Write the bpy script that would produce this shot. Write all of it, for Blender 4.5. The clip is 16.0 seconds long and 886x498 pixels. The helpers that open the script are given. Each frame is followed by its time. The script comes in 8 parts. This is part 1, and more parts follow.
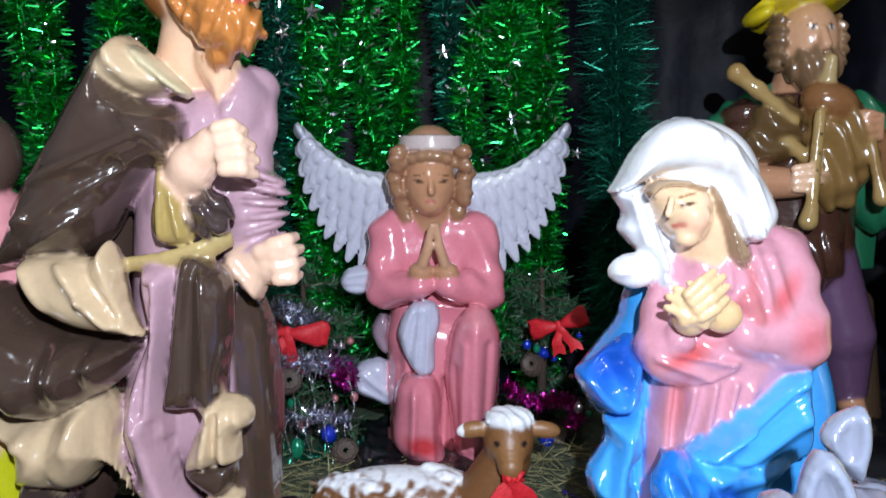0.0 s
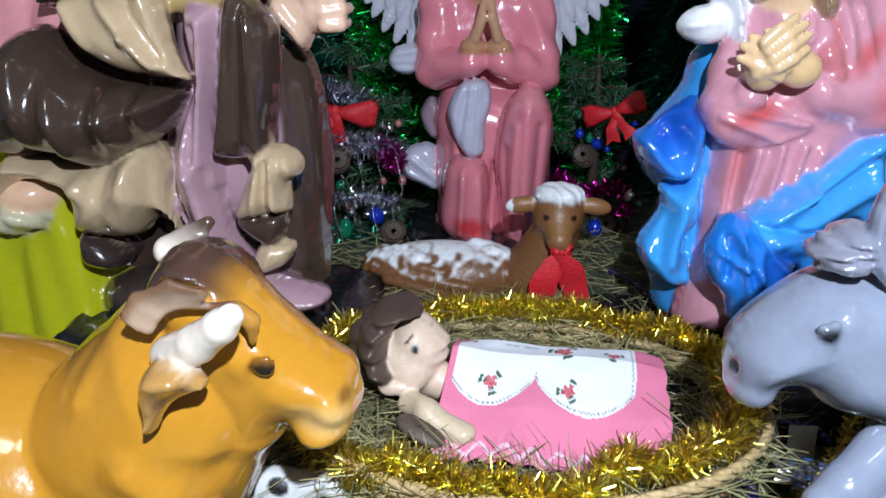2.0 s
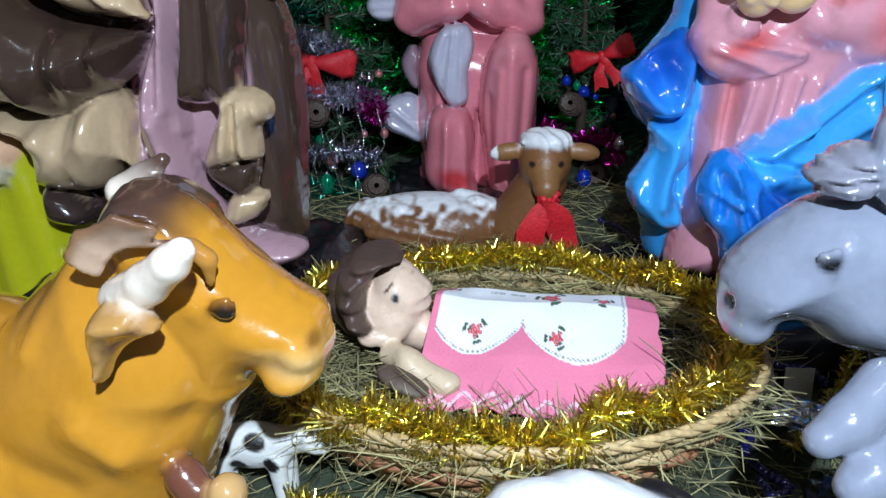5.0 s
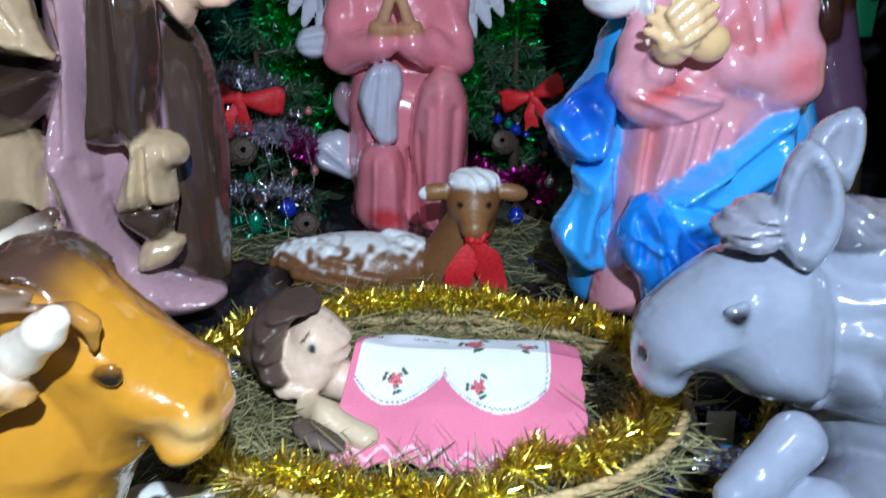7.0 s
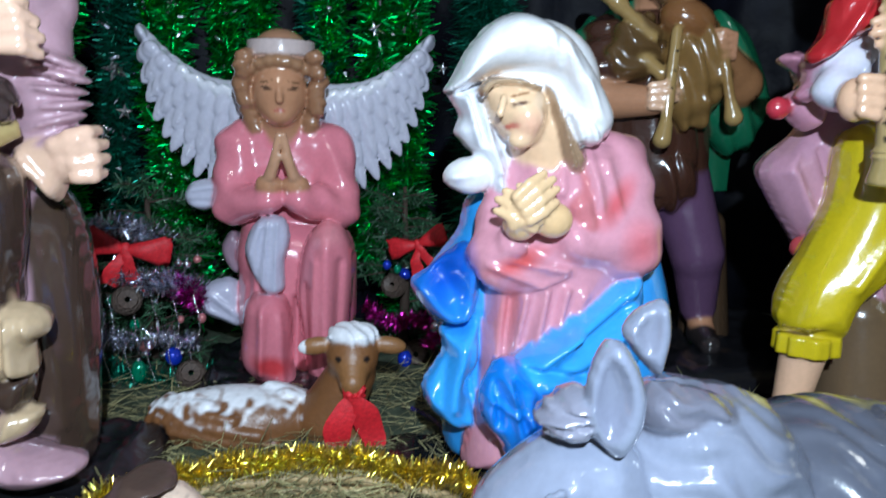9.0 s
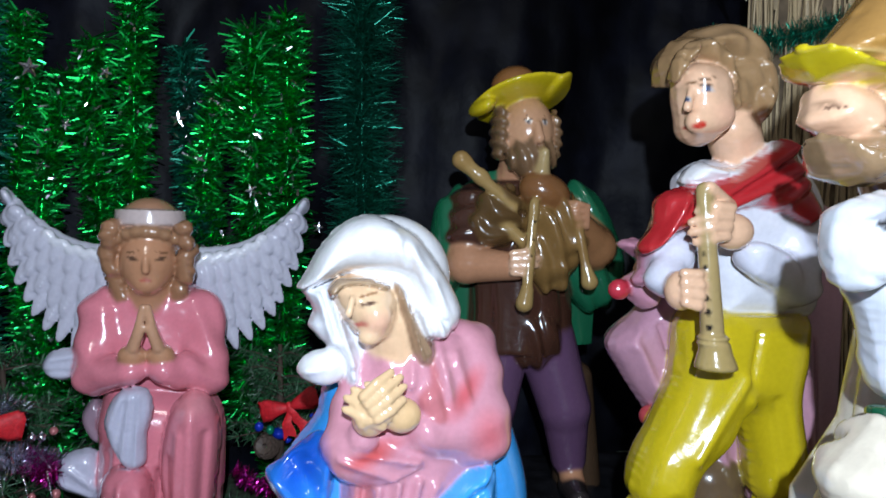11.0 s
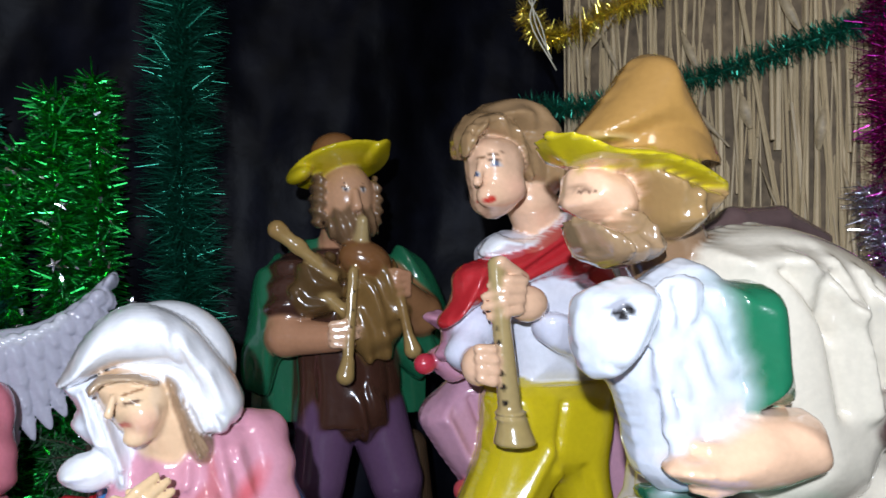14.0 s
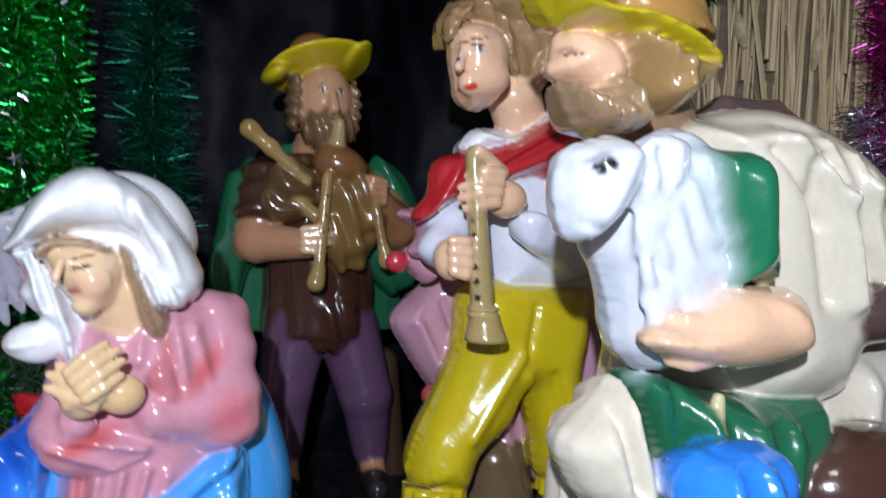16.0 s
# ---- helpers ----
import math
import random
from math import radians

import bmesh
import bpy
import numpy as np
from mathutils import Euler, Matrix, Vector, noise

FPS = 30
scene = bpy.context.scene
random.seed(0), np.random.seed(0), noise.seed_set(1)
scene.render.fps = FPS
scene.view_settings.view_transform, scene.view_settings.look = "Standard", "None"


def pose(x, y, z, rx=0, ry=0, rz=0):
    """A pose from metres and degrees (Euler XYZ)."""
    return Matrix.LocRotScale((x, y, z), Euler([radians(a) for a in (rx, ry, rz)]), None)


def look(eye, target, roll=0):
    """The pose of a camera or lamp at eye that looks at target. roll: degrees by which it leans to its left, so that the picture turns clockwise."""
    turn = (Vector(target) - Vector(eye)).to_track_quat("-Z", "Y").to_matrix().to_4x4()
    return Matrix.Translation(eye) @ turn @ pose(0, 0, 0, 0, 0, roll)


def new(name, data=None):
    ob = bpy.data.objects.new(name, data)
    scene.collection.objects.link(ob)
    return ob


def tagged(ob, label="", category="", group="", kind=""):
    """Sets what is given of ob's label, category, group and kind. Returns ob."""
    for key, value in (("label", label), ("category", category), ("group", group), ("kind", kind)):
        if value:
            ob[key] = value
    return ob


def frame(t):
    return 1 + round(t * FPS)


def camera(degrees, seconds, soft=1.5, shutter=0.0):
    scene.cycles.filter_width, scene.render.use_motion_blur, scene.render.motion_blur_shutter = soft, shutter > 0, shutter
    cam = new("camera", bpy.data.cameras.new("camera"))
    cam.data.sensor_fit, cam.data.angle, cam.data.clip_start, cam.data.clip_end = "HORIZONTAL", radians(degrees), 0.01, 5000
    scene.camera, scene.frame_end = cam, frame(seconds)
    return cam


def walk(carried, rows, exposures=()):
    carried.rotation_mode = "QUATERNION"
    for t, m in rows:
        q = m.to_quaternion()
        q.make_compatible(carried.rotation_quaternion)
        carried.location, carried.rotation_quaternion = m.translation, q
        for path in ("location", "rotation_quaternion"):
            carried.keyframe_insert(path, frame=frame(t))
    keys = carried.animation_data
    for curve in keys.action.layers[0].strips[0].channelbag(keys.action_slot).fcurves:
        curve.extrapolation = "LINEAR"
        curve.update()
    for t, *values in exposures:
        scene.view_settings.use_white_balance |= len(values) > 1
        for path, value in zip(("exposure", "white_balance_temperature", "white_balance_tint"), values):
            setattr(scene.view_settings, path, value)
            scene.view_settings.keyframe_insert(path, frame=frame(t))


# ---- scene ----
cam = camera(59.9, 16.0, soft=1.45, shutter=0.5)
METRES, EYE, TILT, LEAN, TURN = 0.7, 0.59, -6.0, 0.0, 0.0
ROWS = [
    (0.0, 0.0, 0.0, 0.0, 0.0, 0.0, -0.0),
    (0.5, 0.0085, 0.0043, -0.0264, 1.26, -2.35, 0.49),
    (1.0, 0.0091, 0.007, -0.0617, 2.06, -5.58, 0.5),
    (1.5, -0.0107, 0.0261, -0.1144, 2.89, -9.76, -1.99),
    (2.0, -0.0108, 0.028, -0.1297, 3.44, -12.41, -0.93),
    (2.5, -0.004, 0.0323, -0.1405, 4.15, -13.01, -0.48),
    (3.0, 0.0071, 0.0455, -0.1611, 2.66, -13.84, -0.95),
    (3.5, 0.0049, 0.0487, -0.1716, 2.95, -14.63, -0.46),
    (4.0, 0.0035, 0.05, -0.171, 2.94, -14.74, 0.1),
    (6.5, 0.0188, 0.1102, -0.1804, 0.76, -15.0, -0.24),
    (7.0, 0.0425, 0.1006, -0.1533, -1.29, -12.75, -0.34),
    (7.5, 0.0607, 0.0602, -0.1387, -1.49, -10.01, -1.63),
    (8.0, 0.0856, 0.0514, -0.1211, -4.02, -8.34, -2.18),
    (8.5, 0.1096, 0.07, -0.098, -5.65, -6.55, -1.5),
    (9.0, 0.1309, 0.0593, -0.0623, -6.91, -4.36, -0.81),
    (9.5, 0.1641, 0.0425, -0.0198, -8.71, -1.97, -0.52),
    (10.0, 0.1822, 0.0264, 0.0199, -10.97, -0.04, -0.52),
    (12.5, 0.3076, -0.0074, 0.134, -17.91, 6.56, 0.94),
    (13.0, 0.3539, -0.0011, 0.1406, -20.2, 6.56, 1.58),
    (13.5, 0.3678, -0.0156, 0.1469, -21.06, 6.98, 1.82),
    (14.0, 0.3855, -0.0133, 0.1443, -21.96, 6.77, 2.12),
    (14.5, 0.4094, -0.0085, 0.1339, -23.4, 6.19, 2.57),
    (15.0, 0.4094, -0.0137, 0.1338, -22.91, 6.15, 2.83),
    (15.5, 0.405, 0.02, 0.0933, -22.25, 5.42, 2.39),
    (16.0, 0.424, 0.0473, 0.0267, -23.44, 3.8, -0.16),
]
walk(cam, [(t, pose(0, 0, EYE, TILT, LEAN, TURN) @ pose(METRES * x, METRES * y, METRES * z, 90 + pitch, roll, yaw)) for t, x, y, z, yaw, pitch, roll in ROWS],
     exposures=((0.0, 0.38, 6550, 11), (1.0, 0.3, 6500, 10), (2.0, -0.05, 6450, 9), (3.5, -0.04, 6350, 7), (6.5, -0.08, 6150, 4), (8.0, 0.02, 6050, 3), (9.5, 0.15, 6150, 5), (12.5, 0.0, 6550, 12), (15.0, -0.06, 6600, 13), (16.0, -0.2, 6600, 13)))

# ---- world and light ----
world = bpy.data.worlds.new("world")
scene.world = world
world.use_nodes = True
world.node_tree.nodes["Background"].inputs[0].default_value = (0.55, 0.65, 0.9, 1)
world.node_tree.nodes["Background"].inputs[1].default_value = 0.02


def lamp(name, kind, place, target, watts, colour=(1, 1, 1), **more):
    data = bpy.data.lights.new(name, kind)
    data.energy, data.color = watts, colour
    for key, value in more.items():
        if key == "radius":
            data.shadow_soft_size = value
        if key == "size":
            data.size = value
    ob = new(name, data)
    ob.matrix_world = look(place, target)
    return ob


# the torch of the phone that films, and the weak ceiling tubes of the hall
lamp("torch_light", "POINT", (0.12, -0.20, 0.82), (0.2, 1, 0.4), 86.0, (0.77, 0.89, 1.05), radius=0.012)
lamp("hall_light", "AREA", (-0.1, -0.5, 2.2), (0.2, 0.9, 0.3), 6.0, (1.0, 0.97, 0.92), size=0.35)


# ---- materials ----
def material(name, colour=(0.5, 0.5, 0.5), rough=0.5, metal=0.0, attribute="", grain=30.0, vary=0.12, bump=0.0, bump_scale=60.0, coat=0.0, island=0.0, stain=3.0, gloss=0.5):
    mat = bpy.data.materials.new(name)
    mat.use_nodes = True
    nodes, links = mat.node_tree.nodes, mat.node_tree.links
    shader = nodes["Principled BSDF"]
    shader.inputs["Roughness"].default_value = rough
    shader.inputs["Metallic"].default_value = metal
    shader.inputs["Coat Weight"].default_value = coat
    shader.inputs["Coat Roughness"].default_value = 0.06
    shader.inputs["Specular IOR Level"].default_value = gloss
    coords = nodes.new("ShaderNodeTexCoord")
    if attribute:
        source = nodes.new("ShaderNodeAttribute")
        source.attribute_name = attribute
        base = source.outputs["Color"]
    else:
        source = nodes.new("ShaderNodeRGB")
        source.outputs[0].default_value = (*colour, 1)
        base = source.outputs[0]
    value = None
    for scale, amount in ((grain, vary), (stain, vary)):
        tex = nodes.new("ShaderNodeTexNoise")
        tex.inputs["Scale"].default_value = scale
        tex.inputs["Detail"].default_value = 4
        links.new(coords.outputs["Object"], tex.inputs["Vector"])
        span = nodes.new("ShaderNodeMapRange")
        span.inputs["From Min"].default_value, span.inputs["From Max"].default_value = 0.3, 0.7
        span.inputs["To Min"].default_value, span.inputs["To Max"].default_value = 1 - amount, 1 + amount
        links.new(tex.outputs["Fac"], span.inputs["Value"])
        if value is None:
            value = span.outputs[0]
        else:
            mult = nodes.new("ShaderNodeMath")
            mult.operation = "MULTIPLY"
            links.new(value, mult.inputs[0]), links.new(span.outputs[0], mult.inputs[1])
            value = mult.outputs[0]
    if island:
        geo = nodes.new("ShaderNodeNewGeometry")
        span = nodes.new("ShaderNodeMapRange")
        span.inputs["To Min"].default_value, span.inputs["To Max"].default_value = 1 - island, 1 + island
        links.new(geo.outputs["Random Per Island"], span.inputs["Value"])
        mult = nodes.new("ShaderNodeMath")
        mult.operation = "MULTIPLY"
        links.new(value, mult.inputs[0]), links.new(span.outputs[0], mult.inputs[1])
        value = mult.outputs[0]
    hsv = nodes.new("ShaderNodeHueSaturation")
    links.new(base, hsv.inputs["Color"]), links.new(value, hsv.inputs["Value"])
    links.new(hsv.outputs[0], shader.inputs["Base Color"])
    if bump:
        tex = nodes.new("ShaderNodeTexNoise")
        tex.inputs["Scale"].default_value = bump_scale
        tex.inputs["Detail"].default_value = 3
        links.new(coords.outputs["Object"], tex.inputs["Vector"])
        node = nodes.new("ShaderNodeBump")
        node.inputs["Strength"].default_value = bump
        node.inputs["Distance"].default_value = 0.003
        links.new(tex.outputs["Fac"], node.inputs["Height"])
        links.new(node.outputs[0], shader.inputs["Normal"])
    return mat


LACQUER = material("lacquered_paint", rough=0.2, attribute="paint", grain=140, vary=0.04, bump=0.22, bump_scale=62, coat=0.8, stain=10)
SATIN = material("satin_paint", rough=0.42, attribute="paint", grain=120, vary=0.07, bump=0.25, bump_scale=160, stain=14)
CLOTH_PRINT = material("printed_cotton", rough=0.75, attribute="paint", grain=400, vary=0.04, bump=0.3, bump_scale=900, stain=25)
GROUND = material("dark_green_cloth", (0.05, 0.065, 0.038), 0.85, grain=60, vary=0.45, bump=0.6, bump_scale=90)
BACKDROP = material("dark_blue_sheeting", (0.0022, 0.0025, 0.005), 0.5, grain=14, vary=0.6, bump=1.0, bump_scale=16, gloss=0.09)
BLACK_SHEET = material("black_plastic", (0.01, 0.01, 0.012), 0.25, grain=20, vary=0.3, bump=0.9, bump_scale=30)
HAY = material("dry_hay", (0.27, 0.24, 0.11), 0.75, grain=50, vary=0.3, island=0.55)
WICKER = material("pale_wicker", (0.44, 0.31, 0.15), 0.5, grain=150, vary=0.25, bump=0.3, bump_scale=300)
WICKER_RED = material("red_brown_wicker", (0.36, 0.16, 0.08), 0.5, grain=150, vary=0.25, bump=0.3, bump_scale=300)
REED = material("dry_reed", (0.40, 0.30, 0.17), 0.55, grain=90, vary=0.35, island=0.5)
# dark colour standing in for the shade between the reeds
REED_BACK = material("reed_gap_shade", (0.12, 0.085, 0.05), 0.8, grain=40, vary=0.4, bump=0.6)
GOLD_TINSEL = material("gold_tinsel", (0.85, 0.66, 0.14), 0.28, 1.0, island=0.5)
GREEN_TINSEL = material("green_tinsel", (0.025, 0.52, 0.10), 0.33, 1.0, island=0.7)
TEAL_TINSEL = material("teal_tinsel", (0.012, 0.17, 0.105), 0.35, 0.8, island=0.6)
SILVER_TINSEL = material("silver_tinsel", (0.7, 0.7, 0.8), 0.2, 1.0, island=0.4)
PINK_TINSEL = material("magenta_tinsel", (0.5, 0.03, 0.32), 0.25, 1.0, island=0.5)
NEEDLE = material("fir_needle", (0.03, 0.09, 0.04), 0.5, island=0.6)
RED_CLOTH = material("red_velvet", (0.55, 0.012, 0.02), 0.6, grain=200, vary=0.2, bump=0.3, bump_scale=300)
SILVER = material("silver_foil", (0.75, 0.77, 0.82), 0.2, 1.0, grain=30, vary=0.1, bump=0.6, bump_scale=60)
BLUE_GLASS = material("blue_bauble", (0.01, 0.04, 0.5), 0.12, 0.4, coat=1.0)
GREEN_GLASS = material("green_bauble", (0.01, 0.28, 0.14), 0.12, 0.5, coat=1.0)
PINK_GLASS = material("dusty_pink_bauble", (0.4, 0.14, 0.14), 0.3, 0.2, coat=0.5)
DARK_BEAD = material("dark_blue_bead", (0.015, 0.015, 0.12), 0.12, 0.3, coat=1.0)
CONE = material("pine_cone_scale", (0.09, 0.06, 0.045), 0.6, grain=120, vary=0.3, island=0.3)
TRUNK = material("dark_bark", (0.05, 0.03, 0.02), 0.8, bump=0.7)
PAPER = material("cream_paper", (0.55, 0.5, 0.38), 0.6, grain=60, vary=0.12)
HALL_WALL = material("hall_plaster", (0.22, 0.2, 0.19), 0.8, grain=20, vary=0.1, bump=0.2)


# ---- helpers for meshes ----
def mesh_object(name, verts, faces, mat, parent=None, smooth=False, paint=None):
    data = bpy.data.meshes.new(name)
    data.from_pydata([tuple(v) for v in verts], [], [tuple(f) for f in faces])
    if smooth:
        data.polygons.foreach_set("use_smooth", [True] * len(data.polygons))
    if paint is not None:
        layer = data.color_attributes.new("paint", "FLOAT_COLOR", "POINT")
        rgba = np.ones((len(verts), 4), np.float32)
        rgba[:, :3] = paint
        layer.data.foreach_set("color", rgba.ravel())
    data.materials.append(mat)
    data.update()
    ob = new(name, data)
    if parent:
        ob.parent = parent
    return ob


def part(name, bm, mat, parent=None, label="", smooth=False):
    data = bpy.data.meshes.new(name)
    bm.to_mesh(data)
    bm.free()
    data.materials.append(mat)
    if smooth:
        data.polygons.foreach_set("use_smooth", [True] * len(data.polygons))
    ob = new(name, data)
    if parent:
        ob.parent = parent
    if label:
        ob["label"] = label
    return ob


def empty(name, place=(0, 0, 0), label="", category="", group=""):
    ob = new(name)
    ob.empty_display_size = 0.02
    ob.location = place
    return tagged(ob, label, category, group)


def turned(deg):
    e = Euler([radians(a) for a in deg])
    return np.array(e.to_matrix(), np.float32)


class Sculpt:
    """A statue modelled as one solid: rounded masses are blended, each with its paint, and skinned as one mesh."""

    def __init__(self, lo, hi, res):
        self.lo, self.res = np.array(lo, np.float32), res
        self.axes = [np.arange(a, b, res, dtype=np.float32) for a, b in zip(lo, hi)]
        shape = [len(a) for a in self.axes]
        self.d = np.full(shape, 0.2, np.float32)
        self.c = np.zeros((*shape, 3), np.float32)
        self.spots = []

    def _blend(self, f, lo, hi, col, k, kc, cut):
        pad = k + 3 * self.res
        sl = []
        for ax, a, b in zip(self.axes, lo, hi):
            i, j = np.searchsorted(ax, a - pad), np.searchsorted(ax, b + pad)
            if j - i < 2:
                return self
            sl.append(slice(i, j))
        x, y, z = self.axes[0][sl[0], None, None], self.axes[1][None, sl[1], None], self.axes[2][None, None, sl[2]]
        d = f(x, y, z)
        sl = tuple(sl)
        old = self.d[sl].copy()
        if cut == "dig":
            h = np.clip(0.5 - 0.5 * (old + d) / k, 0, 1)
            self.d[sl] = old + (-d - old) * h + k * h * (1 - h)
            w = np.clip(0.5 - 0.5 * (d - 0.7 * self.res) / kc, 0, 1)
        else:
            h = np.clip(0.5 + 0.5 * (old - d) / k, 0, 1)
            self.d[sl] = old + (d - old) * h - k * h * (1 - h)
            w = np.clip(0.5 + 0.5 * (old - d) / kc, 0, 1)
        self.c[sl] += (np.array(col, np.float32) - self.c[sl]) * w[..., None]
        return self

    @staticmethod
    def creases(x, y, z, fold, pitch):
        """Small wrinkles in cloth."""
        return fold * np.sin(pitch * (0.55 * x + 0.35 * y + z) + 1.8 * np.sin(0.45 * pitch * (x - 0.5 * z)) + 1.1 * np.sin(0.3 * pitch * (y + x)))

    def ell(self, c, r, col, turn=(0, 0, 0), k=0.006, kc=0.0025, rip=None, cut="", fold=0.0, pitch=110.0):
        m, big = turned(turn), max(r) if any(turn) else None
        ext = (big,) * 3 if big else r

        def f(x, y, z):
            wx, wy, wz = x, y, z
            x, y, z = x - c[0], y - c[1], z - c[2]
            if big:
                p = [m[0, i] * x + m[1, i] * y + m[2, i] * z for i in range(3)]
            else:
                p = [x, y, z]
            a = np.sqrt(sum((q / s) ** 2 for q, s in zip(p, r)))
            b = np.sqrt(sum((q / (s * s)) ** 2 for q, s in zip(p, r))) + 1e-6
            d = a * (a - 1) / b
            if rip:
                d = d + rip[4] * np.sin(rip[3] * (rip[0] * p[0] + rip[1] * p[1] + rip[2] * p[2]) + 0.9 * np.sin(7 * p[0] / max(r)))
            if fold:
                d = d + self.creases(wx, wy, wz, fold, pitch)
            return d
        return self._blend(f, [a - e for a, e in zip(c, ext)], [a + e for a, e in zip(c, ext)], col, k, kc, cut)

    def limb(self, a, b, ra, rb, col, k=0.007, kc=0.0025, cut="", fold=0.0, pitch=110.0):
        ba = [q - p for p, q in zip(a, b)]
        n = sum(v * v for v in ba)

        def f(x, y, z):
            h = np.clip(((x - a[0]) * ba[0] + (y - a[1]) * ba[1] + (z - a[2]) * ba[2]) / n, 0, 1)
            d = np.sqrt((x - a[0] - h * ba[0]) ** 2 + (y - a[1] - h * ba[1]) ** 2 + (z - a[2] - h * ba[2]) ** 2) - (ra + (rb - ra) * h)
            return d + self.creases(x, y, z, fold, pitch) if fold else d
        r = max(ra, rb)
        return self._blend(f, [min(p, q) - r for p, q in zip(a, b)], [max(p, q) + r for p, q in zip(a, b)], col, k, kc, cut)

    def chain(self, pts, radii, col, k=0.008, kc=0.0025, fold=0.0, pitch=110.0):
        for i in range(len(pts) - 1):
            self.limb(pts[i], pts[i + 1], radii[i], radii[i + 1], col, k, kc, "", fold, pitch)
        return self

    def robe(self, levels, col, folds=9, phase=0.0, twist=0.0, k=0.006, kc=0.0025, planes=(), cut=""):
        """levels: z, centre x, centre y, half width, half depth, depth of folds; planes: nx, ny, nz, offset that bound it."""
        t = np.array(levels, np.float32)
        t = t[np.argsort(t[:, 0])]

        def f(x, y, z):
            v = [np.interp(z, t[:, 0], t[:, i]).astype(np.float32) for i in range(1, 6)]
            px, py = (x - v[0]) / v[2], (y - v[1]) / v[3]
            th = np.arctan2(py, px)
            wave = 2.4 * np.abs(np.sin(0.5 * (folds * th + phase + twist * z + 1.3 * np.sin(3 * th + 7 * z)))) - 1.6 + 0.35 * np.sin(1.7 * folds * th + 2 + 11 * z)
            d = (np.sqrt(px * px + py * py) - 1 - v[4] * wave) * np.minimum(v[2], v[3])
            d = np.maximum(d, np.maximum(t[0, 0] - z, z - t[-1, 0]))
            for a, b, c, o in planes:
                d = np.maximum(d, a * x + b * y + c * z - o)
            return d
        m = 1.25
        lo = [(t[:, 1] - m * t[:, 3]).min(), (t[:, 2] - m * t[:, 4]).min(), t[0, 0]]
        hi = [(t[:, 1] + m * t[:, 3]).max(), (t[:, 2] + m * t[:, 4]).max(), t[-1, 0]]
        return self._blend(f, lo, hi, col, k, kc, cut)

    def puff(self, outline, y, deep, edge, col, folds=(), slant=0.0, lean=0.0, bow=0.0, k=0.004, kc=0.002, fold=0.0, pitch=110.0, cut=""):
        """A cushion of cloth: its outline in x and z, rounded at the rim, up to deep thick to either side of y;
        slant, lean and bow tip and bend it; folds: ridges (or, below zero, grooves) from point to point with width and height."""
        pts = np.array([(*p, 0.0) for p in outline], np.float32)
        ring = np.array(curve_points(np.vstack([pts[-1:], pts, pts[:2]]), 6), np.float32)[6:-6, :2]
        a, b = ring, np.roll(ring, -1, 0)
        mid = (ring.min(0) + ring.max(0)) / 2

        def f(x, yy, z):
            gx, gz = x[:, 0, 0][:, None], z[0, 0, :][None, :]
            d2 = np.full((gx.shape[0], gz.shape[1]), 9.0, np.float32)
            odd = np.zeros(d2.shape, bool)
            for (ax, az), (bx, bz) in zip(a, b):
                ex, ez = bx - ax, bz - az
                h = np.clip(((gx - ax) * ex + (gz - az) * ez) / (ex * ex + ez * ez + 1e-12), 0, 1)
                d2 = np.minimum(d2, (gx - ax - h * ex) ** 2 + (gz - az - h * ez) ** 2)
                if az != bz:
                    odd ^= ((az > gz) != (bz > gz)) & (gx < ax + (gz - az) * ex / ez)
            d2 = np.sqrt(d2)
            q = np.clip(d2 / edge, 0, 1)
            half = deep * np.sqrt(1 - (1 - q) ** 2)
            for x0, z0, x1, z1, w, high in folds:
                ex, ez = x1 - x0, z1 - z0
                h = np.clip(((gx - x0) * ex + (gz - z0) * ez) / (ex * ex + ez * ez), 0, 1)
                away = ((gx - x0 - h * ex) ** 2 + (gz - z0 - h * ez) ** 2) / (w * w)
                half = half + 1.3 * high * np.exp(-away) * np.minimum(1, q * 3)
            at_y = y + slant * (gx - mid[0]) + lean * (gz - mid[1]) + bow * (gx - mid[0]) ** 2
            off = np.abs(yy - at_y[:, None, :])
            ins = (off - half[:, None, :]) * 0.8
            out = np.sqrt(off * off + (d2 * d2)[:, None, :])
            d = np.where(odd[:, None, :], ins, out)
            return d + self.creases(x, yy, z, fold, pitch) if fold else d
        span = abs(slant) * (ring[:, 0].max() - mid[0]) + abs(lean) * (ring[:, 1].max() - mid[1]) + abs(bow) * (ring[:, 0].max() - mid[0]) ** 2 + deep + 0.008
        return self._blend(f, [ring[:, 0].min(), y - span, ring[:, 1].min()], [ring[:, 0].max(), y + span, ring[:, 1].max()], col, k, kc, cut)

    def paint(self, c, r, col, turn=(0, 0, 0), soft=0.3):
        self.spots.append((c, r, col, turned(turn), soft))
        return self

    def done(self, name, base, mat, label, category, group="", turn=(0, 0, 0), finish=None):
        d = self.d
        for i in range(3):
            edge = [slice(None)] * 3
            for e in (0, -1):
                edge[i] = e
                d[tuple(edge)] = np.maximum(d[tuple(edge)], 0.001)
        n = [s - 1 for s in d.shape]
        ins = d < 0
        count = np.zeros(n, np.int8)
        corners = [(a, b, c) for a in (0, 1) for b in (0, 1) for c in (0, 1)]
        for a, b, c in corners:
            count += ins[a:a + n[0], b:b + n[1], c:c + n[2]]
        cells = np.argwhere((count > 0) & (count < 8))
        index = np.full(n, -1, np.int32)
        index[tuple(cells.T)] = np.arange(len(cells))
        val = {k: d[tuple((cells + k).T)] for k in corners}
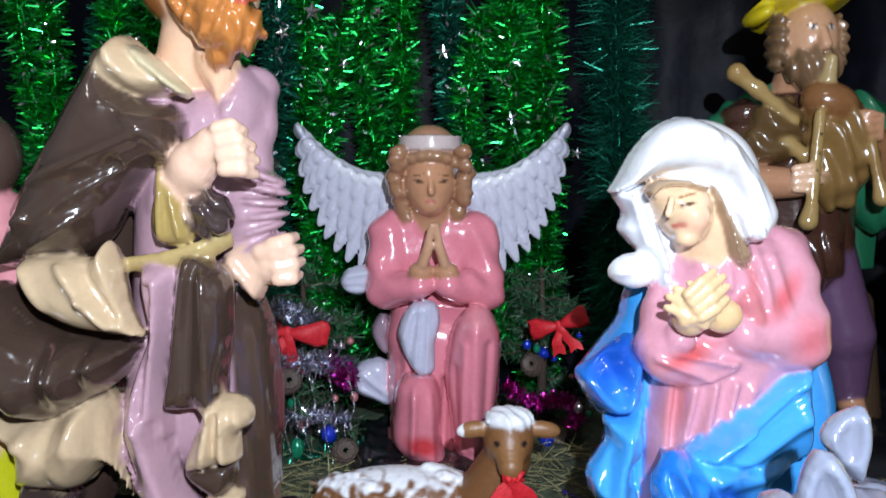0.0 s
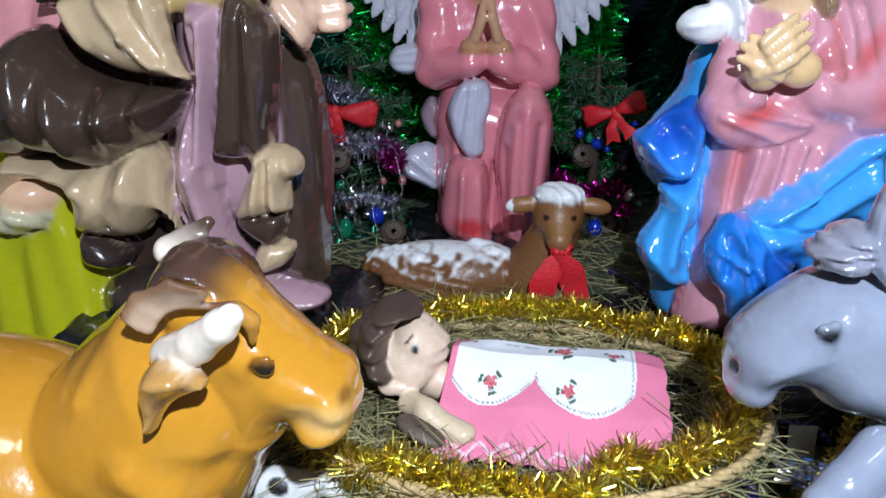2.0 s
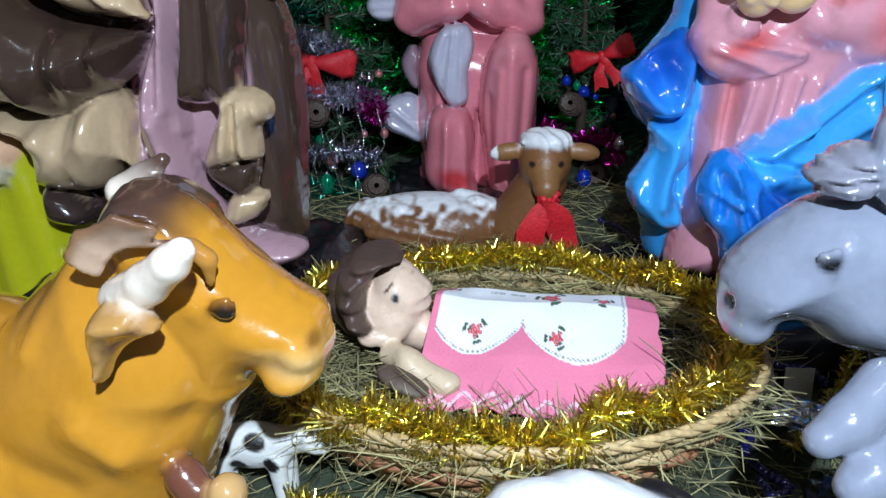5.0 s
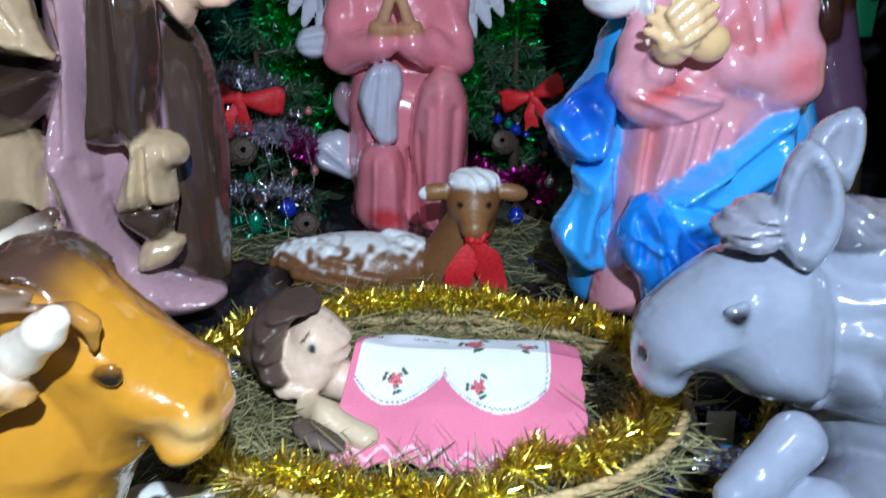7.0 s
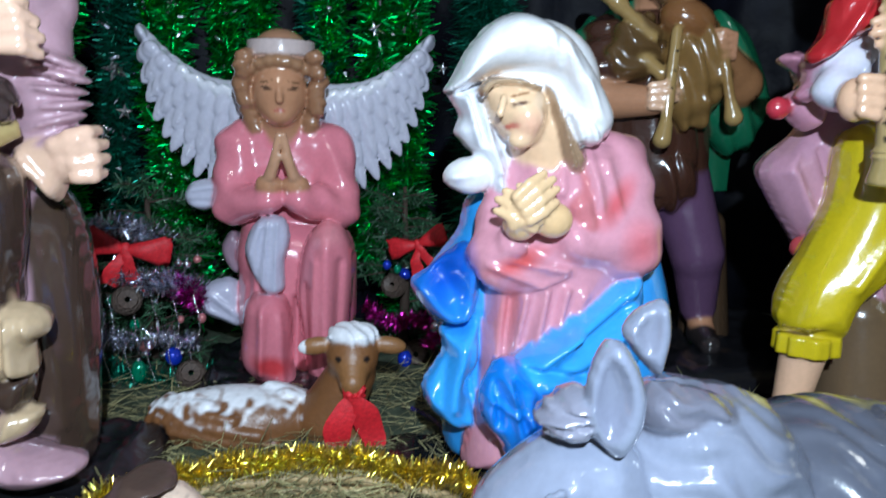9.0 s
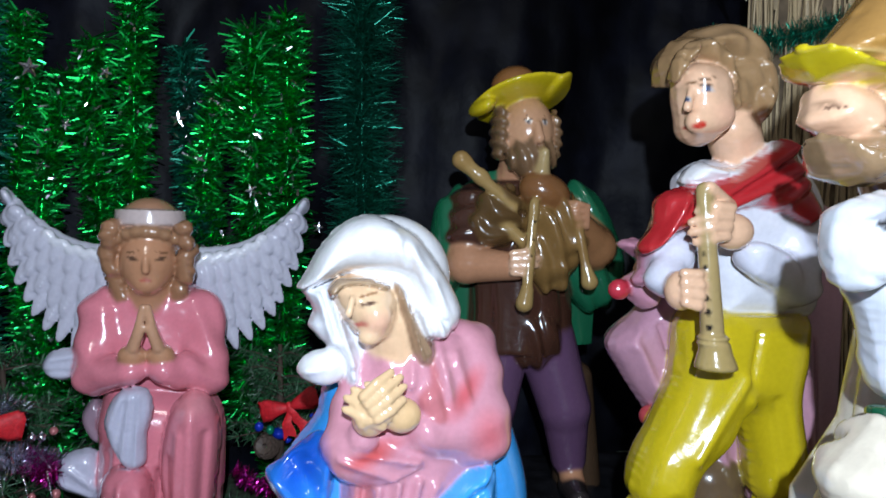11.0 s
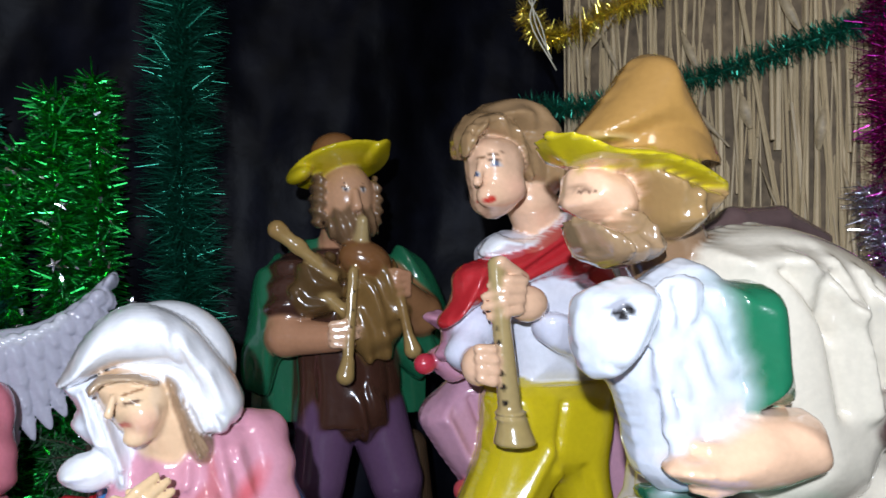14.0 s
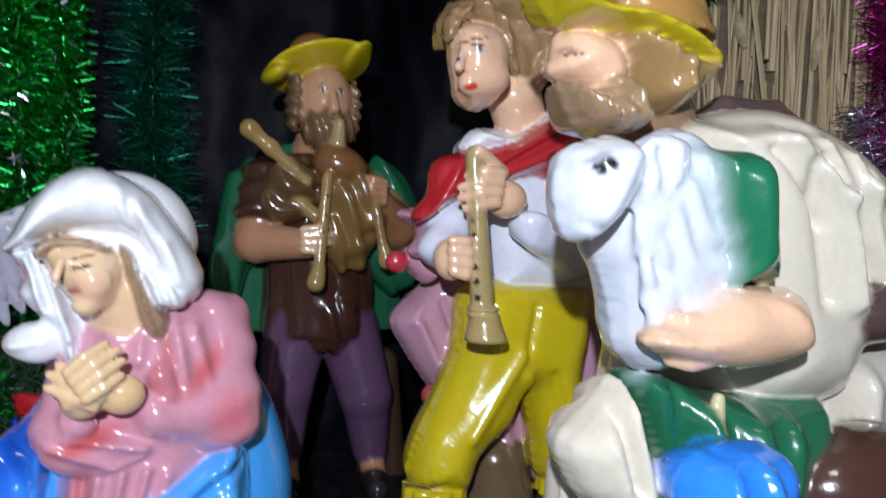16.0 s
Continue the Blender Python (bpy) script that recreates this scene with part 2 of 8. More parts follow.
        tot, num = np.zeros((len(cells), 3), np.float32), np.zeros(len(cells), np.float32)
        for k in corners:
            for ax in range(3):
                if k[ax] == 0:
                    q = list(k)
                    q[ax] = 1
                    v0, v1 = val[k], val[tuple(q)]
                    hit = (v0 < 0) != (v1 < 0)
                    s = np.where(hit, v0 / np.where(hit, v0 - v1, 1), 0)
                    p = np.tile(np.array(k, np.float32), (len(cells), 1))
                    p[:, ax] = s
                    tot += p * hit[:, None]
                    num += hit
        local = tot / num[:, None]
        verts = (cells + local) * self.res + self.lo
        near = np.round(local).astype(int)
        col = np.zeros((len(cells), 3), np.float32)
        for k in corners:
            w = np.prod(np.where(np.array(k) == 1, local, 1 - local), axis=1)
            col += self.c[tuple((cells + k).T)] * w[:, None]
        for c, r, paint, m, soft in self.spots:
            p = (verts - np.array(c)) @ m
            q = np.sqrt(((p / np.array(r)) ** 2).sum(1))
            w = np.clip((1 - q) / soft + 0.5, 0, 1)[:, None]
            col += (np.array(paint) - col) * w
        if finish is not None:
            col = finish(verts, col)
        quads = []
        for ax in range(3):
            u, v = (ax + 1) % 3, (ax + 2) % 3
            a = [slice(1, -1)] * 3
            b = [slice(1, -1)] * 3
            a[ax], b[ax] = slice(0, -1), slice(1, None)
            s0, s1 = ins[tuple(a)], ins[tuple(b)]
            for flip, hit in ((False, s0 & ~s1), (True, ~s0 & s1)):
                e = np.argwhere(hit)
                e[:, u] += 1
                e[:, v] += 1
                if not len(e):
                    continue
                ring = []
                for du, dv in ((1, 1), (0, 1), (0, 0), (1, 0)):
                    q = e.copy()
                    q[:, u] -= du
                    q[:, v] -= dv
                    ring.append(index[tuple(q.T)])
                quads.append(np.stack(ring[::-1] if flip else ring, 1))
        quads = np.concatenate(quads)
        quads = quads[(quads >= 0).all(1)]
        data = bpy.data.meshes.new(name)
        data.vertices.add(len(verts))
        data.vertices.foreach_set("co", (verts - np.array(base)).astype(np.float32).ravel())
        data.loops.add(quads.size)
        data.loops.foreach_set("vertex_index", quads.ravel().astype(np.int32))
        data.polygons.add(len(quads))
        data.polygons.foreach_set("loop_start", np.arange(0, quads.size, 4, dtype=np.int32))
        data.polygons.foreach_set("use_smooth", np.ones(len(quads), bool))
        data.update(calc_edges=True)
        data.validate()
        layer = data.color_attributes.new("paint", "FLOAT_COLOR", "POINT")
        rgba = np.ones((len(verts), 4), np.float32)
        rgba[:, :3] = np.clip(col, 0, 1)
        layer.data.foreach_set("color", rgba.ravel())
        data.materials.append(mat)
        ob = new(name, data)
        ob.location = base
        ob.rotation_euler = [radians(a) for a in turn]
        return tagged(ob, label, category, group)


def strips(name, roots, ways, length, width, mat, parent=None, bend=0.3, seed=1, label=""):
    """Many thin foil strips or blades: one quad pair each, from roots along ways, bending a little."""
    rng = np.random.default_rng(seed)
    n = len(roots)
    ways = ways / (np.linalg.norm(ways, axis=1, keepdims=True) + 1e-9)
    side = np.cross(ways, rng.normal(size=(n, 3)))
    side /= np.linalg.norm(side, axis=1, keepdims=True) + 1e-9
    up = np.cross(side, ways)
    ln = length * rng.uniform(0.6, 1.15, (n, 1))
    w = side * (width * rng.uniform(0.6, 1.2, (n, 1)) / 2)
    mid = roots + ways * ln * 0.55 + up * ln * bend * 0.25
    tip = roots + ways * ln + up * ln * bend * rng.uniform(-1, 1, (n, 1))
    v = np.stack([roots - w, roots + w, mid + w, mid - w, tip + w * 0.5, tip - w * 0.5], 1).reshape(-1, 3)
    i = np.arange(n)[:, None] * 6
    f = np.concatenate([i + [0, 1, 2, 3], i + [3, 2, 4, 5]])
    ob = mesh_object(name, v, f, mat, parent)
    if label:
        ob["label"] = label
    return ob


def along(pts, n, rng, closed=False):
    """n places spread along a smooth polyline, with its direction there."""
    pts = np.array(pts, float)
    if closed:
        pts = np.vstack([pts, pts[:1]])
    seg = np.linalg.norm(np.diff(pts, axis=0), axis=1)
    cum = np.concatenate([[0], np.cumsum(seg)])
    s = np.sort(rng.uniform(0, cum[-1], n))
    p = np.stack([np.interp(s, cum, pts[:, i]) for i in range(3)], 1)
    j = np.clip(np.searchsorted(cum, s) - 1, 0, len(seg) - 1)
    return p, np.diff(pts, axis=0)[j] / seg[j][:, None]


def curve_points(ctrl, n):
    """Catmull-Rom through control points."""
    c = [np.array(p, float) for p in ctrl]
    c = [2 * c[0] - c[1]] + c + [2 * c[-1] - c[-2]]
    out = []
    for i in range(1, len(c) - 2):
        for t in np.linspace(0, 1, n, endpoint=False):
            a, b, d, e = c[i - 1], c[i], c[i + 1], c[i + 2]
            out.append(0.5 * (2 * b + (d - a) * t + (2 * a - 5 * b + 4 * d - e) * t * t + (3 * b - a - 3 * d + e) * t ** 3))
    out.append(c[-2])
    return out


def tube(name, pts, radius, mat, parent=None, sides=6, closed=False, label="", smooth=True):
    pts = [np.array(p, float) for p in pts]
    n = len(pts)
    radii = radius if isinstance(radius, (list, tuple)) else [radius] * n
    verts, faces = [], []
    up = np.array((0.13, 0.21, 1.0))
    for i, p in enumerate(pts):
        a, b = (pts[i - 1], pts[(i + 1) % n]) if closed else (pts[max(i - 1, 0)], pts[min(i + 1, n - 1)])
        d = (b - a) / (np.linalg.norm(b - a) + 1e-9)
        s = np.cross(d, up if abs(d[2]) < 0.9 else (1, 0.1, 0))
        s /= np.linalg.norm(s)
        t = np.cross(s, d)
        for j in range(sides):
            g = 2 * math.pi * j / sides
            verts.append(p + radii[i] * (math.cos(g) * s + math.sin(g) * t))
    for i in range(n if closed else n - 1):
        k = (i + 1) % n
        for j in range(sides):
            m = (j + 1) % sides
            faces.append((i * sides + j, i * sides + m, k * sides + m, k * sides + j))
    if not closed:
        faces.append(tuple(range(sides))[::-1])
        faces.append(tuple(range((n - 1) * sides, n * sides)))
    ob = mesh_object(name, verts, faces, mat, parent, smooth)
    if label:
        ob["label"] = label
    return ob


def garland(name, ctrl, radius, n, mat, label, seed, width=0.0018, closed=False, group="", lean=0.5, bend=0.4, glints=0):
    """A tinsel garland: a twisted core with thousands of foil strips round it."""
    rng = np.random.default_rng(seed)
    pts = curve_points(ctrl, 10)
    thing = empty(name, pts[0], label, "tinsel garland", group)
    pts = [p - np.array(ctrl[0], float) for p in pts]
    tube("core", pts, 0.0022, mat, thing, 5, closed)
    p, d = along(pts, n, rng, closed)
    w = rng.normal(size=(n, 3))
    w -= d * (w * d).sum(1, keepdims=True)
    w /= np.linalg.norm(w, axis=1, keepdims=True)
    ob = strips("foil", p, w + d * rng.uniform(-lean, lean, (n, 1)), radius, width, mat, thing, bend, seed)
    ob["kind"] = "stuff"
    # silver strips added among the foil stand in for its white highlights
    if glints:
        j = rng.integers(0, n, glints)
        ob = strips("glint", p[j] + w[j] * radius * 0.5, rng.normal(size=(glints, 3)), radius * 0.4, width * 1.2, SILVER_TINSEL, thing, bend, seed + 500)
        ob["kind"] = "stuff"
    return thing

# ---- the setting ----
def ground_height(x, y):
    s = min(max((y - 0.62) / 0.4, 0), 1)
    h = 0.07 * s * s * (3 - 2 * s)
    return h + 0.006 * noise.noise((x * 9, y * 9, 3)) + 0.012 * noise.noise((x * 3, y * 3, 8))


def sheet(name, us, vs, f, mat, label, category="", kind="structure"):
    verts = [f(u, v) for v in vs for u in us]
    w = len(us)
    faces = [(j * w + i, j * w + i + 1, (j + 1) * w + i + 1, (j + 1) * w + i) for j in range(len(vs) - 1) for i in range(w - 1)]
    return tagged(mesh_object(name, verts, faces, mat, smooth=True), label, category, kind=kind)


sheet("ground", np.linspace(-1.6, 2.2, 150), np.linspace(-0.4, 1.9, 100), lambda x, y: (x, y, ground_height(x, y)), GROUND,
      "dark green cloth strewn with hay under the figures", "ground")


tagged(mesh_object("platform_front", [(-1.6, -0.43, -0.35), (2.2, -0.43, -0.35), (2.2, -0.40, -0.35), (-1.6, -0.40, -0.35), (-1.6, -0.43, 0.012), (2.2, -0.43, 0.012), (2.2, -0.40, 0.012), (-1.6, -0.40, 0.012)],
                   [(3, 2, 1, 0), (4, 5, 6, 7), (0, 1, 5, 4), (1, 2, 6, 5), (2, 3, 7, 6), (3, 0, 4, 7)], GROUND), "plain dark cloth front of the crib platform", "platform", kind="structure")


def drape(x, z):
    fold = 0.03 * math.sin(13 * x + 2.2 * math.sin(2.3 * z)) + 0.022 * noise.noise((x * 5, z * 2.6, 1)) + 0.012 * noise.noise((x * 17, z * 9, 4))
    return (x, 1.74 + fold, z)


sheet("backdrop", np.linspace(-1.6, 1.7, 190), np.linspace(0.0, 2.0, 110), drape, BACKDROP, "dark blue-black crumpled sheeting hung behind the crib", "backdrop")


def room_wall(name, a, b, label, mat=HALL_WALL, high=2.6):
    a, b = Vector(a), Vector(b)
    n = Vector((-(b - a).y, (b - a).x)).normalized() * 0.1
    c = [a, b, b + n, a + n]
    verts = [(p.x, p.y, 0.0) for p in c] + [(p.x, p.y, high) for p in c]
    faces = [(3, 2, 1, 0), (4, 5, 6, 7)] + [(i, (i + 1) % 4, 4 + (i + 1) % 4, 4 + i) for i in range(4)]
    tagged(mesh_object(name, verts, faces, mat), label, "wall", kind="structure")


room_wall("wall_north", (2.4, 1.95), (-1.9, 1.95), "plain dim plaster wall behind the crib")
room_wall("wall_west", (-1.9, 1.95), (-1.9, -3.0), "plain dim plaster wall of the hall")
room_wall("wall_south", (-1.9, -3.0), (2.4, -3.0), "plain dim plaster wall of the hall")
room_wall("wall_east", (2.4, -3.0), (2.4, 1.95), "plain dim plaster wall of the hall")
tagged(mesh_object("ceiling", [(-2, -3.1, 2.6), (2.5, -3.1, 2.6), (2.5, 2.05, 2.6), (-2, 2.05, 2.6), (-2, -3.1, 2.7), (2.5, -3.1, 2.7), (2.5, 2.05, 2.7), (-2, 2.05, 2.7)],
                   [(3, 2, 1, 0), (4, 5, 6, 7), (0, 1, 5, 4), (1, 2, 6, 5), (2, 3, 7, 6), (3, 0, 4, 7)], HALL_WALL), "plain dim plaster ceiling", "ceiling", kind="structure")
tagged(mesh_object("floor", [(-2, -3.1, -0.35), (2.5, -3.1, -0.35), (2.5, 2.05, -0.35), (-2, 2.05, -0.35)], [(0, 1, 2, 3)], HALL_WALL), "plain dim hall floor below the crib", "floor", kind="structure")


def step(name, x0, x1, y0, y1, top, seed, label):
    """A box hidden under crumpled black sheeting."""
    nx, ny = 44, 30
    verts, faces = [], []
    for j in range(ny + 1):
        for i in range(nx + 1):
            u, v = i / nx, j / ny
            e = min(u, 1 - u, v * 1.0 + 0.0, 1 - v) * 7
            s = min(e, 1)
            x, y = x0 + (x1 - x0) * u, y0 + (y1 - y0) * v
            g = ground_height(x, y) - 0.01
            crease = 0.016 * abs(noise.noise((x * 14, y * 14, seed))) + 0.008 * noise.noise((x * 33, y * 33, seed))
            verts.append((x + 0.01 * noise.noise((x * 9, y * 9, seed + 5)), y, g + (top - g) * s ** 0.5 + crease * (1 if s > 0.1 else 0) - (0.012 if s > 0.9 else 0)))
    for j in range(ny):
        for i in range(nx):
            a = j * (nx + 1) + i
            faces.append((a, a + 1, a + nx + 2, a + nx + 1))
    return tagged(mesh_object(name, verts, faces, BLACK_SHEET, smooth=True), label, "plastic sheet")


step("covered_step", 0.42, 1.06, 1.19, 1.68, 0.125, 2, "low step covered with crumpled black plastic sheeting")
step("covered_step", 0.53, 1.03, 0.86, 1.17, 0.115, 6, "low step covered with crumpled black plastic under a boy statue")
step("covered_step", -0.56, -0.15, 0.79, 1.12, 0.115, 8, "low step covered with crumpled black plastic under a statue")
step("covered_step", -0.17, 0.13, 1.21, 1.52, 0.10, 9, "low step covered with crumpled black plastic under an angel statue")
step("covered_step", 0.14, 0.50, 0.78, 1.10, 0.085, 12, "low step covered with crumpled black plastic under a kneeling statue")


# hay on the ground
def hay(name, n, spread, label, seed, size=0.07, mat=HAY):
    rng = np.random.default_rng(seed)
    p = np.array([spread(rng) for _ in range(n)])
    a = rng.uniform(0, 2 * math.pi, n)
    w = np.stack([np.cos(a), np.sin(a), rng.uniform(-0.08, 0.3, n)], 1)
    ob = strips(name, p, w, size, 0.0014, mat, None, 0.3, seed)
    return tagged(ob, label, "hay", kind="stuff")


def on_ground(rng):
    x, y = rng.uniform(-0.75, 0.75), rng.uniform(0.3, 1.35)
    return (x, y, ground_height(x, y) + rng.uniform(0.002, 0.014))


hay("scattered_hay", 7000, on_ground, "thin dry greenish hay scattered over dark green cloth", 3)

# reed screen on the right
WALL_A, WALL_B = Vector((1.11, 1.40, 0)), Vector((1.62, 0.62, 0))
ALONG = (WALL_B - WALL_A).normalized()
INTO = Vector((-ALONG.y, ALONG.x, 0))
reed_wall = tagged(empty("wall_reed", WALL_A, "screen of upright dry reeds and broken stalks", "wall"), kind="structure")
length = (WALL_B - WALL_A).length
# added dark sheet: its colour gives the shade in the reed gaps
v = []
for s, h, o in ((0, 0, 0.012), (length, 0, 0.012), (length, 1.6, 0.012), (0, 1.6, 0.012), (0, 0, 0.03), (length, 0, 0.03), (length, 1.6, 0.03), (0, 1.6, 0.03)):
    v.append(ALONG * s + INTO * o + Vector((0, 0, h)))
mesh_object("gap_shade_backing", v, [(0, 1, 2, 3), (7, 6, 5, 4), (0, 4, 5, 1), (1, 5, 6, 2), (2, 6, 7, 3), (3, 7, 4, 0)], REED_BACK, reed_wall)
rng = random.Random(5)
stalks = []
for kind in range(5):
    bm = bmesh.new()
    bmesh.ops.create_cone(bm, segments=6, radius1=1, radius2=0.75, depth=1, cap_ends=True)
    for vv in bm.verts:
        vv.co.x += 1.2 * (kind - 2) * 0.4 * (vv.co.z ** 2)
    data = bpy.data.meshes.new("reed")
    bm.to_mesh(data), bm.free()
    data.materials.append(REED)
    stalks.append(data)
for i in range(290):
    s = (i + rng.random()) / 290 * length
    ob = new("reed", stalks[i % 5])
    ob.parent = reed_wall
    tall = rng.uniform(0.5, 1.35) if rng.random() < 0.6 else rng.uniform(0.2, 0.5)
    r = rng.choice((0.002, 0.003, 0.004, 0.0065)) * rng.uniform(0.8, 1.2)
    base = rng.uniform(0.0, 1.5 - tall)
    place = ALONG * s - INTO * rng.uniform(-0.006, 0.014) + Vector((0, 0, base + tall / 2))
    ob.matrix_local = Matrix.Translation(place) @ Euler((rng.gauss(0, 0.03), rng.gauss(0, 0.07), rng.uniform(0, 6))).to_matrix().to_4x4() @ Matrix.Diagonal((r, r, tall, 1))
# broad dry leaves and splinters on the screen
for i in range(34):
    s, h = rng.uniform(0.05, length), rng.uniform(0.55, 1.3)
    bm = bmesh.new()
    ln, wd = rng.uniform(0.05, 0.15), rng.uniform(0.006, 0.02)
    rows = []
    for k in range(7):
        t = k / 6
        w = wd * math.sin(math.pi * min(t + 0.12, 1)) * 0.5
        c = Vector((0, -0.012 * math.sin(3 * t), ln * t))
        rows.append([bm.verts.new(c + Vector((-w, 0.002, 0))), bm.verts.new(c + Vector((0, -0.003, 0))), bm.verts.new(c + Vector((w, 0.002, 0)))])
    for a, b in zip(rows, rows[1:]):
        for k in range(2):
            bm.faces.new((a[k], a[k + 1], b[k + 1], b[k]))
    ob = part("dry_leaf", bm, REED, reed_wall, smooth=True)
    ob.matrix_local = Matrix.Translation(ALONG * s - INTO * 0.018 + Vector((0, 0, h))) @ Euler((0, rng.gauss(0, 0.5), math.atan2(ALONG.y, ALONG.x))).to_matrix().to_4x4()

# ---- paints ----
SKIN, SKIN_ROSY, SKIN_DARK = (0.72, 0.44, 0.28), (0.72, 0.46, 0.33), (0.45, 0.22, 0.12)
BROWN, TAN, MAUVE, GOLD = (0.05, 0.03, 0.022), (0.50, 0.36, 0.22), (0.40, 0.24, 0.28), (0.32, 0.22, 0.07)
PINK, ROSE, BLUE, SKY = (0.66, 0.20, 0.25), (0.58, 0.26, 0.32), (0.015, 0.14, 0.60), (0.05, 0.33, 0.80)
WHITE, LILAC, GREY, GREEN = (0.80, 0.80, 0.82), (0.48, 0.47, 0.58), (0.22, 0.24, 0.31), (0.012, 0.12, 0.055)
YELLOW, RED, OCHRE, PURPLE = (0.55, 0.42, 0.01), (0.42, 0.02, 0.025), (0.48, 0.21, 0.018), (0.11, 0.055, 0.11)
HAIR_FAIR, HAIR_RED, HAIR_BROWN, CREAM, INK = (0.30, 0.18, 0.085), (0.42, 0.15, 0.035), (0.075, 0.045, 0.035), (0.62, 0.55, 0.44), (0.01, 0.008, 0.008)
FROST = (0.75, 0.75, 0.78)


def face_marks(s, at, side, up, gap=0.016, size=1.0, brow=HAIR_BROWN, lips=(0.5, 0.04, 0.03), lowered=False):
    """Painted eyes, brows and lips of a statue; at is a point on the face between the eyes."""
    at, side, up = (np.array(v, float) for v in (at, side, up))
    for e in (-1, 1):
        c = at + side * gap * e * size
        if lowered:
            s.paint(c - up * 0.002 * size, np.array((0.009, 0.012, 0.0024)) * size, (0.10, 0.05, 0.03))
        else:
            s.paint(c, np.array((0.0075, 0.010, 0.0036)) * size, (0.55, 0.50, 0.46))
            s.paint(c, np.array((0.0034, 0.010, 0.0034)) * size, (0.02, 0.02, 0.03))
            s.paint(c + up * 0.0038 * size, np.array((0.009, 0.012, 0.0016)) * size, (0.06, 0.03, 0.02))
        s.paint(c + up * 0.011 * size, np.array((0.010, 0.014, 0.0014)) * size, brow)
    s.paint(at - up * 0.038 * size, np.array((0.0095, 0.014, 0.0036)) * size, lips)


def fingers(s, root, across, along, curl, col, gap=0.0115, length=0.042, r=0.0066, count=4):
    """Bent fingers side by side, of unlike lengths."""
    root, across, along, curl = (np.array(v, float) for v in (root, across, along, curl))
    for i in range(count):
        ln = length * (0.88, 1.0, 0.96, 0.78)[i % 4]
        a = root + across * gap * (i - (count - 1) / 2)
        b = a + along * ln * 0.55 + across * 0.0012 * (i - 1.5)
        c = b + (along * 0.45 + curl * 0.5) * ln
        s.chain([a, b, c], [r, r * 0.95, r * 0.72], col, 0.0014)


# standing bearded man in a brown cloak
s = Sculpt((-0.62, 0.74, 0.07), (-0.10, 1.10, 0.90), 0.0038)
# cloak behind and on the far side
s.puff([(-0.2531, 0.446), (-0.2253, 0.4169), (-0.2114, 0.3508), (-0.2077, 0.276), (-0.2128, 0.2), (-0.2123, 0.1937), (-0.2223, 0.1082), (-0.2627, 0.0955), (-0.3151, 0.1068), (-0.303, 0.2761), (-0.2905, 0.4098)], 0.975, 0.075, 0.060, (0.060, 0.036, 0.026), [(-0.2572, 0.4171, -0.2305, 0.172, 0.010, 0.006), (-0.2235, 0.389, -0.2087, 0.1868, 0.009, 0.006)])
s.puff([(-0.4144, 0.7349), (-0.4519, 0.6974), (-0.4917, 0.628), (-0.5403, 0.5468), (-0.5744, 0.4747), (-0.6257, 0.3789), (-0.6491, 0.2731), (-0.6439, 0.1488), (-0.5693, 0.133), (-0.4481, 0.1331), (-0.4065, 0.3485), (-0.3735, 0.5675)], 0.985, 0.070, 0.060, BROWN)
# tunic
s.puff([(-0.352, 0.7203), (-0.3081, 0.6876), (-0.2545, 0.6905), (-0.2337, 0.71), (-0.2143, 0.6923), (-0.2057, 0.6674), (-0.2155, 0.6146), (-0.2264, 0.5678), (-0.2479, 0.4999), (-0.2565, 0.4516), (-0.2449, 0.3886), (-0.2413, 0.2886), (-0.2917, 0.2257), (-0.4123, 0.2246), (-0.3963, 0.2888), (-0.3805, 0.3889), (-0.3741, 0.4728), (-0.3688, 0.5481), (-0.3563, 0.6352)], 0.935, 0.070, 0.065, MAUVE, [(-0.3152, 0.6645, -0.3272, 0.5494, 0.010, 0.004), (-0.2631, 0.683, -0.2522, 0.6325, 0.008, -0.006), (-0.2954, 0.6769, -0.3117, 0.6009, 0.006, 0.004)])
s.chain([(-0.2319, 0.945, 0.6794), (-0.2336, 0.925, 0.6013), (-0.2318, 0.91, 0.5414), (-0.2361, 0.905, 0.4949)], [0.034, 0.030, 0.028, 0.026], MAUVE, fold=0.002)
for i in range(6):
    s.ell((-0.214 + 0.004 * (i % 2) - 0.001 * i, 0.905, 0.585 - i * 0.017), (0.033, 0.034, 0.006), (0.44, 0.27, 0.31), (0, 24 - 10 * i, 0))
# fist of the far arm with its loose cuff
s.puff([(-0.2558, 0.4904), (-0.2368, 0.5068), (-0.2108, 0.5034), (-0.205, 0.4771), (-0.2071, 0.4519), (-0.2183, 0.4339), (-0.2375, 0.4506), (-0.2514, 0.4673)], 0.9, 0.026, 0.018, (0.62, 0.40, 0.28), [(-0.2468, 0.4841, -0.2186, 0.4443, 0.006, 0.005)])
s.ell((-0.1994, 0.895, 0.4811), (0.026, 0.026, 0.028), SKIN_ROSY)
fingers(s, (-0.192, 0.874, 0.4835), (0.15, 0, -1), (0.95, 0.25, 0.15), (-0.5, 0.9, 0), SKIN_ROSY, 0.0135, 0.036, 0.0088)
s.limb((-0.209, 0.876, 0.4944), (-0.1853, 0.872, 0.5012), 0.010, 0.008, SKIN_ROSY, 0.004)
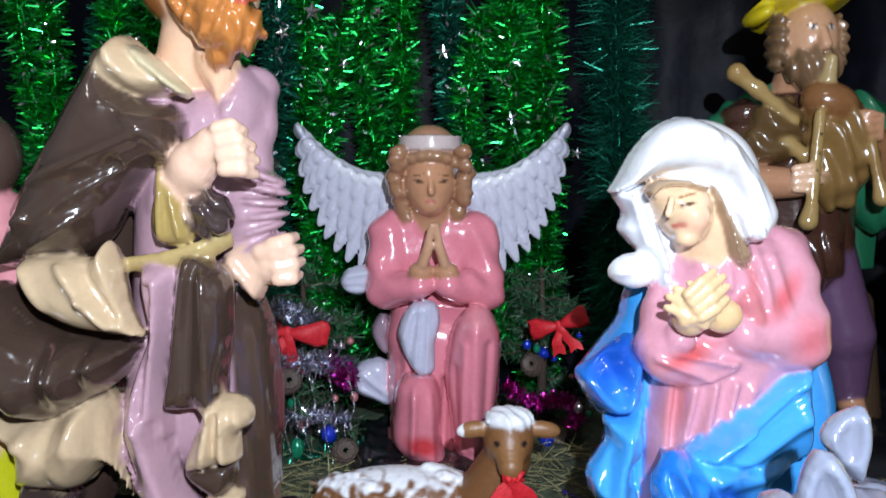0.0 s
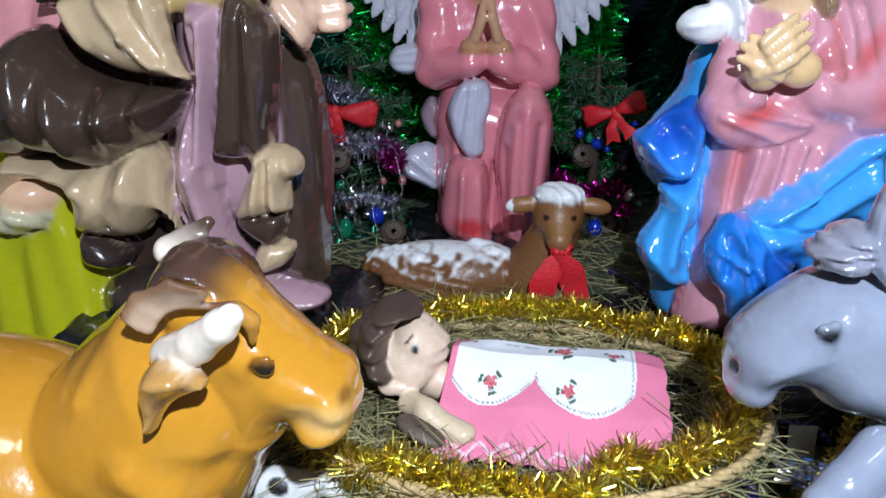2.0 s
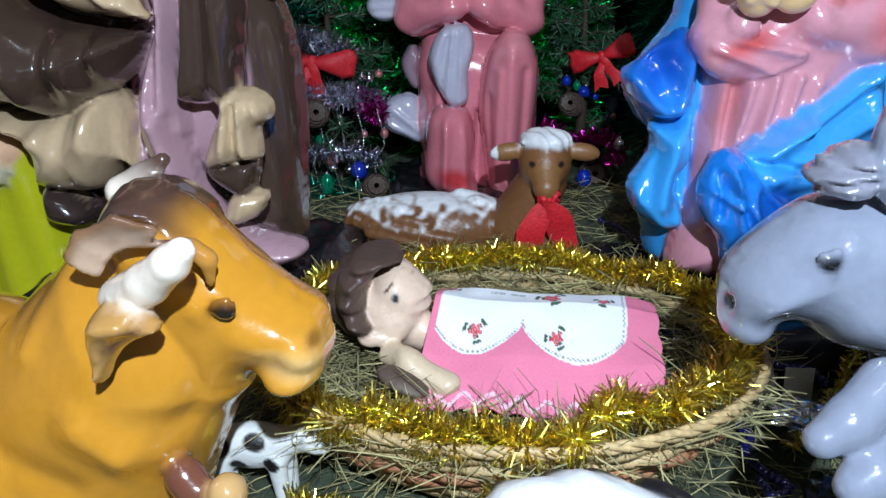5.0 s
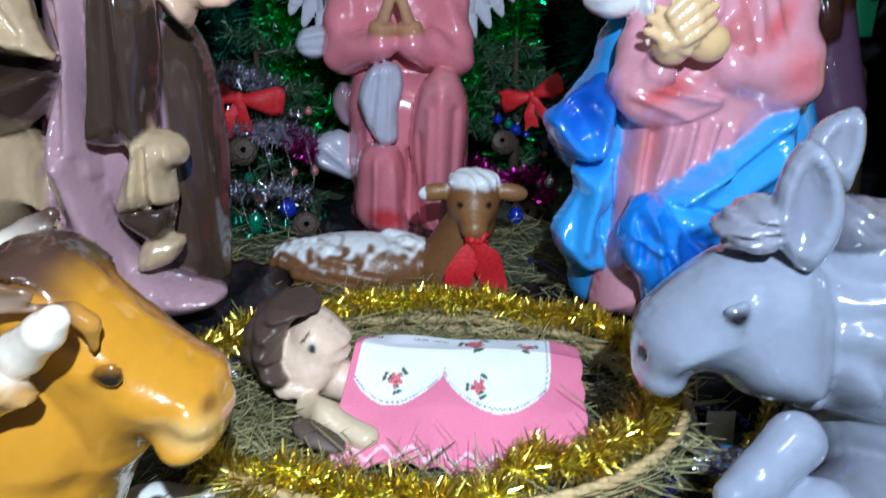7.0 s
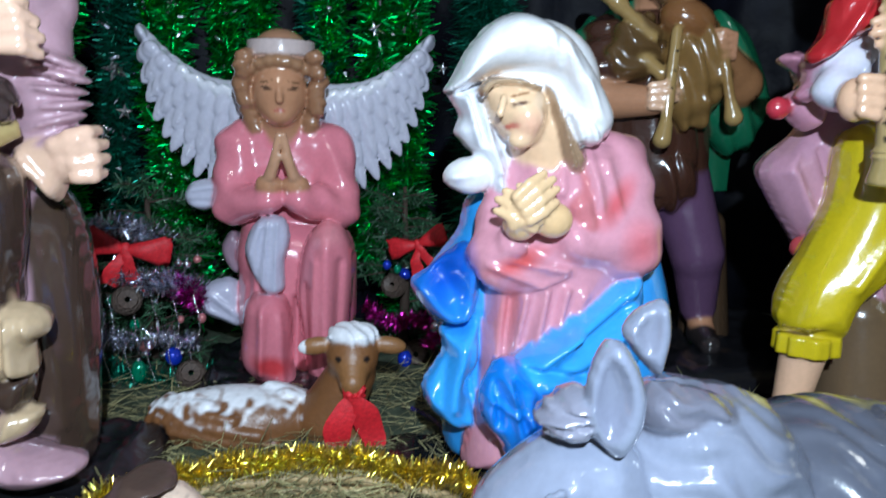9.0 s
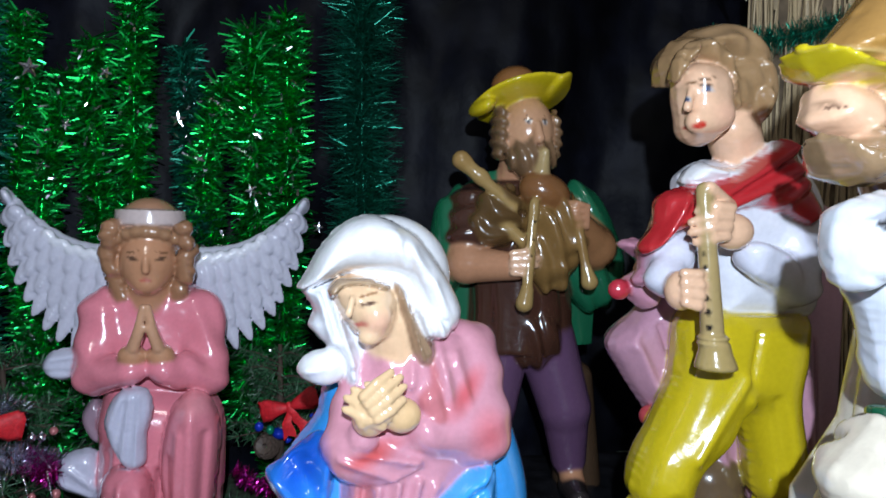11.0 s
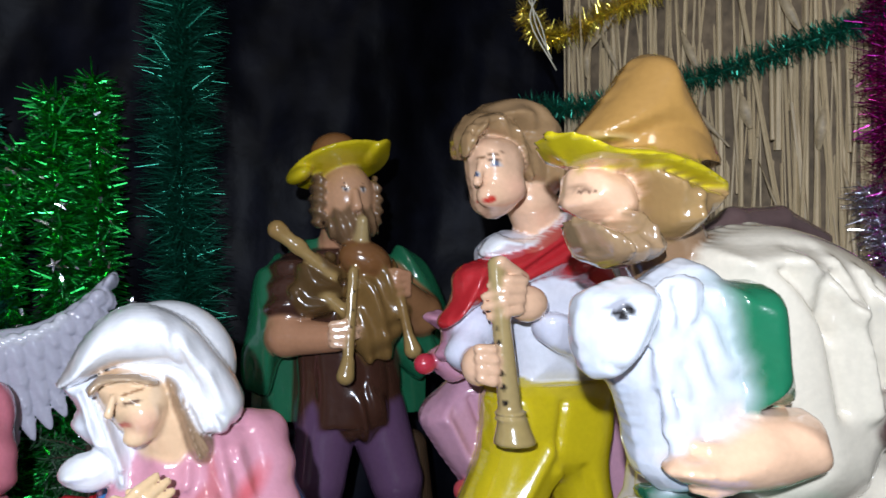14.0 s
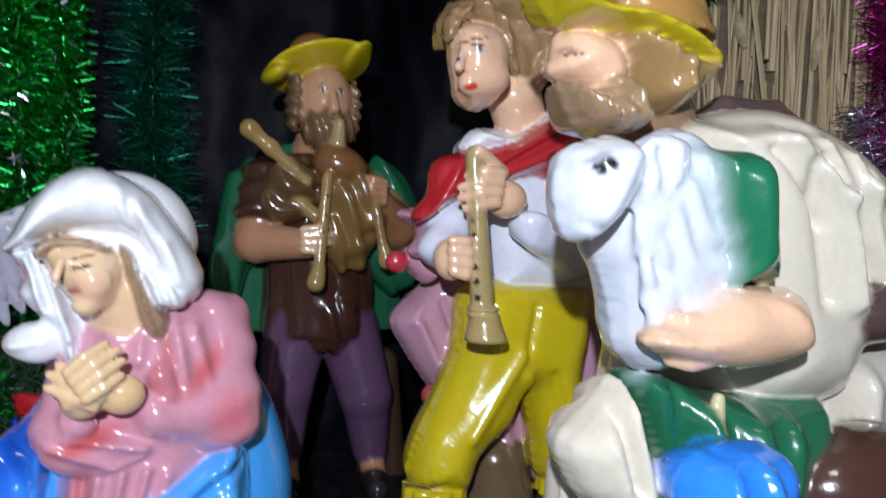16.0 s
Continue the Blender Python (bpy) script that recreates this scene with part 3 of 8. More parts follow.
# tunic fall between the cloak halves
s.puff([(-0.3351, 0.4834), (-0.2865, 0.4832), (-0.2969, 0.4203), (-0.3112, 0.3562), (-0.311, 0.2909), (-0.3136, 0.2747), (-0.2947, 0.2167), (-0.2566, 0.1769), (-0.1962, 0.1572), (-0.2075, 0.1361), (-0.2678, 0.128), (-0.323, 0.1691), (-0.369, 0.2551), (-0.3522, 0.2378), (-0.3641, 0.291), (-0.3582, 0.3303), (-0.3418, 0.3756), (-0.3326, 0.4076)], 0.865, 0.050, 0.040, MAUVE, [(-0.3275, 0.4715, -0.3466, 0.3058, 0.009, 0.007), (-0.3104, 0.4652, -0.3276, 0.3057, 0.009, 0.007), (-0.32, 0.459, -0.3352, 0.3188, 0.005, -0.008), (-0.3374, 0.2992, -0.2998, 0.1848, 0.009, 0.008), (-0.3123, 0.2927, -0.2438, 0.1584, 0.008, 0.007), (-0.3244, 0.3057, -0.2868, 0.185, 0.006, -0.009)])
# front fall of the cloak and its turned hems
s.puff([(-0.2902, 0.4876), (-0.2582, 0.4905), (-0.2358, 0.4658), (-0.2354, 0.4096), (-0.2436, 0.3589), (-0.2473, 0.3255), (-0.2808, 0.3204), (-0.3113, 0.3269), (-0.303, 0.3844)], 0.85, 0.042, 0.028, BROWN, [(-0.279, 0.4727, -0.304, 0.3314, 0.006, 0.006), (-0.2696, 0.4788, -0.2793, 0.3249, 0.008, -0.007), (-0.2564, 0.4726, -0.2541, 0.3281, 0.007, 0.007), (-0.2433, 0.4479, -0.2458, 0.3345, 0.005, 0.004)])
s.puff([(-0.2735, 0.3303), (-0.2516, 0.3392), (-0.225, 0.3358), (-0.2107, 0.3206), (-0.2142, 0.3069), (-0.2274, 0.2947), (-0.2262, 0.2659), (-0.2501, 0.2607), (-0.288, 0.254), (-0.2793, 0.2883), (-0.2678, 0.3155)], 0.838, 0.034, 0.022, TAN, [(-0.2546, 0.3281, -0.2644, 0.2614, 0.005, 0.006), (-0.2399, 0.3252, -0.2395, 0.2647, 0.005, 0.007), (-0.248, 0.3222, -0.2536, 0.2646, 0.004, -0.007), (-0.2247, 0.3282, -0.2208, 0.3045, 0.006, 0.006)])
s.puff([(-0.2934, 0.2489), (-0.2606, 0.2601), (-0.2343, 0.2597), (-0.244, 0.2215), (-0.2644, 0.2213)], 0.85, 0.030, 0.016, BROWN)
s.puff([(-0.2648, 0.2221), (-0.2266, 0.2231), (-0.2404, 0.1959), (-0.2767, 0.1867)], 0.845, 0.026, 0.014, TAN, [(-0.2502, 0.221, -0.2592, 0.1932, 0.004, 0.004)])
# near half of the cloak: tan underskirt, brown fall, turned tan lining
s.puff([(-0.5776, 0.3104), (-0.5304, 0.3118), (-0.4703, 0.3069), (-0.4085, 0.3308), (-0.3862, 0.3102), (-0.3777, 0.2548), (-0.3685, 0.1986), (-0.3912, 0.2471), (-0.4248, 0.2173), (-0.4698, 0.2154), (-0.4989, 0.2255), (-0.5043, 0.2697), (-0.5599, 0.2793), (-0.5906, 0.2339)], 0.89, 0.075, 0.060, TAN, [(-0.4643, 0.3165, -0.4799, 0.2769, 0.008, 0.0054), (-0.4127, 0.323, -0.4159, 0.2166, 0.012, 0.0072), (-0.3807, 0.323, -0.3748, 0.1963, 0.008, 0.0054), (-0.4391, 0.3099, -0.4511, 0.2233, 0.010, -0.0060), (-0.3939, 0.3165, -0.3939, 0.2031, 0.006, -0.0054), (-0.506, 0.3166, -0.5153, 0.2769, 0.010, 0.0048)])
s.puff([(-0.5569, 0.4271), (-0.5086, 0.4599), (-0.4655, 0.4202), (-0.427, 0.4056), (-0.3474, 0.3961), (-0.3524, 0.3747), (-0.3764, 0.3465), (-0.4041, 0.3248), (-0.4386, 0.3044), (-0.4654, 0.3017), (-0.4926, 0.3127), (-0.5256, 0.3182), (-0.5719, 0.3223)], 0.885, 0.092, 0.060, BROWN, [(-0.4749, 0.436, -0.467, 0.3284, 0.012, 0.010), (-0.4178, 0.4109, -0.4141, 0.3219, 0.012, 0.012), (-0.4426, 0.4109, -0.4423, 0.3219, 0.010, -0.009), (-0.3781, 0.4013, -0.3845, 0.3443, 0.010, 0.008), (-0.3965, 0.4045, -0.4007, 0.3347, 0.007, -0.007), (-0.5068, 0.4236, -0.5073, 0.3348, 0.012, 0.009)])
s.puff([(-0.4645, 0.4826), (-0.4552, 0.4935), (-0.4184, 0.4983), (-0.3822, 0.4933), (-0.3617, 0.5126), (-0.3499, 0.4859), (-0.3424, 0.4442), (-0.3326, 0.4194), (-0.3246, 0.4082), (-0.3595, 0.4107), (-0.4022, 0.4164), (-0.4338, 0.4308), (-0.4567, 0.4543)], 0.835, 0.034, 0.026, TAN, [(-0.4065, 0.4865, -0.3802, 0.4498, 0.007, 0.009), (-0.3802, 0.4498, -0.3574, 0.422, 0.006, 0.007), (-0.3868, 0.4925, -0.3508, 0.4312, 0.006, -0.008), (-0.4542, 0.4805, -0.4328, 0.4376, 0.008, 0.006), (-0.3622, 0.4984, -0.3389, 0.425, 0.006, 0.006)], slant=-0.15)
s.puff([(-0.3658, 0.717), (-0.3958, 0.6879), (-0.4253, 0.6386), (-0.4585, 0.5792), (-0.4915, 0.5109), (-0.499, 0.4799), (-0.4726, 0.485), (-0.4412, 0.4901), (-0.4108, 0.49), (-0.3858, 0.508), (-0.3548, 0.5578), (-0.3187, 0.5893), (-0.2891, 0.5955), (-0.282, 0.6286), (-0.2953, 0.6566), (-0.3369, 0.6704)], 0.88, 0.078, 0.048, BROWN, [(-0.3026, 0.5926, -0.4486, 0.4972, 0.007, 0.009), (-0.3142, 0.6028, -0.4522, 0.534, 0.008, 0.009), (-0.3119, 0.5878, -0.4055, 0.4971, 0.006, 0.008), (-0.3254, 0.6207, -0.4371, 0.5763, 0.008, 0.008), (-0.3534, 0.6592, -0.2825, 0.6353, 0.010, 0.007), (-0.3303, 0.6414, -0.2778, 0.6056, 0.008, 0.007), (-0.3286, 0.5578, -0.3742, 0.5062, 0.006, 0.006), (-0.3449, 0.5939, -0.4332, 0.5431, 0.006, -0.009)])
s.puff([(-0.3931, 0.6869), (-0.3762, 0.7187), (-0.3526, 0.7368), (-0.3273, 0.7172), (-0.3081, 0.6969), (-0.2877, 0.6765), (-0.3158, 0.6693), (-0.3411, 0.6681), (-0.3787, 0.6745)], 0.88, 0.062, 0.034, TAN, [(-0.3553, 0.7133, -0.3272, 0.6719, 0.008, 0.006), (-0.3307, 0.7219, -0.2847, 0.6746, 0.007, 0.006)])
s.puff([(-0.3405, 0.7223), (-0.3186, 0.7134), (-0.2936, 0.6909), (-0.2757, 0.6706), (-0.2868, 0.6671), (-0.3122, 0.6839), (-0.3296, 0.6987)], 0.86, 0.036, 0.014, (0.50, 0.42, 0.26))
s.puff([(-0.2797, 0.7326), (-0.2418, 0.7262), (-0.2334, 0.6952), (-0.254, 0.6577), (-0.268, 0.6766), (-0.2841, 0.7048)], 0.905, 0.034, 0.024, SKIN)
# scarf, belt and rosette
s.puff([(-0.3115, 0.5927), (-0.292, 0.5756), (-0.2792, 0.545), (-0.273, 0.5173), (-0.2827, 0.5068), (-0.3136, 0.5094), (-0.3202, 0.539), (-0.3138, 0.5696)], 0.848, 0.020, 0.014, GOLD, [(-0.3063, 0.5818, -0.3065, 0.5145, 0.004, 0.005), (-0.2946, 0.5696, -0.2848, 0.5144, 0.004, 0.005)])
s.chain([(-0.3679, 0.858, 0.4833), (-0.3073, 0.842, 0.4919), (-0.2693, 0.842, 0.5024), (-0.24, 0.855, 0.5157)], [0.006, 0.007, 0.007, 0.006], (0.40, 0.29, 0.12), 0.003)
s.chain([(-0.3541, 0.855, 0.4785), (-0.3014, 0.842, 0.485), (-0.2583, 0.846, 0.4957), (-0.2374, 0.858, 0.5071)], [0.005, 0.006, 0.006, 0.005], (0.30, 0.20, 0.08), 0.003)
s.ell((-0.2534, 0.84, 0.5417), (0.024, 0.018, 0.026), (0.045, 0.028, 0.026), rip=(1, 0, 1, 210, 0.004))
s.ell((-0.277, 0.842, 0.5417), (0.010, 0.010, 0.016), (0.50, 0.34, 0.24), (0, 20, 0))
# near hand on the breast
s.chain([(-0.2946, 0.855, 0.5692), (-0.2704, 0.838, 0.5926), (-0.2451, 0.828, 0.6145)], [0.024, 0.025, 0.021], SKIN_ROSY)
fingers(s, (-0.2327, 0.812, 0.6097), (-0.15, 0, 1), (0.85, 0.05, 0.10), (-0.2, 0.9, -0.4), SKIN_ROSY, 0.0140, 0.040, 0.0090)
s.limb((-0.255, 0.82, 0.6053), (-0.2361, 0.82, 0.6288), 0.012, 0.009, SKIN_ROSY, 0.004)
s.puff([(-0.4985, 0.2211), (-0.4656, 0.2145), (-0.4462, 0.1868), (-0.4631, 0.1688), (-0.4994, 0.179)], 0.9, 0.050, 0.020, (0.040, 0.025, 0.022))
s.limb((-0.291, 0.935, 0.718), (-0.276, 0.920, 0.768), 0.048, 0.046, SKIN)
s.ell((-0.269, 0.905, 0.808), (0.060, 0.062, 0.075), SKIN, (0, -12, 0))
s.ell((-0.304, 0.925, 0.823), (0.058, 0.068, 0.07), HAIR_RED, rip=(1, 0.4, 0.6, 230, 0.004))
s.ell((-0.286, 0.862, 0.788), (0.016, 0.016, 0.05), HAIR_RED, (0, -10, 0), rip=(1, 0.4, 0.6, 260, 0.003))
s.ell((-0.238, 0.862, 0.750), (0.044, 0.040, 0.036), HAIR_RED, (0, 28, 0), rip=(1, 0.3, 0.2, 330, 0.003), fold=0.002, pitch=240)
s.ell((-0.248, 0.868, 0.713), (0.016, 0.016, 0.014), HAIR_RED, (0, 10, 0), rip=(1, 0.3, 0.2, 330, 0.003))
s.ell((-0.224, 0.855, 0.790), (0.024, 0.022, 0.026), SKIN)
s.limb((-0.212, 0.848, 0.820), (-0.198, 0.842, 0.794), 0.007, 0.011, SKIN, 0.006)
s.ell((-0.212, 0.838, 0.776), (0.022, 0.012, 0.008), HAIR_RED, (0, 20, 0))
s.paint((-0.208, 0.832, 0.765), (0.012, 0.014, 0.004), (0.45, 0.08, 0.05))
s.paint((-0.229, 0.840, 0.816), (0.009, 0.016, 0.003), (0.08, 0.04, 0.03))
s.done("bearded_statue", (-0.32, 0.93, 0.10), LACQUER, "glossy painted statue of a standing bearded man in a brown cloak", "statue", "crib statues")

# kneeling angel
s = Sculpt((-0.36, 1.18, 0.05), (0.30, 1.60, 0.72), 0.0037)
for e in (-1, 1):
    # wings: rows of overlapping feathers hung from a curved leading edge
    base = np.array((-0.021, 1.47, 0.522))
    lead = curve_points([(0.03, 0, 0.036), (0.09, 0.012, 0.040), (0.15, 0.02, 0.056), (0.21, 0.03, 0.098), (0.262, 0.045, 0.152)], 10)
    tips = curve_points([(0.070, 0, -0.118), (0.118, 0.005, -0.128), (0.168, 0.01, -0.104), (0.208, 0.015, -0.056), (0.238, 0.02, 0.004), (0.256, 0.03, 0.070), (0.266, 0.045, 0.150)], 10)
    flip = np.array((e, 1, 1))
    for share, count, wd, off in ((1.0, 13, 0.0165, 0.0), (0.74, 12, 0.016, -0.008), (0.50, 11, 0.0155, -0.014), (0.28, 10, 0.015, -0.019)):
        for i in range(count):
            u = i / (count - 1) * 0.97
            r0, r1 = lead[int(u * (len(lead) - 1))], tips[int(u * (len(tips) - 1))]
            r1 = r0 + (r1 - r0) * share
            a, b = base + r0 * flip, base + r1 * flip
            m, d = (a + b) / 2 + (0, off, 0), b - a
            ln = np.linalg.norm(d)
            way = (0, -math.degrees(math.atan2(d[2], d[0])), 0)
            s.ell(m, (ln * 0.54 + 0.004, 0.0075, wd), (0.54, 0.53, 0.62), way, 0.0018, 0.003)
            s.limb(m - d * 0.3 - (0, 0.007, 0), m + d * 0.45 - (0, 0.006, 0), 0.0022, 0.0012, (0.60, 0.59, 0.68), 0.002)
    s.chain([base + p * flip for p in lead[::4]], [0.020, 0.020, 0.019, 0.017, 0.015, 0.013, 0.011, 0.009, 0.007, 0.006, 0.005][:len(lead[::4])], (0.60, 0.59, 0.68))
    for i in range(12):
        c = base + (lead[3 + i * 2] + np.array((0, -0.022, -0.004 + 0.006 * (i % 2)))) * flip
        s.ell(c, (0.012, 0.008, 0.009), (0.70, 0.70, 0.76), (0, -30 * e, 0), 0.002)
# robe
s.puff([(-0.0921, 0.5129), (-0.0506, 0.5281), (0.006, 0.5279), (0.0575, 0.5123), (0.0865, 0.4709), (0.0972, 0.4135), (0.1017, 0.3504), (0.0788, 0.3239), (0.0054, 0.3135), (-0.0785, 0.319), (-0.1096, 0.3456), (-0.1277, 0.4037), (-0.1246, 0.4716)], 1.415, 0.062, 0.060, PINK, fold=0.0018, pitch=70)
s.puff([(-0.072, 0.3536), (-0.1037, 0.2959), (-0.1013, 0.2375), (-0.1061, 0.1838), (-0.0972, 0.1352), (-0.1042, 0.0806), (-0.0855, 0.0476), (-0.0272, 0.0311), (0.0364, 0.0222), (0.0872, 0.0531), (0.1015, 0.1512), (0.1041, 0.2477), (0.0965, 0.3113), (0.0571, 0.3429)], 1.4, 0.076, 0.075, PINK, [(-0.0602, 0.2993, -0.0774, 0.0904, 0.010, 0.010), (-0.0841, 0.2375, -0.0915, 0.1117, 0.007, 0.008), (-0.0407, 0.2062, -0.0468, 0.0691, 0.008, 0.006), (0.005, 0.2165, -0.0005, 0.0584, 0.008, -0.012)])
s.puff([(0.011, 0.2921), (0.0268, 0.3348), (0.056, 0.3546), (0.0853, 0.3387), (0.0992, 0.2919), (0.0957, 0.2165), (0.0881, 0.1452), (0.0765, 0.0729), (0.0425, 0.0563), (0.0206, 0.0937), (0.0127, 0.1657), (0.005, 0.2267)], 1.318, 0.058, 0.046, PINK, [(0.0529, 0.3331, 0.0532, 0.1157, 0.012, 0.006), (0.0357, 0.2942, 0.0299, 0.1056, 0.006, 0.006), (0.0768, 0.2941, 0.0688, 0.1056, 0.007, -0.006), (0.0194, 0.2551, 0.0241, 0.1559, 0.005, -0.005)], lean=-0.05)
s.puff([(-0.0804, 0.2139), (-0.0579, 0.2338), (-0.0193, 0.2288), (-0.003, 0.1839), (-0.0051, 0.1235), (0.0045, 0.0778), (-0.0299, 0.0707), (-0.069, 0.088), (-0.0883, 0.1185), (-0.0847, 0.174)], 1.315, 0.052, 0.045, PINK, [(-0.0482, 0.2154, -0.052, 0.1052, 0.007, 0.008), (-0.0193, 0.2054, -0.015, 0.0951, 0.006, 0.006)])
s.paint((-0.0338, 1.26, 0.1171), (0.030, 0.08, 0.016), (0.55, 0.05, 0.06), (0, 20, 0), 0.9)
s.paint((0.0529, 1.28, 0.3423), (0.030, 0.08, 0.020), (0.72, 0.26, 0.30), (0, 0, 0), 1.0)
for side in (-1, 1):
    s.ell((-0.020 + side * 0.070, 1.395, 0.470), (0.034, 0.042, 0.046), PINK, fold=0.002)
s.chain([(-0.0996, 1.39, 0.4727), (-0.1003, 1.355, 0.3746), (-0.0411, 1.305, 0.3919)], [0.036, 0.036, 0.026], PINK, fold=0.0025, pitch=90)
s.chain([(0.0631, 1.39, 0.4722), (0.0739, 1.355, 0.3741), (0.0112, 1.305, 0.3917)], [0.036, 0.036, 0.026], PINK, fold=0.0025, pitch=90)
# pale lining and sash
s.puff([(-0.0503, 0.3605), (-0.0158, 0.3623), (-0.0044, 0.3311), (-0.0142, 0.287), (-0.0144, 0.2445), (-0.0358, 0.2326), (-0.0551, 0.2505), (-0.0759, 0.2999), (-0.0698, 0.3362)], 1.3, 0.020, 0.014, LILAC, [(-0.0522, 0.3511, -0.0671, 0.3023, 0.004, 0.0028), (-0.0378, 0.3559, -0.0482, 0.248, 0.004, 0.0033), (-0.0235, 0.3559, -0.0289, 0.2431, 0.004, 0.0033), (-0.0456, 0.3414, -0.0567, 0.2728, 0.003, -0.0028)])
s.puff([(-0.1847, 0.385), (-0.1742, 0.4074), (-0.1477, 0.4155), (-0.1052, 0.4235), (-0.0955, 0.397), (-0.1199, 0.3807), (-0.1445, 0.3644), (-0.1708, 0.3665)], 1.375, 0.022, 0.014, (0.50, 0.50, 0.60), [(-0.171, 0.3996, -0.1052, 0.4095, 0.005, 0.0033), (-0.1764, 0.3792, -0.1359, 0.3791, 0.004, -0.0028)])
s.puff([(-0.1679, 0.2072), (-0.1487, 0.2328), (-0.1091, 0.237), (-0.0929, 0.1964), (-0.0997, 0.1535), (-0.131, 0.1621), (-0.1622, 0.1772)], 1.4, 0.030, 0.020, LILAC, [(-0.1507, 0.2187, -0.0992, 0.1759, 0.006, 0.0039), (-0.1616, 0.192, -0.1098, 0.1652, 0.005, 0.0028)])
s.puff([(-0.1336, 0.2922), (-0.11, 0.3242), (-0.0936, 0.2867), (-0.1004, 0.2437), (-0.1214, 0.2546)], 1.42, 0.022, 0.014, (0.30, 0.20, 0.25))
# joined palms
for a, b, c in (((-0.0379, 1.3, 0.415), (-0.0268, 1.288, 0.452), (-0.0187, 1.276, 0.4956)), ((0.0055, 1.3, 0.4149), (-0.004, 1.288, 0.4519), (-0.0112, 1.276, 0.4956))):
    s.ell(a, (0.022, 0.020, 0.018), SKIN_DARK)
    for i in range(3):
        s.chain([np.array(a) + (0, -0.008 + 0.007 * i, 0.006), np.array(b) + (0, -0.010 + 0.009 * i, 0), np.array(c) + (0, -0.006 + 0.009 * i, -0.006 * i)], [0.011, 0.0085, 0.0055], SKIN_DARK if i else (0.50, 0.27, 0.16), 0.002)
s.limb((-0.0325, 1.282, 0.4288), (-0.0188, 1.272, 0.463), 0.007, 0.005, (0.50, 0.27, 0.16), 0.003)
s.limb((0.0026, 1.282, 0.4287), (-0.0095, 1.272, 0.463), 0.007, 0.005, (0.50, 0.27, 0.16), 0.003)
# head
s.limb((-0.0227, 1.39, 0.493), (-0.0223, 1.375, 0.5292), 0.040, 0.034, SKIN_DARK)
s.ell((-0.024, 1.385, 0.6093), (0.056, 0.060, 0.058), (0.42, 0.22, 0.13))
s.ell((-0.0238, 1.36, 0.5615), (0.045, 0.050, 0.056), SKIN_DARK)
s.ell((-0.0215, 1.335, 0.5259), (0.022, 0.022, 0.018), SKIN_DARK, k=0.012)
rng = random.Random(12)
HX = (-0.0228, 1.36, 0.5615)[0]
for side in (-1, 1):
    for i in range(11):
        t = i / 10
        c = (HX + side * (0.036 + 0.026 * math.sin(math.pi * (0.25 + 0.65 * t)) + rng.uniform(-0.004, 0.004)), 1.335 + 0.04 * t + rng.uniform(-0.008, 0.008), 0.618 - 0.118 * t)
        s.ell(c, (0.016, 0.018, 0.013), (0.30, 0.15, 0.08), (0, 40 * side * math.sin(i), 20), 0.003, rip=(0.6, 0.5, 1, 330, 0.0012))
for i in range(7):
    u = i / 6 * 2 - 1
    s.ell((HX + 0.042 * u, 1.322 + 0.020 * u * u, 0.612 - 0.012 * u * u), (0.012, 0.012, 0.010), (0.32, 0.17, 0.09), (0, 30 * u, 0), 0.003)
s.robe([(0.622, HX, 1.382, 0.058, 0.064, 0), (0.646, HX, 1.382, 0.056, 0.062, 0)], (0.52, 0.42, 0.40), 3, k=0.003)
s.limb((-0.0209, 1.311, 0.568), (-0.0199, 1.304, 0.5491), 0.004, 0.0065, SKIN_DARK, 0.007)
s.paint((-0.0419, 1.31, 0.5681), (0.010, 0.03, 0.0026), (0.10, 0.05, 0.03), (0, 6, 0))
s.paint((0.0021, 1.31, 0.5679), (0.010, 0.03, 0.0026), (0.10, 0.05, 0.03), (0, -6, 0))
s.paint((-0.0418, 1.31, 0.5785), (0.012, 0.03, 0.0016), (0.17, 0.08, 0.04), (0, -8, 0))
s.paint((0.0021, 1.31, 0.5784), (0.012, 0.03, 0.0016), (0.17, 0.08, 0.04), (0, 8, 0))
s.paint((-0.021, 1.31, 0.5337), (0.009, 0.03, 0.0030), (0.40, 0.10, 0.07))
s.done("angel_statue", (-0.02, 1.38, 0.08), LACQUER, "glossy painted kneeling angel statue with pink robe and white wings", "statue", "crib statues")

# kneeling woman in a white veil and blue cloak
s = Sculpt((0.12, 0.74, 0.05), (0.53, 1.10, 0.68), 0.003)
# cloak behind her
s.puff([(0.2463, 0.4411), (0.2292, 0.3928), (0.1985, 0.35), (0.1784, 0.3167), (0.1985, 0.2753), (0.2176, 0.256), (0.2131, 0.2211), (0.2063, 0.1899), (0.1972, 0.191), (0.2148, 0.1373), (0.2338, 0.0898), (0.3393, 0.0753), (0.4774, 0.1254), (0.5079, 0.1897), (0.5165, 0.2749), (0.4989, 0.3509), (0.4741, 0.4034), (0.427, 0.4699), (0.3319, 0.4922)], 1, 0.075, 0.07, SKY, [(0.2167, 0.3828, 0.2118, 0.2881, 0.010, 0.006), (0.2266, 0.2659, 0.2219, 0.1609, 0.012, 0.008), (0.2457, 0.3538, 0.2433, 0.1761, 0.008, 0.006)])
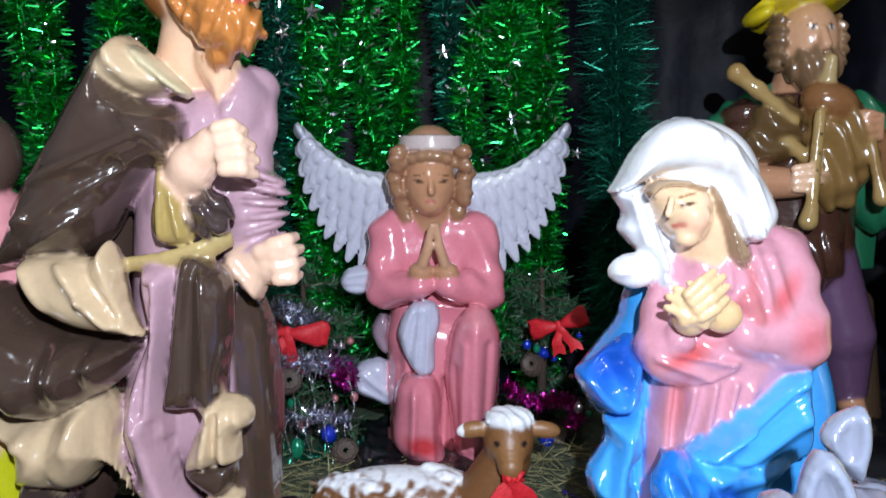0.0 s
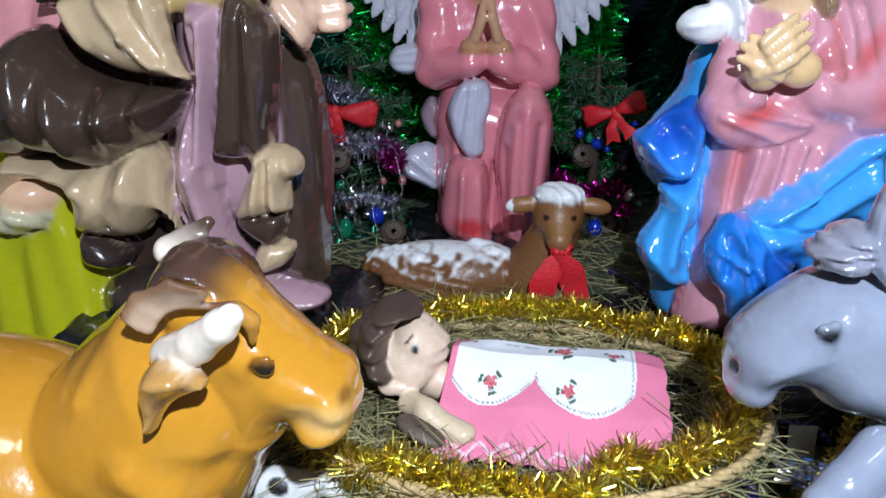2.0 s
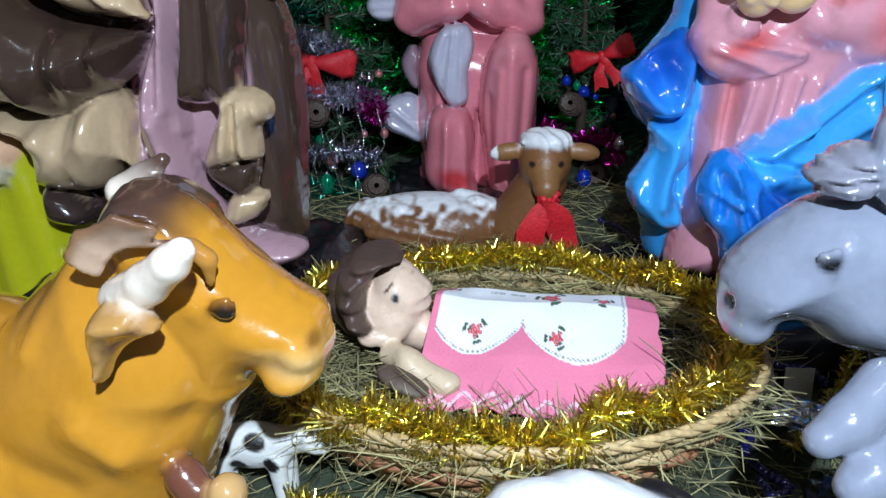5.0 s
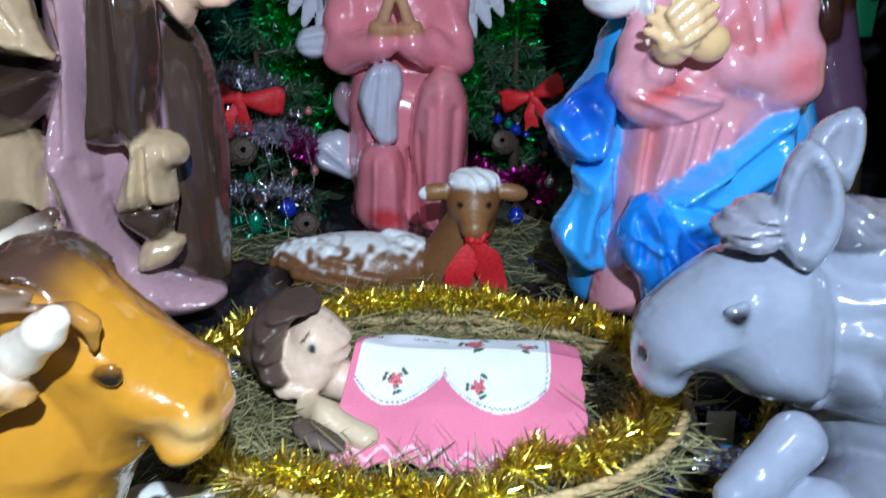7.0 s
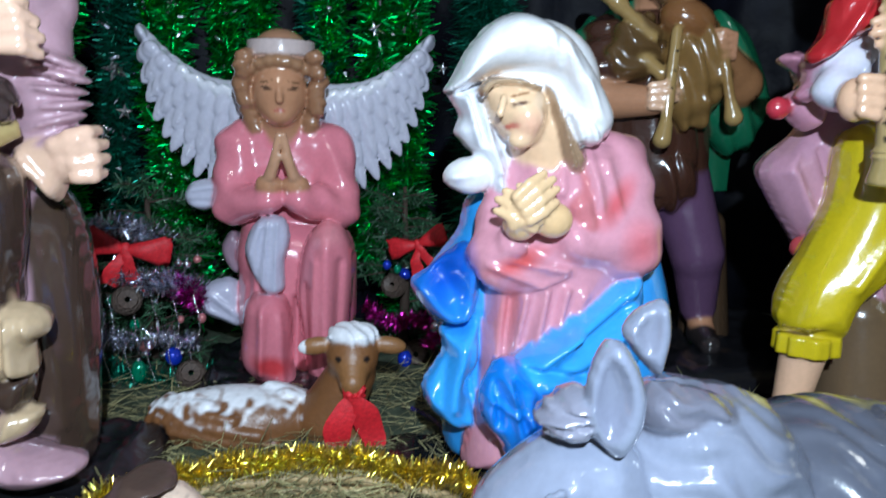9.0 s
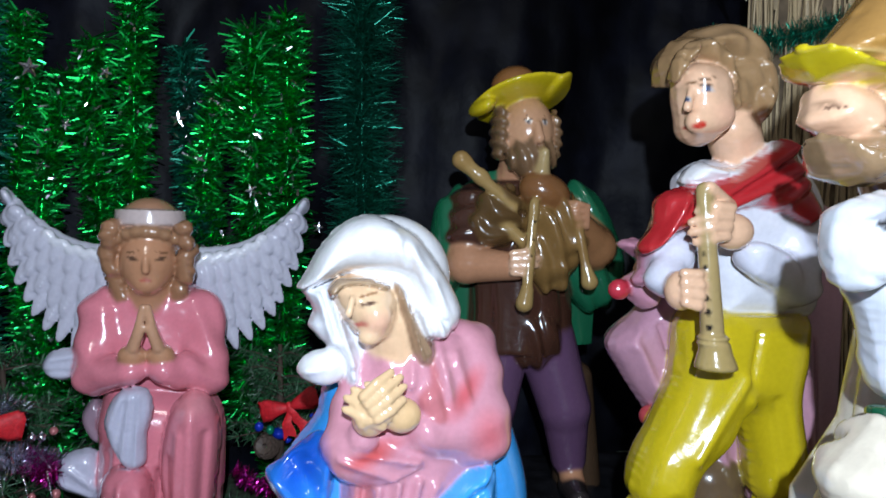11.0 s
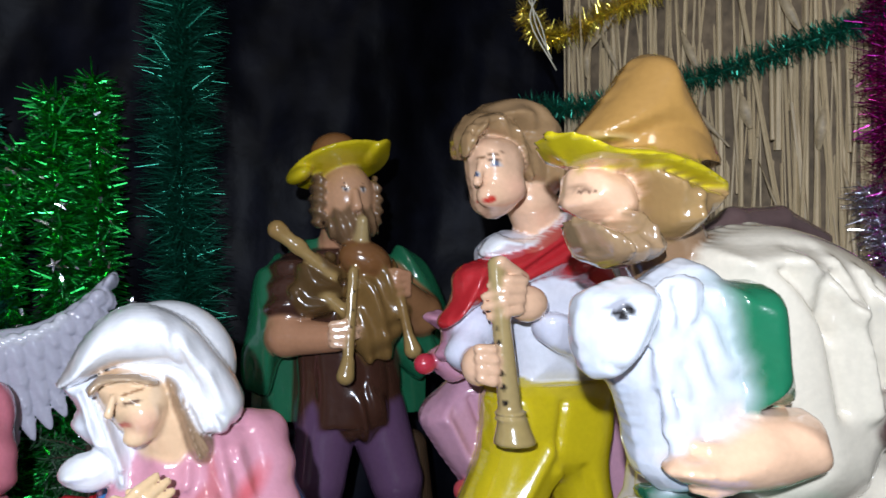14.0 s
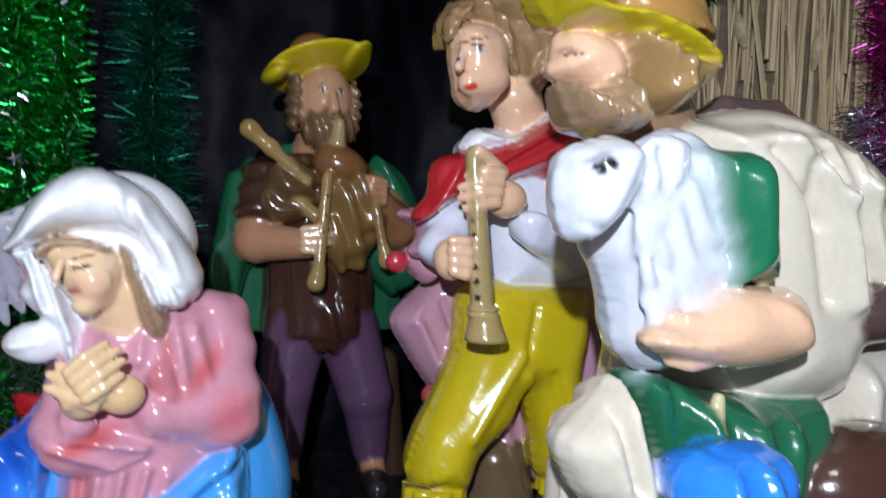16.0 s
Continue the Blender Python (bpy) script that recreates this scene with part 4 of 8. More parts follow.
# turned lip of the cloak on her right
s.puff([(0.1657, 0.3374), (0.1832, 0.3529), (0.2034, 0.3718), (0.2303, 0.3892), (0.2432, 0.3682), (0.2455, 0.333), (0.2382, 0.2976), (0.2191, 0.2869), (0.1948, 0.294), (0.1758, 0.3133)], 0.935, 0.030, 0.020, (0.03, 0.22, 0.72), [(0.1762, 0.334, 0.2113, 0.2971, 0.008, 0.007), (0.2371, 0.3619, 0.2285, 0.2985, 0.007, 0.006), (0.1997, 0.355, 0.2177, 0.3198, 0.016, -0.016)], slant=-0.25)
s.puff([(0.2029, 0.2784), (0.2272, 0.2805), (0.2476, 0.2963), (0.2525, 0.2459), (0.2389, 0.2109), (0.2501, 0.1684), (0.2382, 0.1522), (0.2139, 0.157), (0.1902, 0.1784), (0.1825, 0.2068), (0.1962, 0.2314), (0.2069, 0.2532)], 0.945, 0.040, 0.026, SKY, [(0.2298, 0.2761, 0.218, 0.1892, 0.010, 0.008), (0.244, 0.2618, 0.243, 0.1624, 0.006, 0.006), (0.2097, 0.2474, 0.1984, 0.169, 0.008, -0.006), (0.1856, 0.201, 0.2268, 0.1549, 0.007, 0.006)])
# gown
s.puff([(0.2735, 0.4947), (0.317, 0.5082), (0.3641, 0.5148), (0.3995, 0.5079), (0.4237, 0.4703), (0.4432, 0.4219), (0.4523, 0.38), (0.437, 0.3448), (0.4143, 0.3164), (0.4248, 0.2444), (0.3901, 0.1617), (0.3448, 0.1002), (0.3011, 0.0903), (0.2582, 0.1002), (0.233, 0.1089), (0.2436, 0.1742), (0.2494, 0.2153), (0.2492, 0.2735), (0.2533, 0.3238), (0.2454, 0.3593), (0.2461, 0.384), (0.2658, 0.4154)], 0.935, 0.068, 0.070, ROSE, [(0.2643, 0.341, 0.2594, 0.1734, 0.008, 0.010), (0.2911, 0.3342, 0.2772, 0.2512, 0.006, 0.008), (0.3141, 0.341, 0.3002, 0.2651, 0.006, 0.009), (0.3373, 0.3409, 0.3234, 0.272, 0.006, 0.009), (0.278, 0.3273, 0.2691, 0.1877, 0.006, -0.008), (0.3575, 0.3341, 0.3457, 0.2997, 0.008, 0.006), (0.3307, 0.5013, 0.3261, 0.4553, 0.006, 0.005), (0.3599, 0.5012, 0.3733, 0.4219, 0.007, 0.006), (0.38, 0.4881, 0.4068, 0.4084, 0.007, 0.006), (0.351, 0.4816, 0.3641, 0.4085, 0.005, -0.008), (0.2759, 0.4884, 0.2678, 0.4355, 0.005, 0.005)], fold=0.0015, pitch=80)
s.puff([(0.2333, 0.3793), (0.2476, 0.3991), (0.2834, 0.3925), (0.3224, 0.3858), (0.3552, 0.3758), (0.3495, 0.3578), (0.3242, 0.3425), (0.2887, 0.3338), (0.2559, 0.3393), (0.2365, 0.356)], 0.885, 0.026, 0.030, ROSE, [(0.2444, 0.3733, 0.3101, 0.3466, 0.005, 0.005), (0.2636, 0.3799, 0.3352, 0.3665, 0.005, 0.006), (0.2909, 0.3399, 0.3419, 0.3598, 0.004, 0.004)])
s.chain([(0.4072, 0.935, 0.4795), (0.4162, 0.895, 0.3934), (0.3439, 0.868, 0.3992)], [0.043, 0.040, 0.022], ROSE, fold=0.0022, pitch=90)
s.chain([(0.2878, 0.935, 0.4625), (0.2584, 0.895, 0.3835), (0.2711, 0.868, 0.3981)], [0.034, 0.030, 0.020], ROSE, fold=0.0018, pitch=90)
s.chain([(0.3627, 0.892, 0.481), (0.3486, 0.868, 0.4385), (0.3566, 0.862, 0.42)], [0.010, 0.012, 0.010], (0.50, 0.16, 0.18), 0.010)
s.chain([(0.3854, 0.888, 0.4484), (0.3723, 0.868, 0.4123)], [0.010, 0.010], (0.58, 0.22, 0.27), 0.010)
s.paint((0.391, 0.885, 0.4422), (0.030, 0.05, 0.012), (0.58, 0.12, 0.14), (0, -50, 0), 1.1)
s.paint((0.4195, 0.885, 0.3955), (0.022, 0.05, 0.024), (0.58, 0.13, 0.15), (0, 0, 0), 1.1)
s.paint((0.281, 0.85, 0.3773), (0.030, 0.05, 0.009), (0.60, 0.10, 0.10), (0, -22, 0), 1.3)
s.paint((0.2734, 0.86, 0.3152), (0.010, 0.05, 0.040), (0.58, 0.18, 0.20), (0, 8, 0), 1.0)
# cloak over the knees
s.puff([(0.434, 0.3914), (0.4149, 0.3672), (0.381, 0.3423), (0.3342, 0.3111), (0.2935, 0.279), (0.2668, 0.2608), (0.2525, 0.2418), (0.2507, 0.2145), (0.2672, 0.1904), (0.2885, 0.1698), (0.3391, 0.1671), (0.3778, 0.1979), (0.4136, 0.2373), (0.4444, 0.2417), (0.4502, 0.309)], 0.885, 0.045, 0.034, SKY, [(0.2701, 0.2605, 0.346, 0.2972, 0.006, 0.009), (0.3021, 0.2672, 0.4233, 0.35, 0.009, 0.010), (0.3095, 0.2436, 0.423, 0.2972, 0.010, 0.009), (0.2829, 0.2638, 0.3545, 0.2503, 0.005, -0.008), (0.3466, 0.2839, 0.4336, 0.3369, 0.006, -0.007), (0.3292, 0.2368, 0.4195, 0.2435, 0.010, 0.008), (0.4138, 0.35, 0.4432, 0.257, 0.010, 0.006)], slant=0.42)
s.puff([(0.2378, 0.2475), (0.2516, 0.2683), (0.2701, 0.2748), (0.2894, 0.2586), (0.3122, 0.2357), (0.344, 0.2258), (0.3438, 0.2149), (0.3309, 0.1826), (0.2987, 0.1544), (0.2744, 0.1433), (0.2626, 0.1751), (0.2448, 0.1976), (0.2341, 0.2231)], 0.845, 0.035, 0.026, (0.018, 0.20, 0.70), [(0.2538, 0.2632, 0.2934, 0.2043, 0.005, 0.008), (0.2693, 0.2664, 0.3245, 0.2109, 0.005, 0.008), (0.2602, 0.2585, 0.2817, 0.1832, 0.005, 0.009), (0.2493, 0.2523, 0.2546, 0.2086, 0.004, -0.008), (0.2868, 0.2341, 0.2903, 0.1636, 0.006, 0.008), (0.239, 0.2398, 0.2708, 0.2214, 0.004, 0.006)], slant=0.30)
s.paint((0.3137, 0.83, 0.2126), (0.035, 0.06, 0.030), (0.01, 0.09, 0.45), (0, 0, 0), 0.9)
s.paint((0.2077, 0.92, 0.3605), (0.030, 0.05, 0.040), (0.01, 0.09, 0.50), (0, 25, 0), 0.9)
# crossed palms
s.ell((0.2749, 0.842, 0.424), (0.020, 0.016, 0.020), (0.66, 0.43, 0.22))
s.ell((0.3109, 0.842, 0.4271), (0.022, 0.016, 0.020), (0.66, 0.43, 0.22))
fingers(s, (0.2947, 0.828, 0.4328), (0.55, 0, 0.83), (-0.80, -0.10, 0.50), (-0.4, 0.5, 0), (0.70, 0.47, 0.26), 0.0105, 0.044, 0.0064)
fingers(s, (0.2722, 0.82, 0.4417), (0.55, 0, -0.83), (0.72, -0.05, 0.62), (0.3, 0.6, 0), (0.70, 0.47, 0.26), 0.0100, 0.042, 0.0062)
s.limb((0.265, 0.83, 0.4231), (0.2585, 0.832, 0.4509), 0.0075, 0.0055, (0.70, 0.47, 0.26), 0.004)
# veil
s.ell((0.3108, 0.955, 0.5755), (0.078, 0.070, 0.074), WHITE, (0, 22, 0))
s.puff([(0.1967, 0.5611), (0.2067, 0.5808), (0.2205, 0.6088), (0.2439, 0.6358), (0.2728, 0.6485), (0.3003, 0.6439), (0.3336, 0.6257), (0.3611, 0.5932), (0.3836, 0.5591), (0.3926, 0.536), (0.3858, 0.5142), (0.3669, 0.5076), (0.3458, 0.5223), (0.3355, 0.5461), (0.3269, 0.5646), (0.3132, 0.5777), (0.2869, 0.5818), (0.2553, 0.5819), (0.2346, 0.5728), (0.2151, 0.5624)], 0.915, 0.062, 0.034, WHITE, [(0.2352, 0.6201, 0.2144, 0.5764, 0.008, 0.004), (0.2661, 0.6355, 0.271, 0.5856, 0.012, 0.004), (0.3009, 0.6292, 0.322, 0.5728, 0.008, 0.006), (0.3204, 0.6104, 0.3521, 0.5347, 0.008, 0.007), (0.3109, 0.6136, 0.3357, 0.5474, 0.005, -0.006), (0.3472, 0.5727, 0.3654, 0.5219, 0.006, 0.005)], lean=-0.12)
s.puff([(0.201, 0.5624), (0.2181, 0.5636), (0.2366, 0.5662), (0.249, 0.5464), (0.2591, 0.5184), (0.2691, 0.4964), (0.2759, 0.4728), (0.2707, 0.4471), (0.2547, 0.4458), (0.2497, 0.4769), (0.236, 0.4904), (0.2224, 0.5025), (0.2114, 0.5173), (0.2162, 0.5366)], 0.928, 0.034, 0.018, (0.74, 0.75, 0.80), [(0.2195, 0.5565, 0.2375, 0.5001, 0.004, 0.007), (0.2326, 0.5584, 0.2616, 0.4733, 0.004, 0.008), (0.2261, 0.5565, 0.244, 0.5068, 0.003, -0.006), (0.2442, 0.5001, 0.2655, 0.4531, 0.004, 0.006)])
s.puff([(0.1988, 0.4679), (0.2085, 0.4813), (0.2249, 0.488), (0.2451, 0.4812), (0.2556, 0.463), (0.246, 0.4495), (0.2226, 0.4476), (0.2044, 0.4557)], 0.92, 0.024, 0.022, WHITE, [(0.2049, 0.4668, 0.2447, 0.4734, 0.006, 0.005)])
s.puff([(0.3255, 0.5444), (0.3412, 0.5475), (0.3606, 0.5379), (0.3738, 0.5252), (0.3696, 0.508), (0.3525, 0.5061), (0.3364, 0.5125)], 0.885, 0.026, 0.016, WHITE, [(0.3341, 0.5413, 0.3449, 0.5127, 0.004, 0.006), (0.35, 0.5381, 0.3608, 0.5095, 0.004, 0.006)])
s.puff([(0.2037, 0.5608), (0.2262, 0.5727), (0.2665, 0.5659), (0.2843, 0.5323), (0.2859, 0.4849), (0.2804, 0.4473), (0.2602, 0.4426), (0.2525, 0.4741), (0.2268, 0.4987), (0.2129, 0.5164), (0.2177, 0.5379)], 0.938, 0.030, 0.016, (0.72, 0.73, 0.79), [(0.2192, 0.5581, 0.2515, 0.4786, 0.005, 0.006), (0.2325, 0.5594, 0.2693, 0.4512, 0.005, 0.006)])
s.limb((0.2523, 0.92, 0.4816), (0.2311, 0.915, 0.4666), 0.018, 0.020, WHITE)
# hair, throat and face
s.puff([(0.3042, 0.5728), (0.3186, 0.5632), (0.3293, 0.5376), (0.3464, 0.5118), (0.3567, 0.4955), (0.3531, 0.476), (0.3384, 0.4728), (0.3253, 0.4924), (0.3152, 0.5216), (0.3065, 0.5473)], 0.892, 0.022, 0.013, (0.27, 0.17, 0.10), [(0.315, 0.5537, 0.3404, 0.4828, 0.003, 0.006), (0.3254, 0.5345, 0.3497, 0.4893, 0.003, 0.005)], kc=0.004)
s.limb((0.318, 0.915, 0.4854), (0.3033, 0.905, 0.5198), 0.036, 0.032, (0.70, 0.46, 0.28))
s.puff([(0.2326, 0.5638), (0.2461, 0.5769), (0.2731, 0.578), (0.2985, 0.5717), (0.3113, 0.5509), (0.3097, 0.5255), (0.2991, 0.5064), (0.2827, 0.502), (0.2659, 0.5098), (0.2515, 0.5257), (0.2395, 0.5448)], 0.895, 0.046, 0.042, (0.72, 0.49, 0.30), lean=0.10)
s.puff([(0.228, 0.564), (0.2413, 0.5758), (0.2723, 0.5769), (0.2974, 0.5693), (0.2914, 0.5644), (0.2664, 0.5695), (0.2447, 0.5671), (0.2332, 0.5559)], 0.868, 0.022, 0.008, (0.36, 0.24, 0.14), lean=0.10)
s.limb((0.2535, 0.854, 0.5559), (0.2498, 0.85, 0.5393), 0.0035, 0.0046, (0.72, 0.49, 0.30), 0.006)
s.ell((0.2756, 0.866, 0.5111), (0.013, 0.012, 0.010), (0.72, 0.49, 0.30), k=0.010)
s.ell((0.2836, 0.858, 0.5344), (0.014, 0.010, 0.013), (0.72, 0.49, 0.30), k=0.010)
s.paint((0.2645, 0.85, 0.5256), (0.0085, 0.03, 0.0034), (0.55, 0.10, 0.08), (0, -12, 0))
s.paint((0.2705, 0.85, 0.5498), (0.0100, 0.03, 0.0024), (0.09, 0.045, 0.03), (0, -14, 0))
s.paint((0.2359, 0.85, 0.5468), (0.0070, 0.03, 0.0022), (0.09, 0.045, 0.03), (0, 20, 0))
s.paint((0.2714, 0.85, 0.5597), (0.0140, 0.03, 0.0013), (0.30, 0.16, 0.08), (0, -14, 0))
s.paint((0.2356, 0.85, 0.5567), (0.0090, 0.03, 0.0013), (0.30, 0.16, 0.08), (0, 18, 0))
s.paint((0.2849, 0.85, 0.5286), (0.016, 0.03, 0.013), (0.72, 0.42, 0.28), (0, 0, 0), 1.2)
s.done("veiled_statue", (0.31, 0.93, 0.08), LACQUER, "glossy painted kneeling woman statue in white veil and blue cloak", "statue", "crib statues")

# bagpiper
s = Sculpt((0.44, 1.22, 0.10), (0.88, 1.54, 0.96), 0.004)
s.robe([(0.40, 0.655, 1.47, 0.17, 0.05, 0.06), (0.55, 0.655, 1.47, 0.17, 0.055, 0.05), (0.68, 0.635, 1.46, 0.13, 0.055, 0.03), (0.74, 0.63, 1.44, 0.06, 0.05, 0)], GREEN, 9)
s.limb((0.61, 1.41, 0.42), (0.59, 1.395, 0.30), 0.06, 0.05, PURPLE)
s.limb((0.59, 1.395, 0.30), (0.595, 1.40, 0.19), 0.048, 0.032, PURPLE)
s.limb((0.70, 1.41, 0.42), (0.735, 1.38, 0.29), 0.06, 0.05, PURPLE)
s.limb((0.735, 1.38, 0.29), (0.755, 1.40, 0.185), 0.048, 0.035, PURPLE)
for x, z in ((0.595, 0.185), (0.757, 0.17)):
    s.limb((x, 1.40, z), (x, 1.37, 0.14), 0.024, 0.022, SKIN_DARK)
    s.limb((x, 1.385, 0.135), (x - 0.01, 1.32, 0.13), 0.026, 0.02, (0.025, 0.02, 0.02))
s.limb((0.80, 1.46, 0.12), (0.79, 1.46, 0.33), 0.05, 0.035, (0.06, 0.035, 0.02))
s.robe([(0.40, 0.65, 1.41, 0.10, 0.075, 0.04), (0.48, 0.65, 1.41, 0.098, 0.075, 0.03), (0.60, 0.64, 1.41, 0.095, 0.07, 0.02), (0.69, 0.635, 1.41, 0.085, 0.06, 0), (0.72, 0.63, 1.41, 0.05, 0.05, 0)], (0.055, 0.022, 0.014), 8)
s.ell((0.66, 1.36, 0.43), (0.05, 0.035, 0.06), (0.055, 0.022, 0.014), rip=(1, 0, 0.4, 150, 0.004))
s.ell((0.575, 1.345, 0.655), (0.045, 0.03, 0.06), (0.10, 0.055, 0.02), (0, 20, 0), fold=0.005, pitch=130)
s.ell((0.775, 1.40, 0.60), (0.07, 0.05, 0.13), GREEN, (0, -15, 0), rip=(1, 0, 0.3, 110, 0.005))
s.ell((0.50, 1.42, 0.58), (0.04, 0.05, 0.13), GREEN, (0, 8, 0), rip=(1, 0, 0.3, 110, 0.005))
s.limb((0.545, 1.40, 0.67), (0.53, 1.38, 0.615), 0.044, 0.042, (0.055, 0.022, 0.014), fold=0.003)
s.chain([(0.53, 1.38, 0.60), (0.525, 1.365, 0.565), (0.60, 1.31, 0.565)], [0.036, 0.036, 0.025], SKIN_DARK)
s.chain([(0.73, 1.40, 0.66), (0.775, 1.36, 0.60), (0.71, 1.31, 0.65)], [0.042, 0.040, 0.026], (0.30, 0.14, 0.06))
s.ell((0.675, 1.325, 0.62), (0.06, 0.045, 0.10), (0.20, 0.11, 0.035), rip=(1, 0, 0.5, 110, 0.005), fold=0.003, pitch=120)
s.ell((0.655, 1.32, 0.70), (0.05, 0.04, 0.035), (0.20, 0.085, 0.03), (0, 20, 0))
s.limb((0.645, 1.30, 0.77), (0.645, 1.315, 0.72), 0.009, 0.016, (0.38, 0.27, 0.12), 0.004)
s.limb((0.505, 1.34, 0.75), (0.60, 1.325, 0.67), 0.0145, 0.008, (0.34, 0.22, 0.08), 0.003)
s.limb((0.503, 1.341, 0.752), (0.508, 1.34, 0.748), 0.0175, 0.0165, (0.30, 0.18, 0.06), 0.002)
s.limb((0.535, 1.335, 0.726), (0.541, 1.335, 0.721), 0.0150, 0.0150, (0.34, 0.22, 0.08), 0.002)
s.limb((0.56, 1.335, 0.66), (0.63, 1.32, 0.60), 0.013, 0.012, (0.34, 0.22, 0.08), 0.003)
s.limb((0.625, 1.29, 0.68), (0.612, 1.28, 0.51), 0.009, 0.010, (0.34, 0.22, 0.08), 0.003)
s.limb((0.613, 1.28, 0.525), (0.609, 1.28, 0.502), 0.012, 0.016, (0.34, 0.22, 0.08), 0.003)
s.limb((0.70, 1.29, 0.68), (0.725, 1.28, 0.56), 0.009, 0.009, (0.26, 0.15, 0.05), 0.003)
s.limb((0.724, 1.28, 0.565), (0.731, 1.28, 0.542), 0.010, 0.016, (0.34, 0.22, 0.08), 0.003)
fingers(s, (0.588, 1.288, 0.572), (0.1, 0, -1), (0.97, -0.25, 0.1), (0, 0.6, -0.1), SKIN, 0.0115, 0.048, 0.0068)
fingers(s, (0.725, 1.288, 0.658), (0, 0, -1), (-0.95, -0.2, 0.15), (0, 0.6, -0.1), SKIN_DARK, 0.0115, 0.045, 0.0068)
for i in range(4):
    s.paint((0.624 - i * 0.003, 1.279, 0.645 - i * 0.03), (0.003, 0.006, 0.003), INK)
s.limb((0.63, 1.41, 0.72), (0.632, 1.39, 0.77), 0.04, 0.038, SKIN_DARK)
s.ell((0.633, 1.365, 0.81), (0.05, 0.053, 0.066), (0.50, 0.27, 0.15))
s.ell((0.636, 1.345, 0.765), (0.046, 0.042, 0.045), (0.16, 0.09, 0.045), rip=(1, 0, 0.3, 300, 0.003))
s.ell((0.58, 1.37, 0.81), (0.014, 0.035, 0.055), (0.16, 0.09, 0.045), rip=(0.2, 0, 1, 300, 0.003))
s.ell((0.685, 1.37, 0.80), (0.014, 0.035, 0.055), (0.16, 0.09, 0.045), rip=(0.2, 0, 1, 300, 0.003))
s.limb((0.634, 1.312, 0.82), (0.635, 1.303, 0.795), 0.006, 0.010, (0.52, 0.28, 0.16), 0.006)
s.ell((0.622, 1.37, 0.872), (0.095, 0.085, 0.012), YELLOW, (-24, -12, 0))
s.ell((0.688, 1.35, 0.895), (0.03, 0.05, 0.010), YELLOW, (-20, -40, 0))
s.ell((0.545, 1.365, 0.852), (0.025, 0.05, 0.016), YELLOW, (0, -35, 0))
s.ell((0.618, 1.40, 0.90), (0.045, 0.045, 0.038), (0.24, 0.10, 0.03), (0, -10, 0))
face_marks(s, (0.634, 1.314, 0.825), (1, 0, 0), (0, 0, 1), lips=(0.2, 0.08, 0.05))
s.done("bagpiper_statue", (0.66, 1.41, 0.12), LACQUER, "glossy painted bagpiper statue in yellow hat and green cape", "statue", "crib statues")

# boy with a pipe
s = Sculpt((0.60, 0.80, 0.10), (1.04, 1.14, 0.96), 0.0034)
# cloak hanging behind
s.puff([(0.6751, 0.6203), (0.6977, 0.6129), (0.7238, 0.5564), (0.7124, 0.5233), (0.6647, 0.4735), (0.6874, 0.4237), (0.7423, 0.3471), (0.8002, 0.2504), (0.841, 0.2136), (0.8987, 0.22), (0.9675, 0.2262), (1.0354, 0.2599), (1.0886, 0.3491), (1.088, 0.5627), (1.0152, 0.6899), (0.8648, 0.6425)], 1.06, 0.045, 0.030, (0.50, 0.26, 0.34), [(0.7133, 0.5401, 0.6818, 0.4742, 0.008, 0.008), (0.6912, 0.4659, 0.7854, 0.2871, 0.008, 0.007), (0.8179, 0.3553, 0.8564, 0.2234, 0.010, 0.009), (0.904, 0.3537, 0.924, 0.2295, 0.010, 0.008), (0.725, 0.4991, 0.7793, 0.3731, 0.006, -0.006), (0.9719, 0.4749, 0.9924, 0.2448, 0.012, 0.009)])
s.puff([(0.6491, 0.6183), (0.6782, 0.627), (0.7056, 0.602), (0.7189, 0.559), (0.6976, 0.527), (0.6711, 0.5385), (0.6566, 0.5657), (0.6849, 0.5897)], 1.01, 0.030, 0.018, (0.52, 0.24, 0.32), [(0.656, 0.6163, 0.7014, 0.5746, 0.005, 0.006), (0.695, 0.6057, 0.6997, 0.5352, 0.005, 0.005)])
s.ell((0.6478, 1, 0.5548), (0.016, 0.014, 0.015), (0.45, 0.03, 0.05))
s.ell((0.7183, 1.03, 0.3652), (0.014, 0.014, 0.016), (0.40, 0.05, 0.06))
# breeches
s.puff([(0.7376, 0.5299), (0.8243, 0.5388), (0.9153, 0.532), (0.9257, 0.4672), (0.9177, 0.4016), (0.9344, 0.3182), (0.9437, 0.2674), (0.9215, 0.2514), (0.8652, 0.2578), (0.8491, 0.3206), (0.8295, 0.3849), (0.8044, 0.3382), (0.763, 0.2986), (0.7441, 0.2545), (0.7006, 0.2522), (0.6649, 0.2738), (0.6744, 0.3255), (0.697, 0.3727), (0.7227, 0.4357)], 0.975, 0.062, 0.050, YELLOW, [(0.7988, 0.4415, 0.7301, 0.3337, 0.010, 0.006), (0.6994, 0.4116, 0.6734, 0.3043, 0.012, 0.008), (0.81, 0.4102, 0.8543, 0.2982, 0.010, 0.006), (0.8191, 0.511, 0.8075, 0.4414, 0.006, -0.005), (0.8538, 0.4096, 0.8812, 0.2972, 0.008, -0.005)])
